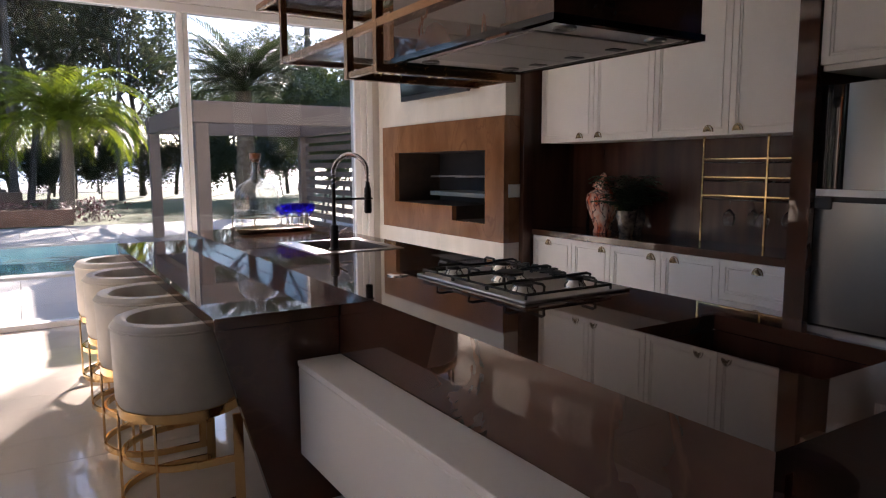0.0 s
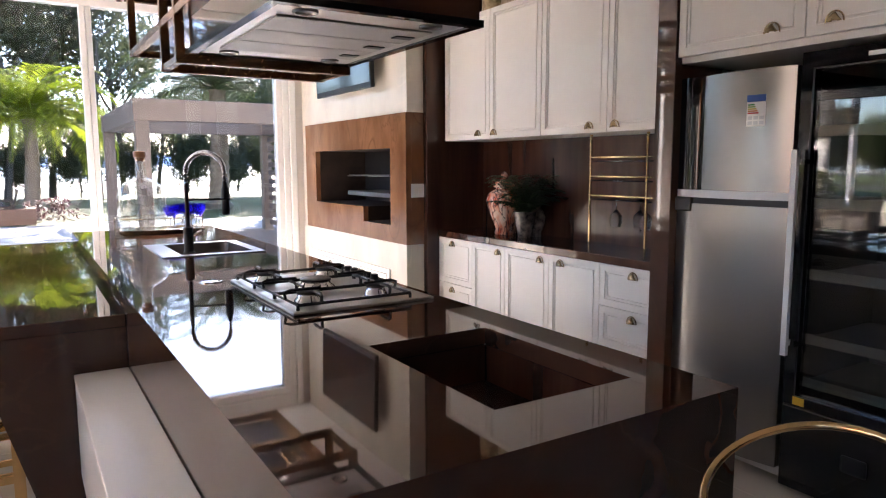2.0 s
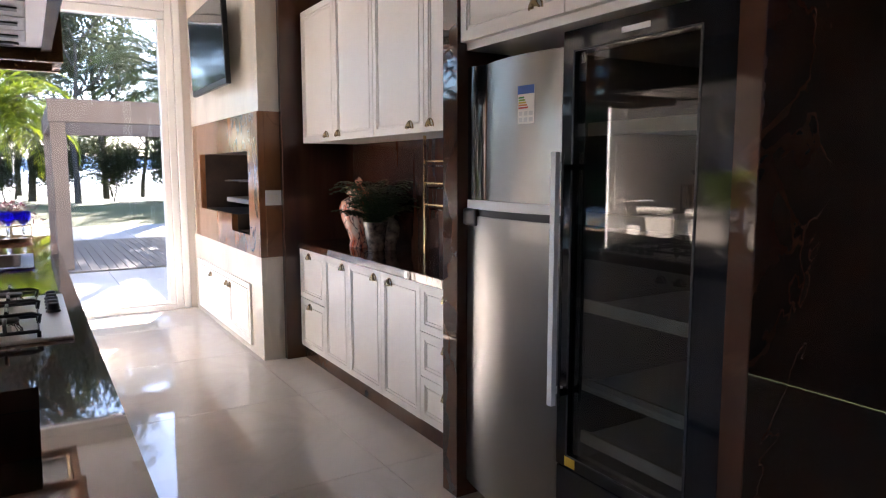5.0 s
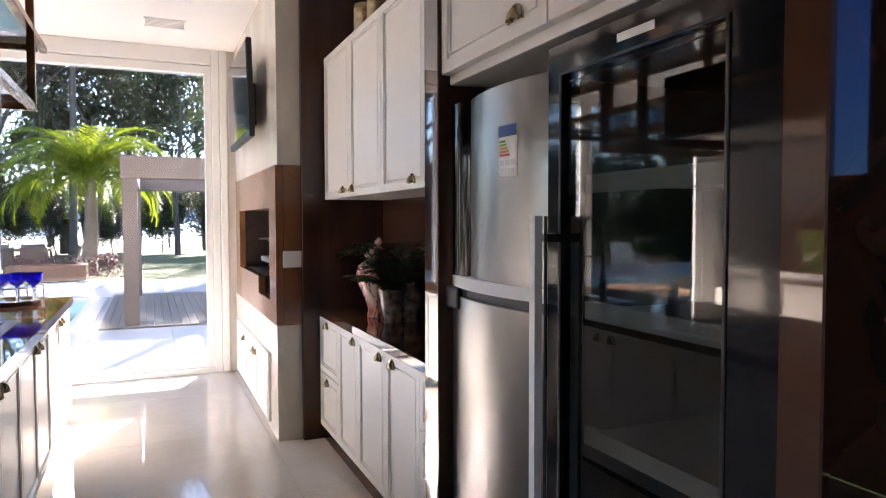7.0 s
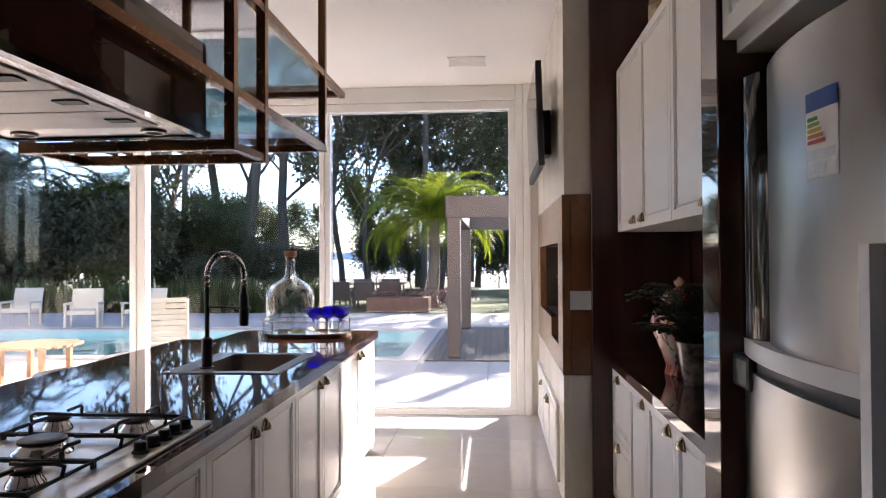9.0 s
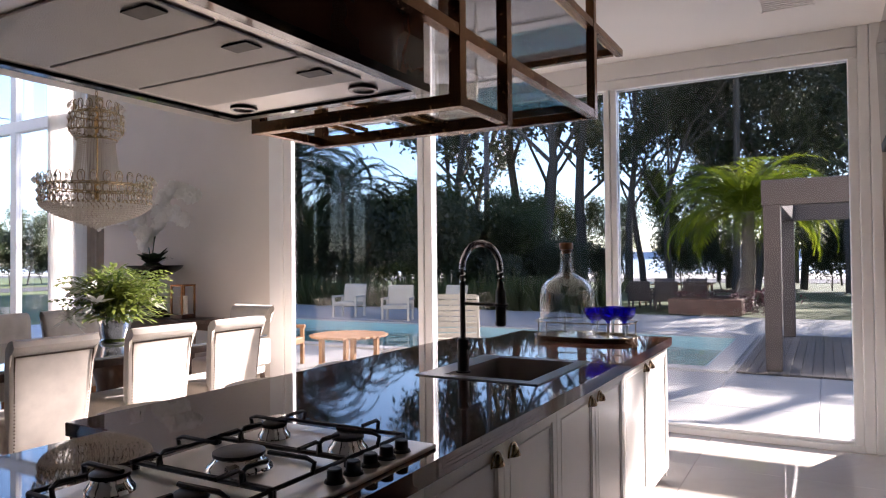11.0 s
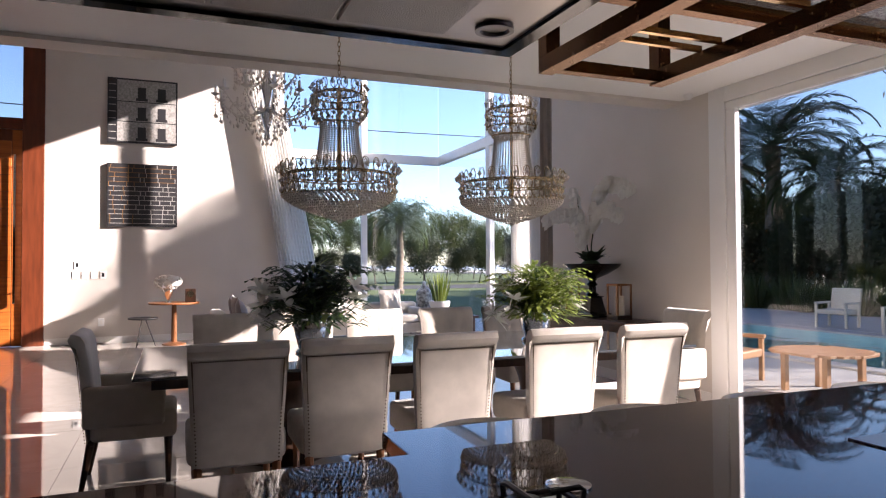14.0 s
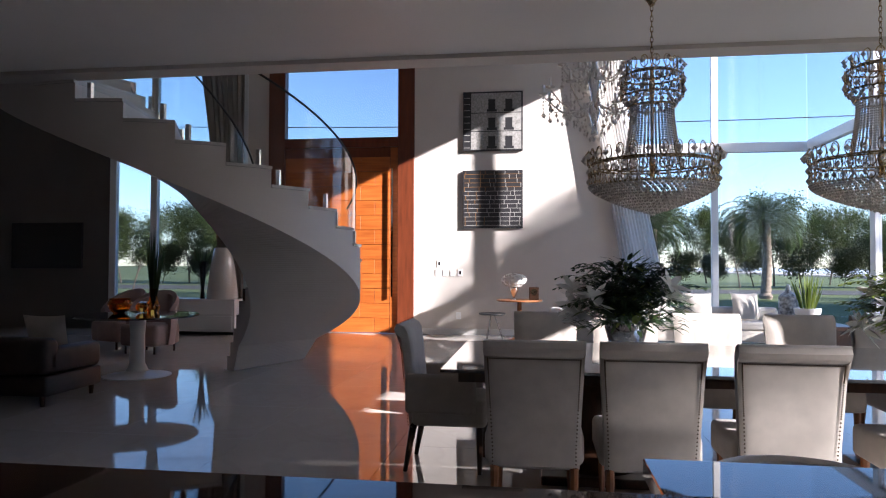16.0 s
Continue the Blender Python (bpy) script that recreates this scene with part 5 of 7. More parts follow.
for dx, dy, h, reach in ((1, -0.1, 1.02, 0.85), (-1, -0.2, 0.72, 0.95), (0.8, -0.3, 0.72, 0.95), (-0.4, -0.5, 1.0, 0.30), (0.3, -0.6, 0.45, 0.45)):
    pts = []
    for i in range(15):
        t = i / 14
        pts.append(Vector((dx * reach * t ** 1.8, dy * 0.3 * t, h * math.sin(min(t * 2.05, 2.2)) if reach > 0.4 else h * t)))
    tube(stm, pts, 0.006, 5)
    for i in range(6, 15):
        for s in range(7 if reach > 0.4 else 3):
            p = pts[i] + Vector((orr.uniform(-0.05, 0.05), orr.uniform(-0.06, 0.02), orr.uniform(-0.05, 0.05)))
            for q in range(5):
                a = 2 * math.pi * q / 5 + orr.random()
                blade(fl, p, (math.cos(a), -0.25, math.sin(a)), (0, -1, 0), 0.085, 0.082, 0.0, 3)
part("foliage", lv, LEAFDARK, oc, "dark green leaves")
part("stem_cluster", stm, LEAFDARK, oc)
part("blossom_cluster", fl, PETAL, oc, "white blossoms")["kind"] = "stuff"
for x in (-3.58, -4.63):
    ln = thing("candle_lantern", "bronze glass candle lantern with a cream pillar candle", "lantern", pose(x, 6.62, 0.77), "lanterns on the console")
    part("base", soft_box(-0.10, 0.10, -0.10, 0.10, 0, 0.05, r=0.004), LEGWOOD, ln)
    for a in (-0.09, 0.09):
        for b in (-0.09, 0.09):
            part("post", boxes((a - 0.009, a + 0.009, b - 0.009, b + 0.009, 0.05, 0.38)), BRONZE, ln)
    part("rim", boxes((-0.1, 0.1, -0.1, -0.08, 0.38, 0.40), (-0.1, 0.1, 0.08, 0.1, 0.38, 0.40), (-0.1, -0.08, -0.08, 0.08, 0.38, 0.40), (0.08, 0.1, -0.08, 0.08, 0.38, 0.40)), BRONZE, ln)
    part("candle", lathe(bmesh.new(), [(0, 0.05), (0.055, 0.05), (0.055, 0.26), (0.05, 0.265), (0, 0.255)], 20), LEATHER, ln, "cream wax candle", True)

# ---- living room ----
bigc = thing("crystal_chandelier", "clear crystal chandelier with curved arms and drops", "chandelier", pose(-4.85, 2.9, 2.72) @ Matrix.Diagonal((1.3, 1.3, 1.066, 1)))
rows, armb = [], bmesh.new()
for tier, (n, R, z) in enumerate(((12, 0.42, 0.42), (8, 0.28, 0.75))):
    for i in range(n):
        a = 2 * math.pi * (i + 0.5 * tier) / n
        d = Vector((math.cos(a), math.sin(a), 0))
        pts = [d * (R * t) + Vector((0, 0, z - 0.16 * math.sin(math.pi * t) + 0.06 * t)) for t in (k / 10 for k in range(11))]
        tube(armb, pts, 0.007, 5)
        lathe(armb, [(0.008, z + 0.06), (0.035, z + 0.075), (0.04, z + 0.085), (0.012, z + 0.09), (0.011, z + 0.17), (0, z + 0.175)], 8, d * R)
        for k in range(5):
            rows.append((d * R * (0.45 + 0.13 * k) + Vector((0, 0, z - 0.10 - 0.05 * (k % 3))), 0.013, 0.03))
        for k in range(6):
            rows.append((d * R + Vector((0, 0, z + 0.03 - 0.035 * k)), 0.009 if k < 5 else 0.017, 0.014 if k < 5 else 0.03))
        e = Vector((math.cos(a + math.pi / n), math.sin(a + math.pi / n), 0))
        for k in range(9):
            t = k / 8
            rows.append((d * R * (1 - t) + e * 0.6 * R * t + Vector((0, 0, z + 0.04 - 0.12 * math.sin(math.pi * t))), 0.009, 0.011))
for k in range(5):
    rows += [(p, 0.014, 0.026) for p in on_ring(0.20 - 0.04 * k, 0.24 - 0.055 * k, 14 - 2 * k)]
bigc_stem = lathe(bmesh.new(), [(0, 0.05), (0.03, 0.07), (0.015, 0.15), (0.05, 0.3), (0.02, 0.42), (0.05, 0.6), (0.018, 0.8), (0.04, 0.95), (0.01, 1.05), (0.006, 4.19), (0.06, 4.195), (0, 4.2)], 14)
part("stem", bigc_stem, CHROME, bigc, "", True)
part("arm_tier", armb, CRYSTAL, bigc, "curved glass arms", True)
beads("crystal_cascade", rows, bigc, "hanging clear crystal drops")

# curving staircase
SCX, SCY, SR0, SR1, STEP, RISE = -5.13, -1.887, 0.72, 2.06, 12.6, 0.18
stairs = tagged(new("staircase"), "white curving staircase with glass balustrade", "staircase", "", "structure")
STONE = mat("white_stair_stone", (0.66, 0.63, 0.58), 0.22, vary=0.05, scale=2)
def on_stair(k, r):
    a = radians(94.0 + STEP * 0.5 - STEP * (max(k, -3) - 1) + 4.0 * max(-3 - k, 0))
    return SCX + r * math.cos(a), SCY + r * math.sin(a)
def stair_z(k):
    return 1.63 + RISE * (k - 1)
K0, K1 = -8, 12
for k in range(K0, K1):
    z = stair_z(k)
    bm = bmesh.new()
    lo, hi = [], []
    n = 8
    for r in (SR0, SR1 + 0.02):
        for i in range(n + 1):
            x, y = on_stair(k + i / n, r)
            lo.append((x, y, z - 0.03)); hi.append((x, y, z))
    ra = [bm.verts.new(p) for p in lo[:n + 1]] + [bm.verts.new(p) for p in lo[n + 1:][::-1]]
    rb = [bm.verts.new(p) for p in hi[:n + 1]] + [bm.verts.new(p) for p in hi[n + 1:][::-1]]
    bridge(bm, ra, rb); bm.faces.new(rb); bm.faces.new(ra[::-1])
    part("tread", bm, STONE, stairs)
    bm = bmesh.new()
    zb = lambda kk: max(stair_z(kk) - 0.50, 0.0)
    rows_ = []
    for i in range(n + 1):
        kk = k + i / n
        (xo, yo), (xi, yi) = on_stair(kk, SR1), on_stair(kk, SR0)
        rows_.append([bm.verts.new(p) for p in ((xi, yi, zb(kk - 0.5)), (xo, yo, zb(kk - 0.5)), (xo, yo, z - 0.031), (xi, yi, z - 0.031))])
    for a, b in zip(rows_, rows_[1:]):
        bridge(bm, a, b)
    bm.faces.new(rows_[0][::-1]); bm.faces.new(rows_[-1])
    part("flight", bm, WALL, stairs)
for r in (SR1 - 0.06, SR0 + 0.06):
    for k in range(-1 if r > 1 else -3, 11, 2):
        def pan(u, v, k=k, r=r):
            kk = k + 0.06 + u * 1.88
            x, y = on_stair(kk, r)
            return (x, y, stair_z(kk) - 0.12 + 0.98 * v if v else stair_z(int(kk // 1)) * 0 + stair_z(kk) - 0.14)
        bm = grid(8, 1, pan)
        o = part("glass_panel", bm, RAILGLASS, stairs, "clear glass balustrade panel")
        o.visible_shadow = False
        for kk in (k + 0.25, k + 1.75):
            x, y = on_stair(kk, r)
            part("clamp", boxes((x - 0.02, x + 0.02, y - 0.02, y + 0.02, stair_z(math.floor(kk)), stair_z(math.floor(kk)) + 0.16)), CHROME, stairs)
    rl = []
    for i in range(70):
        kk = (-1 if r > 1 else -3) + 12.5 * i / 69
        x, y = on_stair(kk, r)
        rl.append((x, y, stair_z(kk) + 0.87))
    part("handrail", tube(bmesh.new(), rl, 0.012, 8), BLACKMATT, stairs, "thin dark handrail", True)

# pictures and switches on the west wall
INK = mat("picture_black", (0.03, 0.03, 0.033), 0.35)
PALE = mat("picture_grey", (0.40, 0.39, 0.37), 0.35, second=(0.22, 0.215, 0.20), scale=30)
OCHRE = mat("picture_brown", (0.22, 0.12, 0.05), 0.35)
for zc, kind in ((4.265, 0), (2.705, 1)):
    w, h = 0.595, 0.595 if kind == 0 else 0.577
    pc = thing("framed_picture", "large dark framed print of a pale house front" if kind == 0 else "large dark framed abstract lattice print", "picture", pose(WX + 0.001, 1.40, zc), "pictures on the wall")
    part("picture_frame", boxes((0, 0.05, -w, w, -h, h)), INK, pc, "black box frame")
    d = 0.051
    if kind == 0:
        part("print", boxes((d - 0.004, d, -w + 0.16, w - 0.03, -h + 0.03, h - 0.03)), PALE, pc, "pale house front")
        for j in range(3):
            for i in range(2):
                y, z = -0.02 + 0.34 * i, 0.34 - 0.37 * j
                part("window_mark", boxes((d, d + 0.002, y - 0.07, y + 0.07, z - 0.10, z + 0.10)), INK, pc)
                part("balcony_mark", boxes((d, d + 0.003, y - 0.10, y + 0.10, z - 0.15, z - 0.10)), INK, pc)
            part("cornice_mark", boxes((d, d + 0.0015, -w + 0.16, w - 0.03, 0.16 - 0.37 * j, 0.175 - 0.37 * j)), INK, pc)
        for j in range(9):
            part("scaffold_mark", boxes((d - 0.001, d + 0.001, -w + 0.02, -w + 0.14, -h + 0.06 + 0.125 * j, -h + 0.075 + 0.125 * j)), PALE, pc)
    else:
        rp = random.Random(4)
        for k in range(13):
            z = -h + 0.05 + 0.085 * k
            part("line_mark", boxes((d - 0.001, d + 0.0012, -w + 0.03, w - 0.03, z, z + 0.012)), PALE if k < 9 else OCHRE, pc)
            for j in range(6):
                y = -w + 0.08 + 0.2 * j + rp.uniform(-0.07, 0.07)
                part("line_mark", boxes((d - 0.001, d + 0.0014, y, y + 0.014, z, min(z + 0.085, h - 0.02))), OCHRE if y < -0.15 and rp.random() < 0.8 else PALE, pc)
for k, (y, z) in enumerate(((0.30, 1.24), (0.45, 1.24), (0.60, 1.24), (0.75, 1.24), (0.33, 1.42), (0.72, 0.38))):
    s = thing("wall_switch", "small white wall switch plate", "switch", pose(WX + 0.001, y, z), "switches by the door")
    part("plate", soft_box(0, 0.01, -0.05, 0.05, -0.07, 0.07, r=0.003, n=1), FRAME, s)
    part("rocker", boxes((0.01, 0.014, -0.02, 0.02, -0.035, 0.035)), BLACKMATT if k in (3, 4) else LACQUER, s)

SHEER = leafy("sheer_curtain", (0.80, 0.79, 0.77), (0.76, 0.75, 0.73), 0.8, 0.5)
DRAPE = mat("grey_brown_drape", (0.21, 0.18, 0.155), 0.7, vary=0.1, scale=4, sheen=0.4)


def curtain(name, label, edge, z0, z1, material, folds=14, depth=0.05, nv=30):
    """edge(v) gives the two end points, in plan, at height share v."""
    def at(u, v):
        (xa, ya), (xb, yb) = edge(v)
        dx, dy = xb - xa, yb - ya
        l = math.hypot(dx, dy) or 1
        f = depth * math.sin(2 * math.pi * folds * u + 0.6 * math.sin(5 * v)) * (0.6 + 0.4 * math.sin(9 * u + 2 * v))
        return (xa + dx * u - dy / l * f, ya + dy * u + dx / l * f, z0 + (z1 - z0) * v)
    return solid(name, grid(folds * 8, nv, at), material, label, "curtain", None, "", True)


def tied(v):
    """Swept aside to a tie at 1.05 m, falling straight below it."""
    z = 0.02 + (TOP - 0.02) * v
    if z < 1.05:
        return ((WX + 0.22, 4.05), (WX + 0.22, 4.60))
    return ((WX + 0.2, 3.93 - 0.165 * (z - 1.05)), (WX + 0.2, max(4.66 - 0.20 * (z - 1.05), 3.95)))


curtain("sheer_curtain", "white sheer curtain swept aside by the tall window", tied, 0.02, TOP, SHEER, 12, 0.045, 44)
curtain("sheer_curtain", "white sheer curtain hanging in straight folds", lambda v: ((-7.15, NY - 0.14), (-6.22, NY - 0.14)), 0.02, TOP, SHEER, 13, 0.05, 6)
curtain("side_drape", "beige lined drape beside the sheer curtain", lambda v: ((-6.2, NY - 0.13), (-5.85, NY - 0.13)), 0.02, TOP, mat("beige_drape", (0.40, 0.35, 0.30), 0.75, vary=0.06, sheen=0.3), 5, 0.05, 6)
curtain("side_drape", "heavy grey brown drape gathered beside the tall window", lambda v: ((WX + 0.2, -4.3 - 0.5 * v ** 2), (WX + 0.2, -3.75)), 0.02, 6.1, DRAPE, 8, 0.07, 12)

SOFAFAB = mat("cream_sofa_cloth", (0.60, 0.56, 0.50), 0.85, vary=0.06, scale=7, bump=0.2, fine=400, sheen=0.3)
CUSHION = mat("grey_cushion_cloth", (0.36, 0.33, 0.31), 0.8, vary=0.08, scale=9, bump=0.2, fine=300, sheen=0.4)
DARKSOFA = mat("dark_brown_leather", (0.05, 0.032, 0.026), 0.4, vary=0.2, scale=8, bump=0.2, fine=200)


def pillow(m, material, label, s=0.24):
    bm = bmesh.new()
    n = 8
    for sg in (1, -1):
        vs = [[bm.verts.new((sg * 0.085 * ((1 - abs(2 * i / n - 1) ** 2.4) * (1 - abs(2 * j / n - 1) ** 2.4)) ** 0.6, s * (2 * i / n - 1) * (1 - 0.07 * (1 - abs(2 * j / n - 1) ** 2)), s * (2 * j / n - 1) * (1 - 0.07 * (1 - abs(2 * i / n - 1) ** 2)))) for j in range(n + 1)] for i in range(n + 1)]
        for i in range(n):
            for j in range(n):
                bm.faces.new((vs[i][j], vs[i + 1][j], vs[i + 1][j + 1], vs[i][j + 1]))
    bmesh.ops.remove_doubles(bm, verts=bm.verts[:], dist=1e-4)
    return solid("cushion", bm, material, label, "cushion", m, "sofa cushions", True)


def sofa(m, length, label, material, seats=3):
    s = thing("sofa", label, "sofa", m)
    l = length / 2
    part("base", soft_box(-0.42, 0.42, -l, l, 0.10, 0.30, r=0.03, n=3), material, s, "", True)
    part("backrest", soft_box(-0.45, -0.22, -l, l, 0.30, 0.66, r=0.07, n=4), material, s, "", True)
    for y in (-l, l - 0.2):
        part("armrest", soft_box(-0.40, 0.42, y, y + 0.2, 0.30, 0.56, r=0.06, n=4), material, s, "", True)
    w = (length - 0.4) / seats
    for k in range(seats):
        part("seat_cushion", soft_box(-0.22, 0.44, -l + 0.2 + k * w + 0.005, -l + 0.2 + (k + 1) * w - 0.005, 0.302, 0.44, r=0.04, n=3), material, s, "", True)
    for x in (-0.36, 0.36):
        for y in (-l + 0.08, l - 0.08):
            part("foot", lathe(bmesh.new(), [(0, 0), (0.02, 0), (0.028, 0.1), (0, 0.1)], 10, (x, y, 0)), LEGWOOD, s)
    return s


sofa(pose(-9.9, 5.0, 0), 3.0, "long cream sofa under the tall window", SOFAFAB)
sofa(pose(-8.3, 2.95, 0, 0, 0, 90), 2.3, "cream two-seat sofa with grey cushions near the window", SOFAFAB, 2)
for p in (pose(-9.98, 4.35, 0.68, 0, -14, 10), pose(-9.98, 5.1, 0.68, 0, -14, -5), pose(-9.98, 5.9, 0.68, 0, -14, 8), pose(-8.85, 2.88, 0.68, 0, -14, 80), pose(-8.2, 2.88, 0.68, 0, -14, 96), pose(-7.6, 2.88, 0.68, 0, -14, 86)):
    pillow(p, CUSHION if p.translation.x > -9 else SOFAFAB, "soft square cushion on the sofa")
for x, y, h, r, lab in ((-10.2, 1.95, 0.75, 0.42, "round side table with a wooden pedestal"), (-10.1, 1.45, 0.50, 0.24, "small round tripod side table")):
    t = thing("side_table", lab, "side table", pose(x, y, 0))
    part("tabletop", lathe(bmesh.new(), [(0, h - 0.03), (r, h - 0.03), (r + 0.01, h - 0.015), (r, h), (0, h)], 32), LEGTAN if r > 0.3 else BLACKMATT, t, "", True)
    if r > 0.3:
        part("pedestal", lathe(bmesh.new(), [(0, 0), (0.2, 0), (0.2, 0.02), (0.05, 0.05), (0.04, h - 0.03), (0, h - 0.03)], 20), LEGTAN, t, "", True)
    else:
        for a in (90, 210, 330):
            part("leg", tube(bmesh.new(), [(0.04 * math.cos(radians(a)), 0.04 * math.sin(radians(a)), h - 0.03), (0.2 * math.cos(radians(a)), 0.2 * math.sin(radians(a)), 0)], 0.008, 6), BLACKMATT, t)
hyd = thing("hydrangea_vase", "white hydrangeas in a footed glass vase", "flowers", pose(-10.2, 1.85, 0.75))
part("vase", lathe(bmesh.new(), [(0, 0), (0.07, 0), (0.02, 0.04), (0.05, 0.1), (0.10, 0.2), (0.11, 0.26), (0.10, 0.26), (0, 0.12)], 20), CHROME, hyd, "", True)
bm, rh = bmesh.new(), random.Random(2)
for k in range(420):
    d = Vector((rh.gauss(0, 1), rh.gauss(0, 1), rh.gauss(0, 0.7))).normalized()
    p = Vector((0, 0, 0.36)) + Vector((d.x * 0.24, d.y * 0.24, d.z * 0.13))
    blade(bm, p, d.orthogonal(), d, 0.045, 0.045, 0, 2)
part("blossom_cluster", bm, PETAL, hyd, "white hydrangea heads")["kind"] = "stuff"
ck = thing("table_clock", "small dark desk clock on the side table", "clock", pose(-10.05, 2.22, 0.75))
part("case", soft_box(-0.03, 0.03, -0.09, 0.09, 0, 0.24, r=0.012), LEGWOOD, ck)
part("face", lathe(bmesh.new(), [(0, 0), (0.06, 0), (0.06, 0.004), (0, 0.004)], 20), BRASS, ck).matrix_basis = pose(0.031, 0, 0.15, 0, 90, 0)

# low window table with lantern and grasses
wt = thing("window_table", "low dark table by the glass corner", "table", pose(-10.2, 6.75, 0))
part("top", soft_box(-0.5, 2.0, -0.25, 0.25, 0.44, 0.49, r=0.01), LEGWOOD, wt)
for x in (-0.42, 1.9):
    part("leg", boxes((x - 0.04, x + 0.04, -0.2, 0.2, 0, 0.44)), LEGWOOD, wt)
lt = thing("patterned_lantern", "white lattice patterned floor lantern", "lantern", pose(-10.3, 6.72, 0.49))
part("body", lathe(bmesh.new(), [(0, 0), (0.15, 0), (0.16, 0.02), (0.16, 0.36), (0.14, 0.38), (0.05, 0.46), (0.03, 0.56), (0, 0.58)], 20), mat("lattice_lantern", (0.7, 0.68, 0.62), 0.5, second=(0.1, 0.09, 0.08), scale=16), lt, "", True)
gp = thing("potted_grass", "tall green grass in a white pot", "plant", pose(-9.5, 6.75, 0.49))
part("pot", lathe(bmesh.new(), [(0, 0), (0.12, 0), (0.2, 0.12), (0.21, 0.2), (0.19, 0.2), (0, 0.16)], 24), LACQUER, gp, "white round pot", True)
def grass_tuft(n, h, spread, seed, w=0.02):
    r_, b_ = random.Random(seed), bmesh.new()
    for _ in range(n):
        a, s = r_.uniform(0, 2 * math.pi), r_.uniform(0, spread)
        blade(b_, (s * 0.3 * math.cos(a), s * 0.3 * math.sin(a), 0), (s * math.cos(a), s * math.sin(a), 1), (math.cos(a + 1.5), math.sin(a + 1.5), 0), h * r_.uniform(0.6, 1.1), w, 0.1 * s, 4)
    return b_
bm = grass_tuft(70, 0.62, 0.35, 8)
bmesh.ops.translate(bm, vec=(0, 0, 0.16), verts=bm.verts[:])
part("foliage", bm, LEAFLIME, gp)["kind"] = "stuff"

# tulip table and what stands on it
tu = thing("tulip_table", "round table with smoked glass top on a white tulip foot", "table", pose(-5.25, -2.62, 0))
part("tabletop", lathe(bmesh.new(), [(0, 0.735), (0.72, 0.735), (0.73, 0.745), (0.72, 0.755), (0, 0.755)], 48), MIRRORTOP, tu, "", True)
part("foot", lathe(bmesh.new(), [(0, 0), (0.40, 0), (0.40, 0.012), (0.25, 0.03), (0.13, 0.07), (0.09, 0.16), (0.085, 0.5), (0.10, 0.735), (0, 0.735)], 36), LACQUER, tu, "", True)
AMBER = solid_glass("amber_glass", (0.85, 0.30, 0.04), 0.02)
ab = thing("amber_bowl", "ribbed amber glass bowl", "bowl", pose(-5.45, -3.0, 0.755))
part("bowl", lathe(bmesh.new(), [(0, 0), (0.07, 0), (0.13, 0.06), (0.15, 0.12), (0.12, 0.17), (0.14, 0.185), (0.11, 0.165), (0.13, 0.12), (0.11, 0.06), (0, 0.012)], 28), AMBER, ab, "", True)
aball = thing("amber_ball", "dark amber glass ball", "ornament", pose(-5.55, -2.75, 0.755))
part("ball", lathe(bmesh.new(), [(0, 0), (0.05, 0.01), (0.075, 0.05), (0.08, 0.08), (0.06, 0.13), (0, 0.15)], 20), AMBER, aball, "", True)
gv = thing("grass_vase", "tall dark grass in an amber glass vase", "plant", pose(-5.75, -2.72, 0.755))
part("vase", lathe(bmesh.new(), [(0, 0), (0.07, 0), (0.09, 0.06), (0.055, 0.16), (0.045, 0.26), (0.06, 0.3), (0.05, 0.3), (0, 0.05)], 24), AMBER, gv, "", True)
bm = grass_tuft(60, 0.85, 0.16, 9)
bmesh.ops.translate(bm, vec=(0, 0, 0.2), verts=bm.verts[:])
part("foliage", bm, LEAFDARK, gv)["kind"] = "stuff"
PINK = mat("dusty_pink_velvet", (0.42, 0.30, 0.26), 0.8, vary=0.08, sheen=0.5)
for x, y, rz in ((-7.9, -4.6, 160), (-7.4, -3.75, 175)):
    pch = thing("tub_chair", "dusty pink upholstered tub chair", "chair", pose(x, y, 0, 0, 0, rz), "tub chairs by the stairs")
    part("seat", soft_box(-0.32, 0.30, -0.33, 0.33, 0.12, 0.45, r=0.06, n=3), PINK, pch, "", True)
    def tb_(u, v):
        a = radians(-100 + 200 * u)
        k = [(0.36, 0.12), (0.40, 0.6), (0.42, 0.92), (0.38, 0.97), (0.33, 0.92), (0.30, 0.45)][round(v * 5)]
        return (k[0] * math.cos(a) * 0.95, k[0] * math.sin(a), k[1] - 0.30 * (abs(2 * u - 1) ** 2) * (k[1] > 0.5))
    bm = grid(20, 5, tb_)
    bmesh.ops.holes_fill(bm, edges=[e for e in bm.edges if e.is_boundary], sides=0)
    part("backrest", bm, PINK, pch, "", True)
    for a in (-0.25, 0.25):
        for b in (-0.25, 0.25):
            part("leg", tube(bmesh.new(), [(a, b, 0.13), (a, b, 0)], 0.018, 8), LEGWOOD, pch)
wtv = thing("wall_television", "large flat black television on the far wall, off", "television", pose(WX + 0.02, -8.35, 1.79))
part("casing", soft_box(-0.02, 0.03, -0.85, 0.85, -0.5, 0.5, r=0.008), BLACKMATT, wtv)
part("screen", boxes((0.0305, 0.0325, -0.83, 0.83, -0.48, 0.48)), BLACKGLOSS, wtv)
sb = thing("sideboard", "low white sideboard with slatted drawers below the window", "sideboard", pose(-10.3, -4.75, 0))
part("body", soft_box(-0.25, 0.25, -1.15, 1.15, 0.06, 0.70, r=0.006), LACQUER, sb)
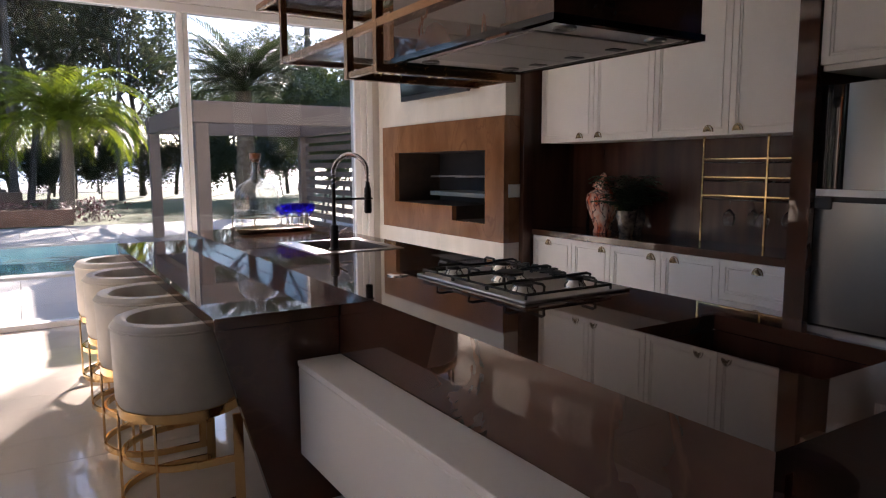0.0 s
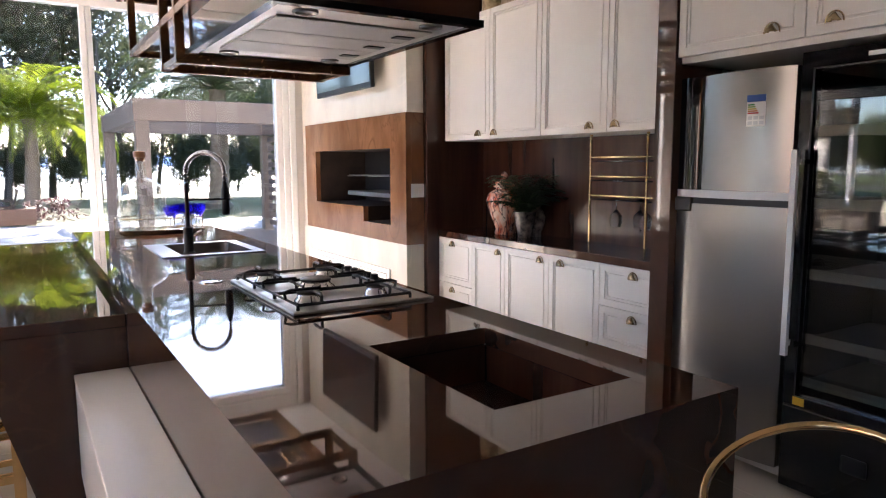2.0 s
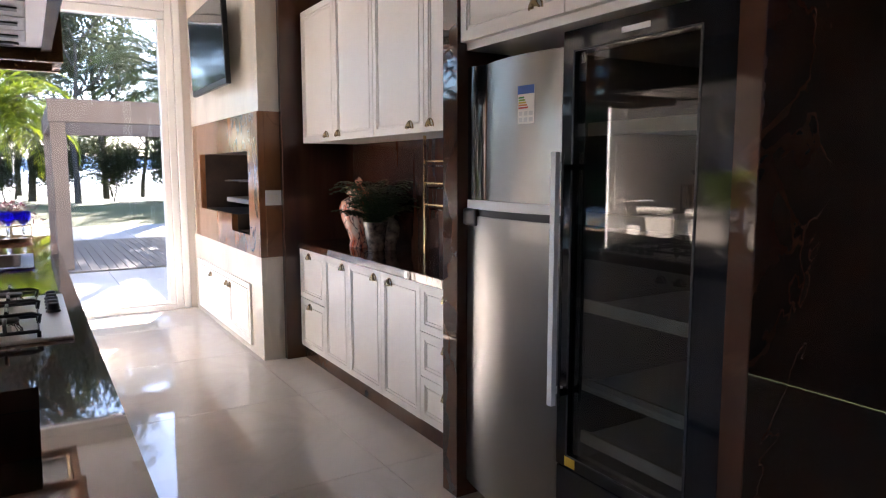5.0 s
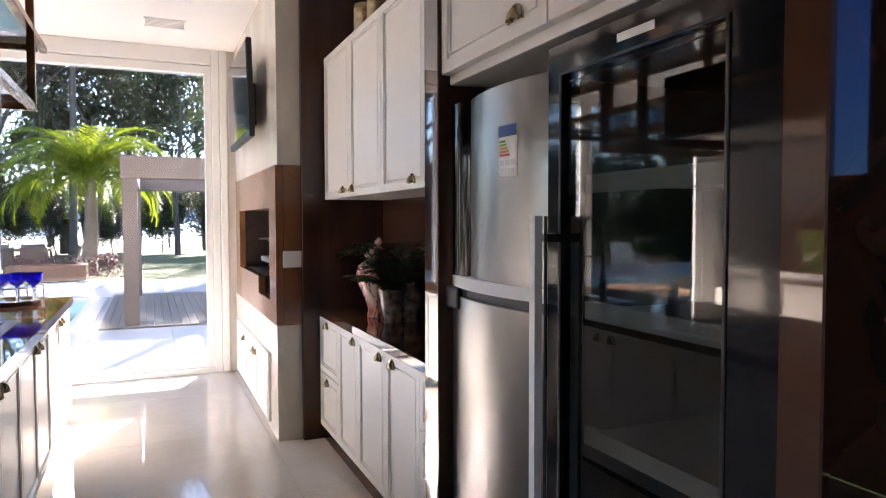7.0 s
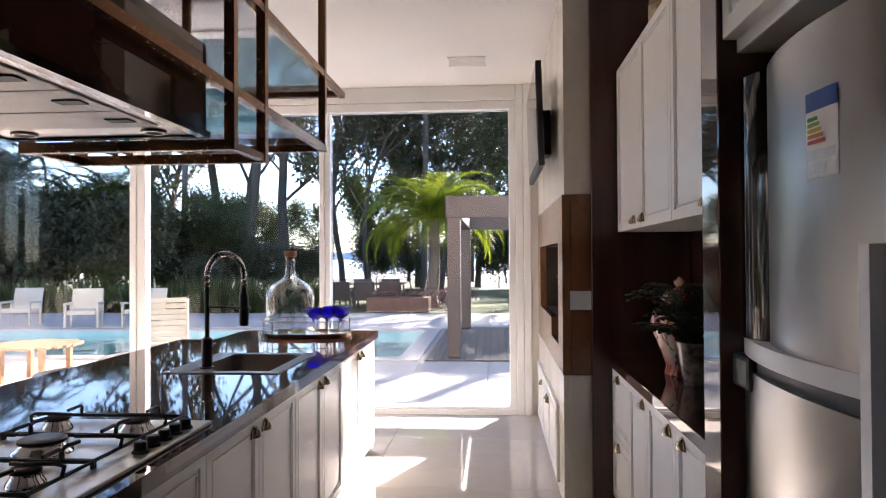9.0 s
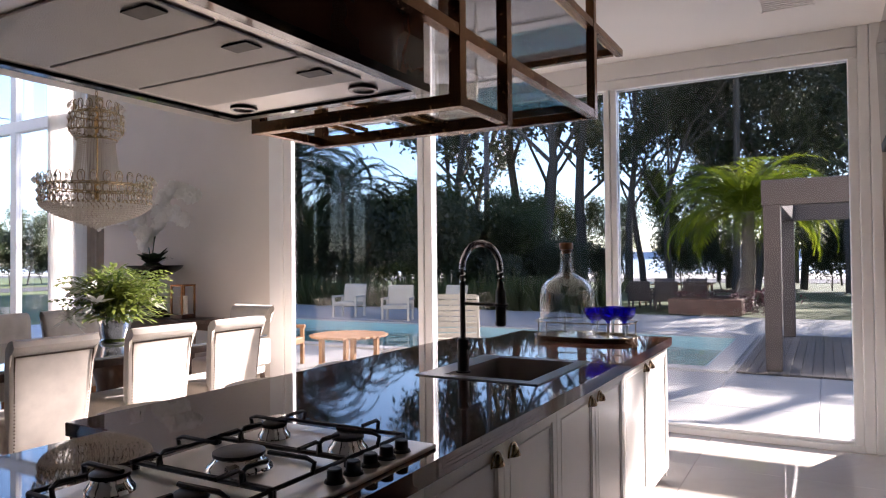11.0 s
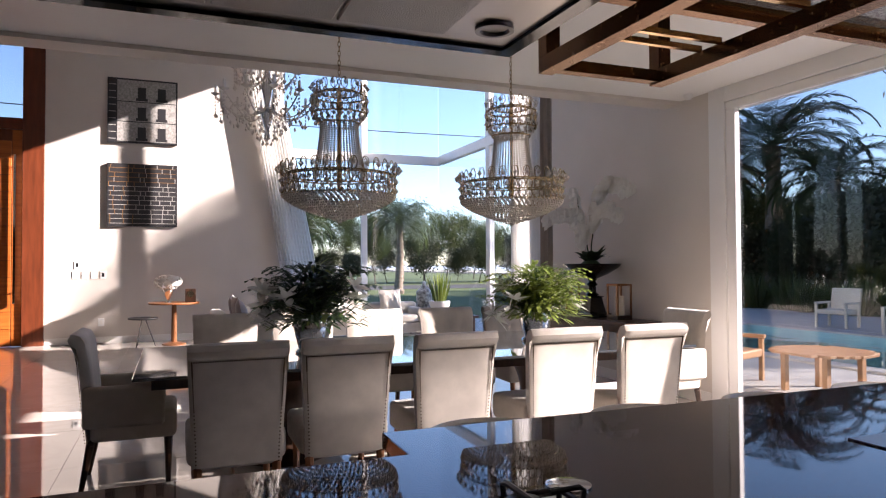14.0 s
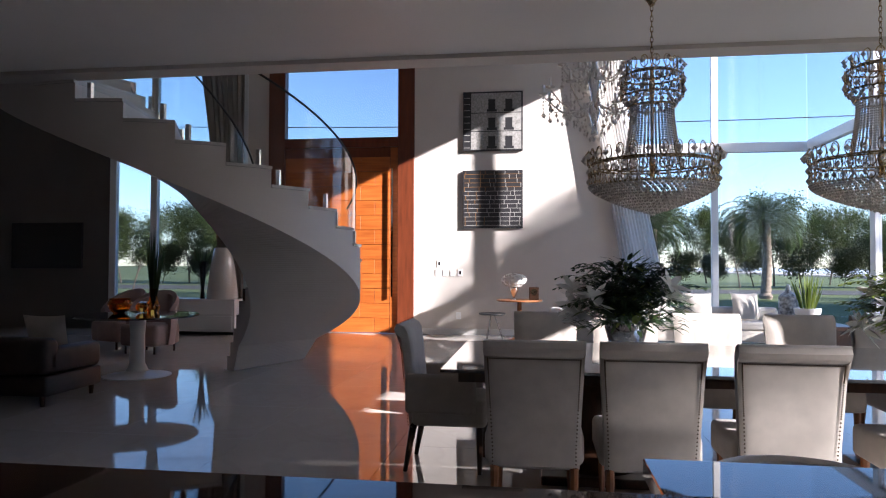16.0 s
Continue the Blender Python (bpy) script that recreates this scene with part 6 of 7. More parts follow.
for k in range(2):
    for j in range(2):
        part("drawer", soft_box(0.252, 0.272, -1.12 + 1.13 * k, -0.02 + 1.13 * k, 0.10 + 0.30 * j, 0.37 + 0.30 * j, r=0.005, n=1), LACQUER, sb)
part("plinth", boxes((-0.2, 0.2, -1.1, 1.1, 0, 0.06)), BLACKMATT, sb)
tvv = thing("flower_vase", "slender dark vase with dried stems", "vase", pose(-10.2, -4.35, 0.70))
part("vase", lathe(bmesh.new(), [(0, 0), (0.05, 0), (0.035, 0.2), (0.07, 0.6), (0.1, 0.75), (0.09, 0.75), (0, 0.3)], 20), URN, tvv, "", True)
bm = grass_tuft(40, 0.45, 0.6, 12)
bmesh.ops.translate(bm, vec=(0, 0, 0.7), verts=bm.verts[:])
part("stem_cluster", bm, LEAFDARK, tvv)["kind"] = "stuff"
wv = thing("floor_vase", "tall white ceramic vase", "vase", pose(-10.25, -3.95, 0.70))
part("vase", lathe(bmesh.new(), [(0, 0), (0.30, 0), (0.31, 0.03), (0.24, 0.6), (0.17, 1.0), (0.15, 1.02), (0, 0.9)], 28), STONE, wv, "", True)
sofa(pose(-3.75, -3.35, 0, 0, 0, 180), 2.0, "dark brown leather sofa in shadow", DARKSOFA, 2)
pillow(pose(-3.85, -2.75, 0.62, 0, 14, 0), SOFAFAB, "pale cushion on the dark sofa")


# ---- outside ----
GRASS = mat("lawn_grass", (0.09, 0.12, 0.03), 0.9, second=(0.05, 0.075, 0.018), scale=0.5, bump=0.6, fine=40)
PAVE = mat("pale_paving", (0.46, 0.44, 0.41), 0.6, vary=0.06, scale=2, bump=0.15, fine=90, random_tone=0.05)
BED = mat("paving_bed", (0.40, 0.37, 0.33), 0.8)
ASPHALT = mat("asphalt", (0.06, 0.06, 0.062), 0.85, bump=0.3, fine=120)
DECK = mat("grey_deck_board", (0.20, 0.165, 0.135), 0.6, vary=0.2, scale=3, stretch=(8, 0.6, 1), random_tone=0.12)
PERG = mat("taupe_painted_timber", (0.13, 0.10, 0.086), 0.5, vary=0.12, scale=3)
TEAK = mat("teak", (0.40, 0.21, 0.10), 0.5, vary=0.18, scale=5, stretch=(1, 6, 6))
BARK = mat("bark", (0.115, 0.09, 0.07), 0.9, second=(0.05, 0.04, 0.032), scale=5, bump=1.0, fine=25, stretch=(1, 1, 0.3))
PALMBARK = mat("palm_bark", (0.26, 0.21, 0.16), 0.9, second=(0.13, 0.10, 0.075), scale=8, bump=1.0, fine=30)
# Sunlight is put into this brighter yellow-green leaf colour.
PALMLEAF = leafy("palm_leaf_sunlit", (0.30, 0.36, 0.028), (0.16, 0.22, 0.015), 0.45, 0.55)
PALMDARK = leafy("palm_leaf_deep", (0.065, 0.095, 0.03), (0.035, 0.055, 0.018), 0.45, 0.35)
CROWN = leafy("tree_leaf", (0.075, 0.088, 0.045), (0.035, 0.045, 0.022), 0.55, 0.4)
BUSH = leafy("bush_leaf", (0.065, 0.09, 0.022), (0.03, 0.045, 0.012), 0.5, 0.3)
PURPLE = leafy("purple_leaf", (0.16, 0.05, 0.06), (0.08, 0.03, 0.04), 0.5, 0.3)
WICKER = mat("cream_wicker", (0.62, 0.57, 0.47), 0.7, vary=0.12, scale=30, bump=0.5, fine=160)
BRICKBED = mat("brown_planter", (0.24, 0.12, 0.075), 0.6, vary=0.2, scale=5)
POOLTILE = mat("pool_tile", (0.30, 0.55, 0.57), 0.3, second=(0.24, 0.47, 0.50), scale=5)
WATER = sheet_glass("pool_water", (0.80, 0.95, 0.95), 1.33)

GZ = -0.06
built("ground", boxes((-900, -9.6, -900, 1500, GZ - 2.0, GZ - 0.06), (1.65, 900, -900, 1500, GZ - 2.0, GZ - 0.06), (-9.6, 1.65, -900, 10.85, GZ - 2.0, GZ - 0.06), (-9.6, 1.65, 14.7, 1500, GZ - 2.0, GZ - 0.06)), GRASS, "wide lawn reaching the horizon", "lawn")
built("sea", boxes((-900, 900, 75, 1490, GZ - 0.05, GZ - 0.03)), mat("sea_water", (0.46, 0.52, 0.56), 0.3, vary=0.1, scale=0.05, bump=0.4, fine=2.0), "bright water beyond the trees", "water")
built("road", boxes((-900, 900, 46, 54, GZ - 0.058, GZ - 0.04)), ASPHALT, "asphalt road beyond the garden", "road")
built("beach", boxes((-900, 900, 54.1, 74.9, GZ - 0.058, GZ - 0.035)), mat("pale_sand", (0.62, 0.57, 0.48), 0.9, vary=0.15, scale=0.4, bump=0.3, fine=6), "pale sand strip before the water", "ground")
built("road_west", boxes((-44, -37, -300, 45.9, GZ - 0.058, GZ - 0.045)), ASPHALT, "asphalt street beside the house", "road")
# paved terrace round the pool
PX0, PX1, PY0, PY1 = -9.6, 1.65, 10.85, 14.7
terrace = built("pavement", boxes((-14, PX0, NY + 0.165, 19.0, GZ - 0.05, GZ - 0.012), (PX1, 10, NY + 0.165, 19.0, GZ - 0.05, GZ - 0.012), (PX0, PX1, NY + 0.165, PY0, GZ - 0.05, GZ - 0.012), (PX0, PX1, PY1, 19.0, GZ - 0.05, GZ - 0.012)), BED, "pale stone paved pool terrace", "pavement")
slab = finish("paver", soft_box(0, 0.994, 0, 0.994, -0.02, 0, r=0.004, n=1), PAVE)
for i in range(24):
    for j in range(12):
        x, y = -14.0 + i * 1.0, NY + 0.17 + j * 1.0
        if not (x + 1 > PX0 - 0.3 and x < PX1 + 0.3 and y + 1 > PY0 - 0.3 and y < PY1 + 0.3):
            o = new("paver", slab)
            o.parent = terrace
            o.location = (x, y, GZ)
pool = thing("swimming_pool", "rectangular turquoise tiled swimming pool", "pool", pose((PX0 + PX1) / 2, (PY0 + PY1) / 2, GZ))
a, b = (PX1 - PX0) / 2, (PY1 - PY0) / 2
part("basin", boxes((-a, a, -b, b, -1.4, -1.3), (-a, a, -b, -b + 0.05, -1.3, -0.01), (-a, a, b - 0.05, b, -1.3, -0.01), (-a, -a + 0.05, -b + 0.05, b - 0.05, -1.3, -0.01), (a - 0.05, a, -b + 0.05, b - 0.05, -1.3, -0.01)), POOLTILE, pool)
for r in ((-a - 0.3, a + 0.3, -b - 0.3, -b, -0.03, 0.025), (-a - 0.3, a + 0.3, b, b + 0.3, -0.03, 0.025), (-a - 0.3, -a, -b, b, -0.03, 0.025), (a, a + 0.3, -b, b, -0.03, 0.025)):
    part("coping", soft_box(*r, r=0.008, n=1), PAVE, pool)
def rip(u, v):
    x, y = -a + 0.05 + (2 * a - 0.1) * u, -b + 0.05 + (2 * b - 0.1) * v
    return (x, y, -0.12 + 0.012 * noise.noise((x * 1.6, y * 1.6, 0.0)) + 0.005 * noise.noise((x * 5, y * 5, 3.0)))
o = part("water", grid(120, 50, rip), WATER, pool, "rippled clear water", True)
o.visible_shadow = False

# deck and pergola
deck = built("deck", boxes((2.05, 6.95, 10.55, 15.35, GZ - 0.04, GZ + 0.005)), BLACKMATT, "grey timber deck under the pergola", "deck")
brd = finish("board", soft_box(0, 0.115, 0, 4.8, 0, 0.02, r=0.003, n=1), DECK)
for k in range(40):
    o = new("board", brd)
    o.parent = deck
    o.location = (2.05 + k * 0.1225, 10.55, GZ + 0.006)
pg = thing("pergola", "taupe painted timber pergola with square posts", "pergola", pose(4.08, 12.97, GZ + 0.026))
for x, y in ((-1.6, -2.12), (1.6, -2.12), (-1.6, 2.12), (1.6, 2.12)):
    part("post", soft_box(x - 0.1, x + 0.1, y - 0.1, y + 0.1, 0, 2.12, r=0.01, n=1), PERG, pg)
for y in (-2.12, 2.12):
    part("beam", soft_box(-1.72, 1.72, y - 0.1, y + 0.1, 2.12, 2.45, r=0.01, n=1), PERG, pg)
for x in (-1.6, 1.6):
    part("beam", soft_box(x - 0.098, x + 0.098, -2.02, 2.02, 2.122, 2.448, r=0.01, n=1), PERG, pg)
for k in range(11):
    part("slat", boxes((1.62, 1.66, -2.02, 2.02, 0.12 + k * 0.185, 0.23 + k * 0.185)), PERG, pg)

# palms
def palm(name, m, label, height, reach, fronds, leaf, seed, fallen=0.15, stout=1.0, bark=PALMBARK, sweep=1.5):
    r_ = random.Random(seed)
    p = thing(name, label, "palm tree", m, "palms")
    n = int(height / 0.16)
    pts, rs = [], []
    for i in range(n + 1):
        t = i / n
        pts.append((0.12 * math.sin(2.2 * t), 0.06 * math.sin(3 * t), height * t))
        rs.append(stout * (0.27 - 0.10 * t) * (1.10 if i % 2 else 0.96) * (1.25 if t < 0.05 else 1) * (1 + 0.25 * max(0, t - 0.85) / 0.15))
    part("trunk", tube(bmesh.new(), pts, rs, 14), bark, p, "scarred palm trunk", True)
    b_ = bmesh.new()
    top = Vector(pts[-1])
    for k in range(fronds):
        a = 2 * math.pi * (k * 0.382 + 0.03 * r_.random())
        lift = 1.25 - sweep * (k / fronds) + r_.uniform(-0.1, 0.1)
        L_ = reach * r_.uniform(0.85, 1.1)
        d = Vector((math.cos(a), math.sin(a), 0))
        line = []
        ang, q = lift, top.copy()
        for i in range(14):
            line.append(q.copy())
            q = q + (d * math.cos(ang) + Vector((0, 0, math.sin(ang)))) * (L_ / 13)
            ang -= (0.10 + fallen * 0.35) * (0.5 + i / 10)
        tube(b_, line, [0.022 - 0.0014 * i for i in range(14)], 4)
        for i in range(2, 13):
            w = (line[i + 1] - line[i - 1]).normalized()
            s = w.cross(Vector((0, 0, 1)))
            s = s.normalized() if s.length > 1e-3 else Vector((-d.y, d.x, 0))
            ln = L_ * 0.24 * math.sin(math.pi * min(0.25 + i / 15, 1.0)) + 0.1
            for half in (0, 0.33, 0.66):
                c_ = line[i].lerp(line[i + 1], half)
                for sg in (1, -1):
                    blade(b_, c_, s * sg + w * 0.75 + Vector((0, 0, 0.22 + r_.uniform(-0.15, 0.15))), (0, 0, 1), ln * r_.uniform(0.85, 1.1), 0.040 if leaf is PALMLEAF else 0.058, 0.30, 2)
    part("crown", b_, leaf, p, "feathered arching fronds")
    return p


palm("palm_tree", pose(1.12, 21.4, GZ), "feather palm by the planter, leaf colour painted sunlit yellow-green", 2.75, 2.75, 70, PALMLEAF, 1, 0.16, 0.8, PALMBARK, 1.2)
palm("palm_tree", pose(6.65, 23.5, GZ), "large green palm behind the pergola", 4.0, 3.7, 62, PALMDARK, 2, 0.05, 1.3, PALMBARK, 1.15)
# Added palm: its crown, above view, keeps sun off the nearer dining chairs.
palm("palm_tree", pose(10.7, 28.0, GZ), "added tall slender palm whose unseen crown shades the dining chairs", 12.3, 2.6, 54, PALMDARK, 6, 0.2, 0.6, BARK)
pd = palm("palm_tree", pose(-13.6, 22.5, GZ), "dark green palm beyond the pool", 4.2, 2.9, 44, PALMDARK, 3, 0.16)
# Added sun blocker: this high crown shades the west wall and sofas.
palm("palm_tree", pose(-0.1, 31.0, GZ), "added tall palm whose unseen crown shades the living room wall", 14.0, 2.6, 72, PALMDARK, 8, 0.2, 0.55, BARK)
for x, y, z, s in ((-16.6, 23.0, 40, 1.4), (-19.4, 22.0, 100, 1.2), (-21.5, 24.0, 200, 1.35), (-11.0, 24.5, 300, 0.9), (-8.2, 24.0, 330, 0.62), (-30.0, 12.5, 10, 0.85), (-33.0, 8.0, 80, 0.8)):
    copy_thing(pd, pose(x, y, GZ, 0, 0, z) @ Matrix.Scale(s, 4))


# trees
def tree(name, m, label, height, spread, leaves, seed, leaf_mat, bare=0.35, clump=0.55, leaf=0.16):
    r_ = random.Random(seed)
    t = thing(name, label, "tree", m, "garden trees")
    b_ = bmesh.new()
    ends = []
    def limb(p, d, l, r, depth):
        pts, rs, q, dd = [], [], p.copy(), d.copy()
        n = 6 if depth == 0 else 4
        for i in range(n + 1):
            pts.append(q.copy()); rs.append(r * (1 - 0.55 * i / n))
            dd = (dd + Vector((r_.uniform(-0.16, 0.16), r_.uniform(-0.16, 0.16), 0.05 + 0.04 * depth))).normalized()
            q = q + dd * l / n
            if depth < 3 and i > (n * bare if depth == 0 else 0):
                for _ in range(2 if depth < 2 else 1):
                    a = r_.uniform(0, 2 * math.pi)
                    nd = (dd * 0.5 + Vector((math.cos(a), math.sin(a), r_.uniform(0.1, 0.8)))).normalized()
                    limb(q, nd, l * r_.uniform(0.32, 0.5) * (spread if depth == 0 else 1), rs[-1] * 0.5, depth + 1)
        tube(b_, pts, rs, 7 if depth < 2 else 4)
        if depth >= 1:
            ends.extend(pts[2:])
    limb(Vector((0, 0, 0)), Vector((r_.uniform(-0.08, 0.08), r_.uniform(-0.08, 0.08), 1)).normalized(), height, height * 0.021, 0)
    part("trunk", b_, BARK, t, "dark branching trunk", True)
    vs, fs = [], []
    for k in range(leaves):
        c_ = r_.choice(ends)
        p = c_ + Vector((r_.gauss(0, clump), r_.gauss(0, clump), r_.gauss(0, clump * 0.7)))
        u = Vector((r_.gauss(0, 1), r_.gauss(0, 1), r_.gauss(0, 1))).normalized()
        v = u.orthogonal().normalized()
        s = leaf * r_.uniform(0.6, 1.3)
        i = len(vs)
        vs += [tuple(p - u * s), tuple(p + v * s * 0.45), tuple(p + u * s), tuple(p - v * s * 0.45)]
        fs.append((i, i + 1, i + 2, i + 3))
    me = bpy.data.meshes.new("crown")
    me.from_pydata(vs, [], fs)
    me.materials.append(leaf_mat)
    o_ = new("crown", me)
    o_.parent = t
    tagged(o_, "loose crown of small dark leaves", "", "", "stuff")
    return t


ta = tree("tree", pose(-6.5, 31.0, GZ), "tall dark-leaved tree with bare trunk", 12.5, 0.95, 5200, 21, CROWN, 0.22, 0.42, 0.21)
tb2 = tree("tree", pose(-10.5, 34.0, GZ), "tall dark-leaved tree with forked limbs", 13.0, 1.0, 5200, 22, CROWN, 0.18, 0.42, 0.21)
rt = random.Random(31)
for k in range(24):
    x = -37 + k * 1.7 + rt.uniform(-0.8, 0.8)
    y = 28 + (k % 3) * 4.0 + rt.uniform(-1.5, 1.5)
    bearing = math.degrees(math.atan2(2.9 - x, y - 1.6))
    s = rt.uniform(0.62, 0.85) if -15 < x < -4 else rt.uniform(0.50, 0.62)
    y += 9 if x > -4 else 0
    if bearing > 31:
        continue
    copy_thing(ta if k % 2 else tb2, pose(x, y, GZ, 0, 0, rt.uniform(0, 360)) @ Matrix.Scale(s, 4))
for x, y, s, a in ((-4.6, 34.5, 0.62, 10), (-2.7, 31.5, 0.56, 75), (-1.0, 36.5, 0.66, 140), (0.45, 33.5, 0.60, 210), (2.2, 36.0, 0.64, 290), (3.9, 33.0, 0.55, 340), (5.4, 37.5, 0.62, 120)):
    copy_thing(tb2 if a % 20 else ta, pose(x, y, GZ, 0, 0, a) @ Matrix.Scale(s, 4))
for x, y, s, a in ((9.0, 33.0, 0.34, 20), (12.5, 36.0, 0.40, 95), (7.2, 38.5, 0.42, 170), (15.5, 40.0, 0.42, 250), (18.5, 37.0, 0.38, 310), (10.8, 41.0, 0.44, 45)):
    copy_thing(tb2 if a % 20 else ta, pose(x, y, GZ, 0, 0, a) @ Matrix.Scale(s, 4))
tc = tree("small_tree", pose(-50, -36, GZ), "rounded garden tree with mid-green leaves", 5.0, 1.2, 9000, 23, BUSH, 0.2, 0.5, 0.13)
for k in range(12):
    copy_thing(tc, pose(-52 - (k % 3) * 4, -24 + k * 5.0 + rt.uniform(-1, 1), GZ, 0, 0, 40 * k) @ Matrix.Scale(rt.uniform(0.62, 0.95), 4))
for k in range(17):
    copy_thing(tc, pose(-30 + k * 1.45 + rt.uniform(-0.5, 0.5), 24.5 + 3.0 * (k % 2) + rt.uniform(-0.8, 0.8), GZ, 0, 0, 47 * k) @ Matrix.Scale(rt.uniform(0.34, 0.5), 4))
for k in range(14):
    copy_thing(tc, pose(-46.5 - (k % 2) * 2, -30 + k * 4.6, GZ, 0, 0, 33 * k) @ Matrix.Scale(rt.uniform(0.5, 0.75), 4))
for k in range(24):
    copy_thing(tc, pose(-34 + k * 2.7 + rt.uniform(-0.7, 0.7), 40 + rt.uniform(-1.5, 1.5), GZ, 0, 0, 61 * k) @ Matrix.Scale(rt.uniform(0.5, 0.7), 4))
sh = tree("shrub", pose(-12.0, 21.8, GZ), "dense dark shrub leafed down to the ground", 1.9, 1.5, 7000, 24, CROWN, 0.0, 0.42, 0.11)
for k in range(30):
    copy_thing(sh, pose(-31 + k * 0.92 + rt.uniform(-0.3, 0.3), 22.0 + 2.2 * (k % 3) + rt.uniform(-0.5, 0.5), GZ, 0, 0, 53 * k) @ Matrix.Scale(rt.uniform(0.35, 0.95), 4))
for k in range(26):
    copy_thing(sh, pose(-49 + rt.uniform(-1.2, 1.2), -28 + k * 2.7, GZ, 0, 0, 71 * k) @ Matrix.Scale(rt.uniform(0.6, 1.1), 4))
for k in range(8):
    copy_thing(sh, pose(-3.0 + k * 2.1, 34.0 + rt.uniform(-1.5, 1.5), GZ, 0, 0, 53 * k) @ Matrix.Scale(rt.uniform(0.6, 0.9), 4))
for x, y, s in ((7.4, 18.4, 0.42), (8.6, 19.6, 0.5), (7.9, 21.4, 0.46), (9.9, 21.6, 0.55), (6.9, 16.9, 0.3)):
    copy_thing(tc, pose(x, y, GZ, 0, 0, 50 * x) @ Matrix.Scale(s, 4))
for k in range(3):
    copy_thing(tc, pose(-29.0 + k * 1.5, -9.0 - k * 3.5, GZ, 0, 0, 70 * k) @ Matrix.Scale(0.42, 4))

# planting behind the pool: one tuft repeated
tuft = finish("strap_plant", grass_tuft(46, 1.0, 0.6, 41, 0.06), BUSH)
for k in range(60):
    o = new("strap_plant", tuft)
    o.matrix_basis = pose(-17 + k * 0.245, 19.6 + rt.uniform(-0.5, 0.9), GZ - 0.05, 0, 0, rt.uniform(0, 360)) @ Matrix.Scale(rt.uniform(0.8, 1.3), 4)
    tagged(o, "clump of green strap leaves behind the pool", "plant", "strap plants")
bx = thing("planter_box", "long brown planter box with low purple plants", "planter", pose(0.35, 20.2, GZ))
part("box", soft_box(-0.95, 0.85, -0.4, 0.4, 0, 0.40, r=0.01), BRICKBED, bx)
bm = bmesh.new()
for k in range(900):
    u_ = rt.random()
    p = Vector((rt.uniform(-0.85, 0.8), rt.uniform(-0.35, 0.35), 0.38 + rt.uniform(0, 0.2))) if u_ < 0.3 else Vector((1.35 + rt.gauss(0, 0.28), rt.gauss(0, 0.25), rt.uniform(0.03, 0.62)))
    blade(bm, p, (rt.gauss(0, 1), rt.gauss(0, 1), rt.uniform(0, 1)), (0, 0, 1), 0.16, 0.05, 0.3, 2)
part("planting", bm, PURPLE, bx, "purple green low plants")["kind"] = "stuff"

# garden furniture
def arm_chair(m, label, material, group):
    c = thing("garden_armchair", label, "garden chair", m, group)
    part("seat", soft_box(-0.3, 0.3, -0.3, 0.3, 0.30, 0.40, r=0.02), material, c)
    bk = soft_box(-0.34, -0.28, -0.33, 0.33, 0.0, 0.62, r=0.02)
    part("backrest", bk, material, c).matrix_basis = pose(0.02, 0, 0.34, 0, -14, 0)
    for y in (-0.33, 0.33):
        part("armrest", soft_box(-0.3, 0.32, y - 0.035, y + 0.035, 0.52, 0.57, r=0.01), material, c)
        for x in (-0.26, 0.27):
            part("leg", boxes((x - 0.025, x + 0.025, y - 0.025, y + 0.025, 0, 0.52)), material, c)
    return c


# Added chairs stand in for dining chairs mirrored in the window glass.
g0 = arm_chair(pose(-6.3, 15.4, GZ, 0, 0, -70), "cream wicker armchair added at the pool edge for a mirrored dining chair", WICKER, "wicker chairs")
for x, y, r in ((-5.0, 15.6, -100), (-8.2, 15.9, -80)):
    copy_thing(g0, pose(x, y, GZ, 0, 0, r))
arm_chair(pose(-3.75, 8.35, GZ, 0, 0, 20), "low teak garden armchair", TEAK, "teak chairs")
tk = thing("teak_table", "round slatted teak coffee table by the pool", "table", pose(-2.75, 8.75, GZ))
for k in range(9):
    y = -0.44 + k * 0.11
    x = math.sqrt(max(0.25 - y * y, 0.01)) 
    part("slat", soft_box(-x - 0.03, x + 0.03, y - 0.05, y + 0.05, 0.44, 0.47, r=0.004, n=1), TEAK, tk)
for x in (-0.27, 0.27):
    for y in (-0.27, 0.27):
        part("leg", boxes((x - 0.03, x + 0.03, y - 0.03, y + 0.03, 0, 0.44)), TEAK, tk)
dc = thing("deck_chair", "white slatted reclining deck chair", "garden chair", pose(-1.35, 9.3, GZ, 0, 0, 115))
for k in range(9):
    t = k / 8
    part("slat", boxes((-0.05 - 0.4 * t, -0.03 - 0.4 * t, -0.3, 0.3, 0.36 + 0.62 * t, 0.42 + 0.62 * t)), WICKER, dc)
for k in range(6):
    part("slat", boxes((0.0 + 0.1 * k, 0.08 + 0.1 * k, -0.3, 0.3, 0.34, 0.36)), WICKER, dc)
for y in (-0.31, 0.31):
    part("side_rail", tube(bmesh.new(), [(-0.46, y, 1.02), (0.0, y, 0.33), (0.62, y, 0.33)], 0.02, 6), WICKER, dc)
    for x in (0.0, 0.55):
        part("leg", boxes((x - 0.02, x + 0.02, y - 0.02, y + 0.02, 0, 0.33)), WICKER, dc)
dt = thing("garden_table", "dark outdoor dining table under the trees", "table", pose(-1.0, 23.0, GZ - 0.05))
part("tabletop", soft_box(-1.1, 1.1, -0.5, 0.5, 0.72, 0.76, r=0.006), BRONZE, dt)
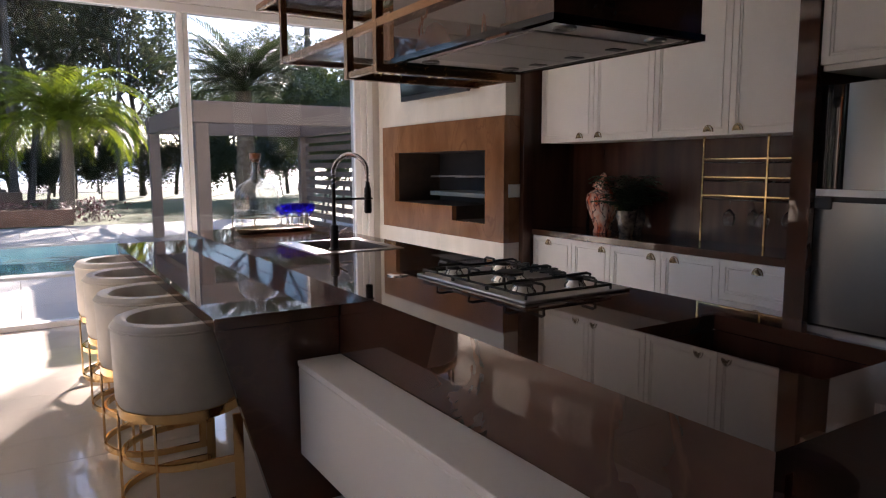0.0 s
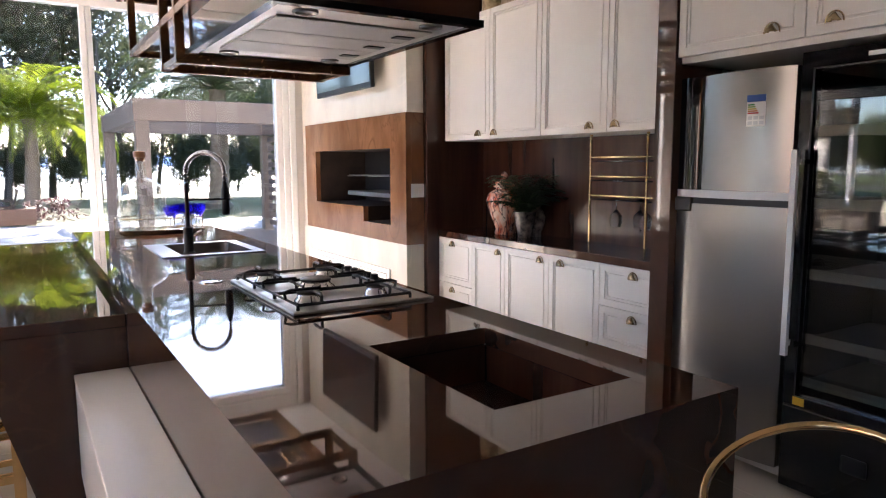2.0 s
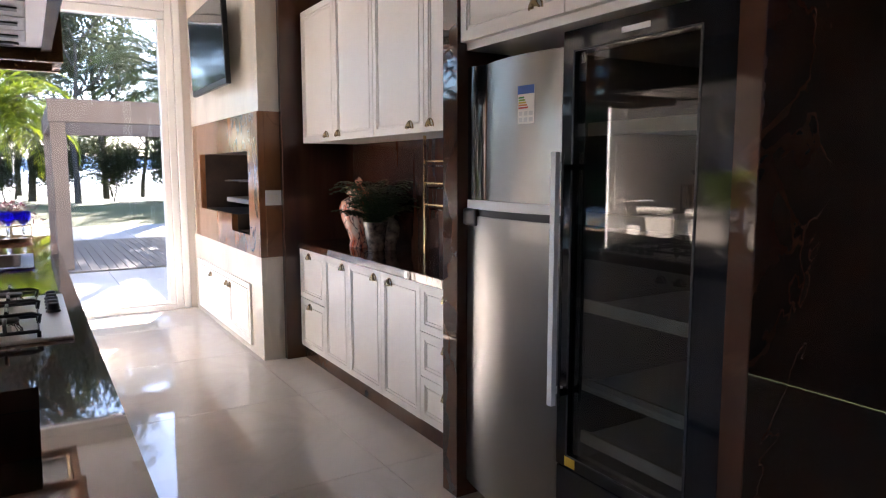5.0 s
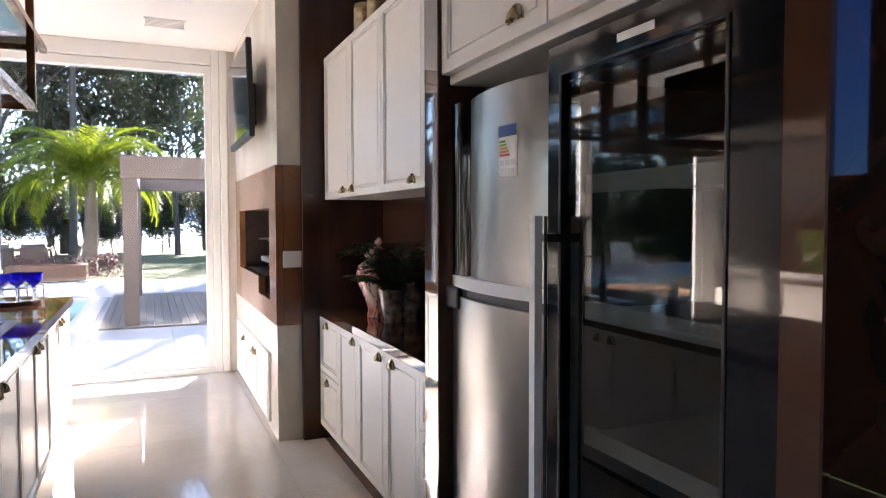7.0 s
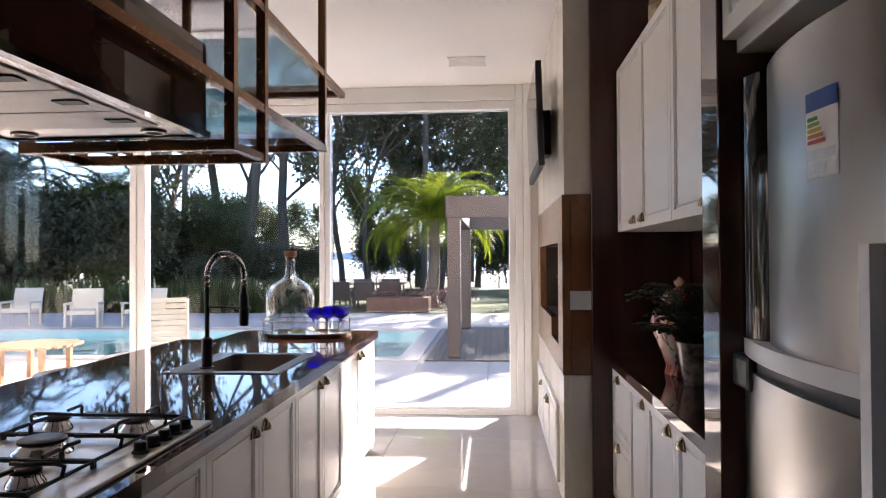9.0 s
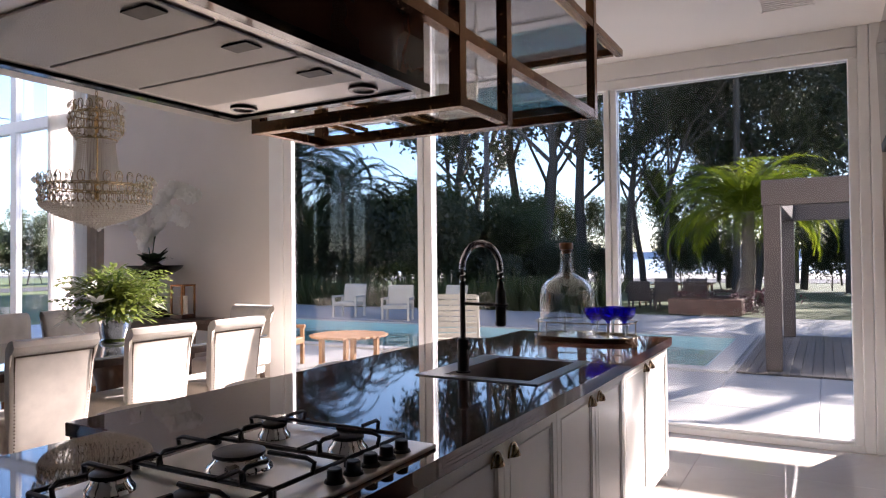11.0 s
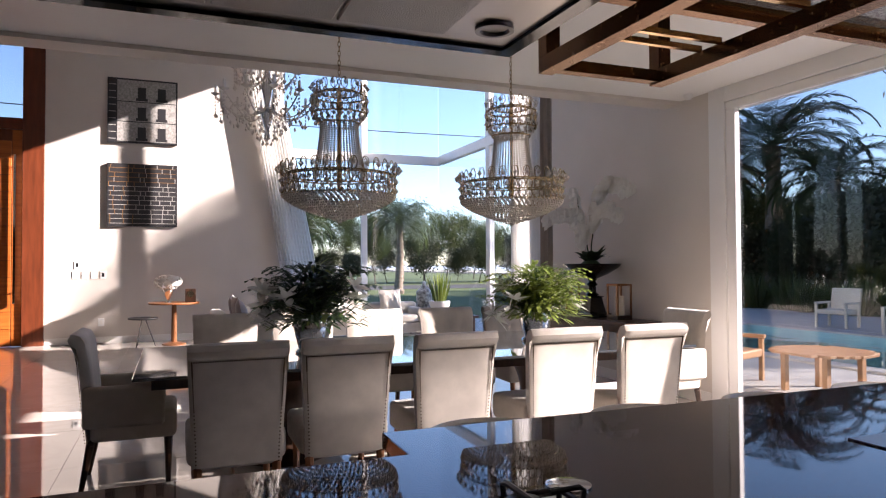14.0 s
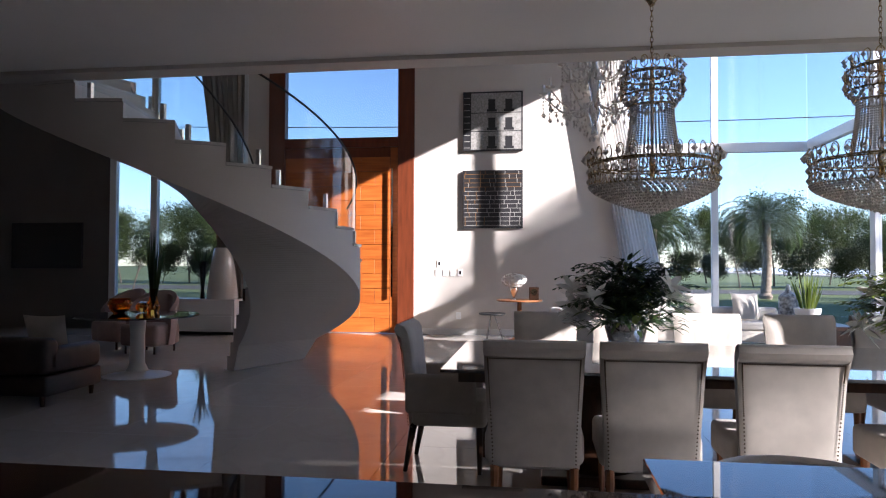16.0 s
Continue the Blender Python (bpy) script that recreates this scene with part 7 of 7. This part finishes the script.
for x in (-1.0, 1.0):
    for y in (-0.42, 0.42):
        part("leg", boxes((x - 0.03, x + 0.03, y - 0.03, y + 0.03, 0, 0.72)), BRONZE, dt)
g1 = arm_chair(pose(-1.8, 22.0, GZ - 0.05, 0, 0, 90), "taupe garden dining chair with sling back", PERG, "garden dining chairs")
for x, y, r in ((-1.0, 22.0, 90), (-0.2, 22.0, 90), (-1.6, 24.0, -90), (-0.6, 24.0, -90), (0.4, 23.0, 180)):
    copy_thing(g1, pose(x, y, GZ - 0.05, 0, 0, r))
# street pole with its cable, seen over the glass corner
pl = thing("utility_pole", "grey concrete utility pole with a cable", "pole", pose(-9.6, 27.5, GZ))
part("pole", tube(bmesh.new(), [(0, 0, 0), (0, 0, 8.0)], [0.16, 0.10], 10), PERG, pl)
cb = thing("street_cable", "thin dark cable sagging above the street", "cable", pose(-30, 0, 0))
part("cable", tube(bmesh.new(), [(0.0, -30 + k * 6.0, 9.0 - 0.9 * math.sin(math.pi * k / 12)) for k in range(13)], 0.025, 5), BLACKMATT, cb)
part("mast", tube(bmesh.new(), [(0, -30, GZ), (0, -30, 9.1)], [0.16, 0.1], 8), PERG, cb)
part("mast", tube(bmesh.new(), [(0, 42, GZ), (0, 42, 9.1)], [0.16, 0.1], 8), PERG, cb)

def ridge(u, v):
    x = -1400 + 2800 * u
    return (x, 1480 - 40 * (1 - v), GZ + v * (24 + 14 * noise.noise((x * 0.004, 0.0, 5.0)) + 6 * noise.noise((x * 0.02, 0.0, 2.0))))
# Distance haze is mixed into the hills' pale blue colour.
built("backdrop", grid(120, 2, ridge), mat("hazed_hills", (0.50, 0.56, 0.62), 0.9, scale=0.02), "low hills across the water, painted pale blue with haze", "hills", True)


# ---- floor tiles ----
S = 1.2
for i in range(math.ceil((EX - WX) / S)):
    for j in range(math.ceil((NY - SY) / S)):
        x0, y1 = WX + 0.002 + i * S, NY - 0.03 - j * S
        x1, y0 = min(x0 + S - 0.003, EX), max(y1 - S + 0.003, SY)
        o = new("tile", finish("tile", boxes((x0 - x1, 0, y0 - y1, 0, -0.006, 0)), TILE))
        o.parent = floor
        o.location = (x1, y1, 0)
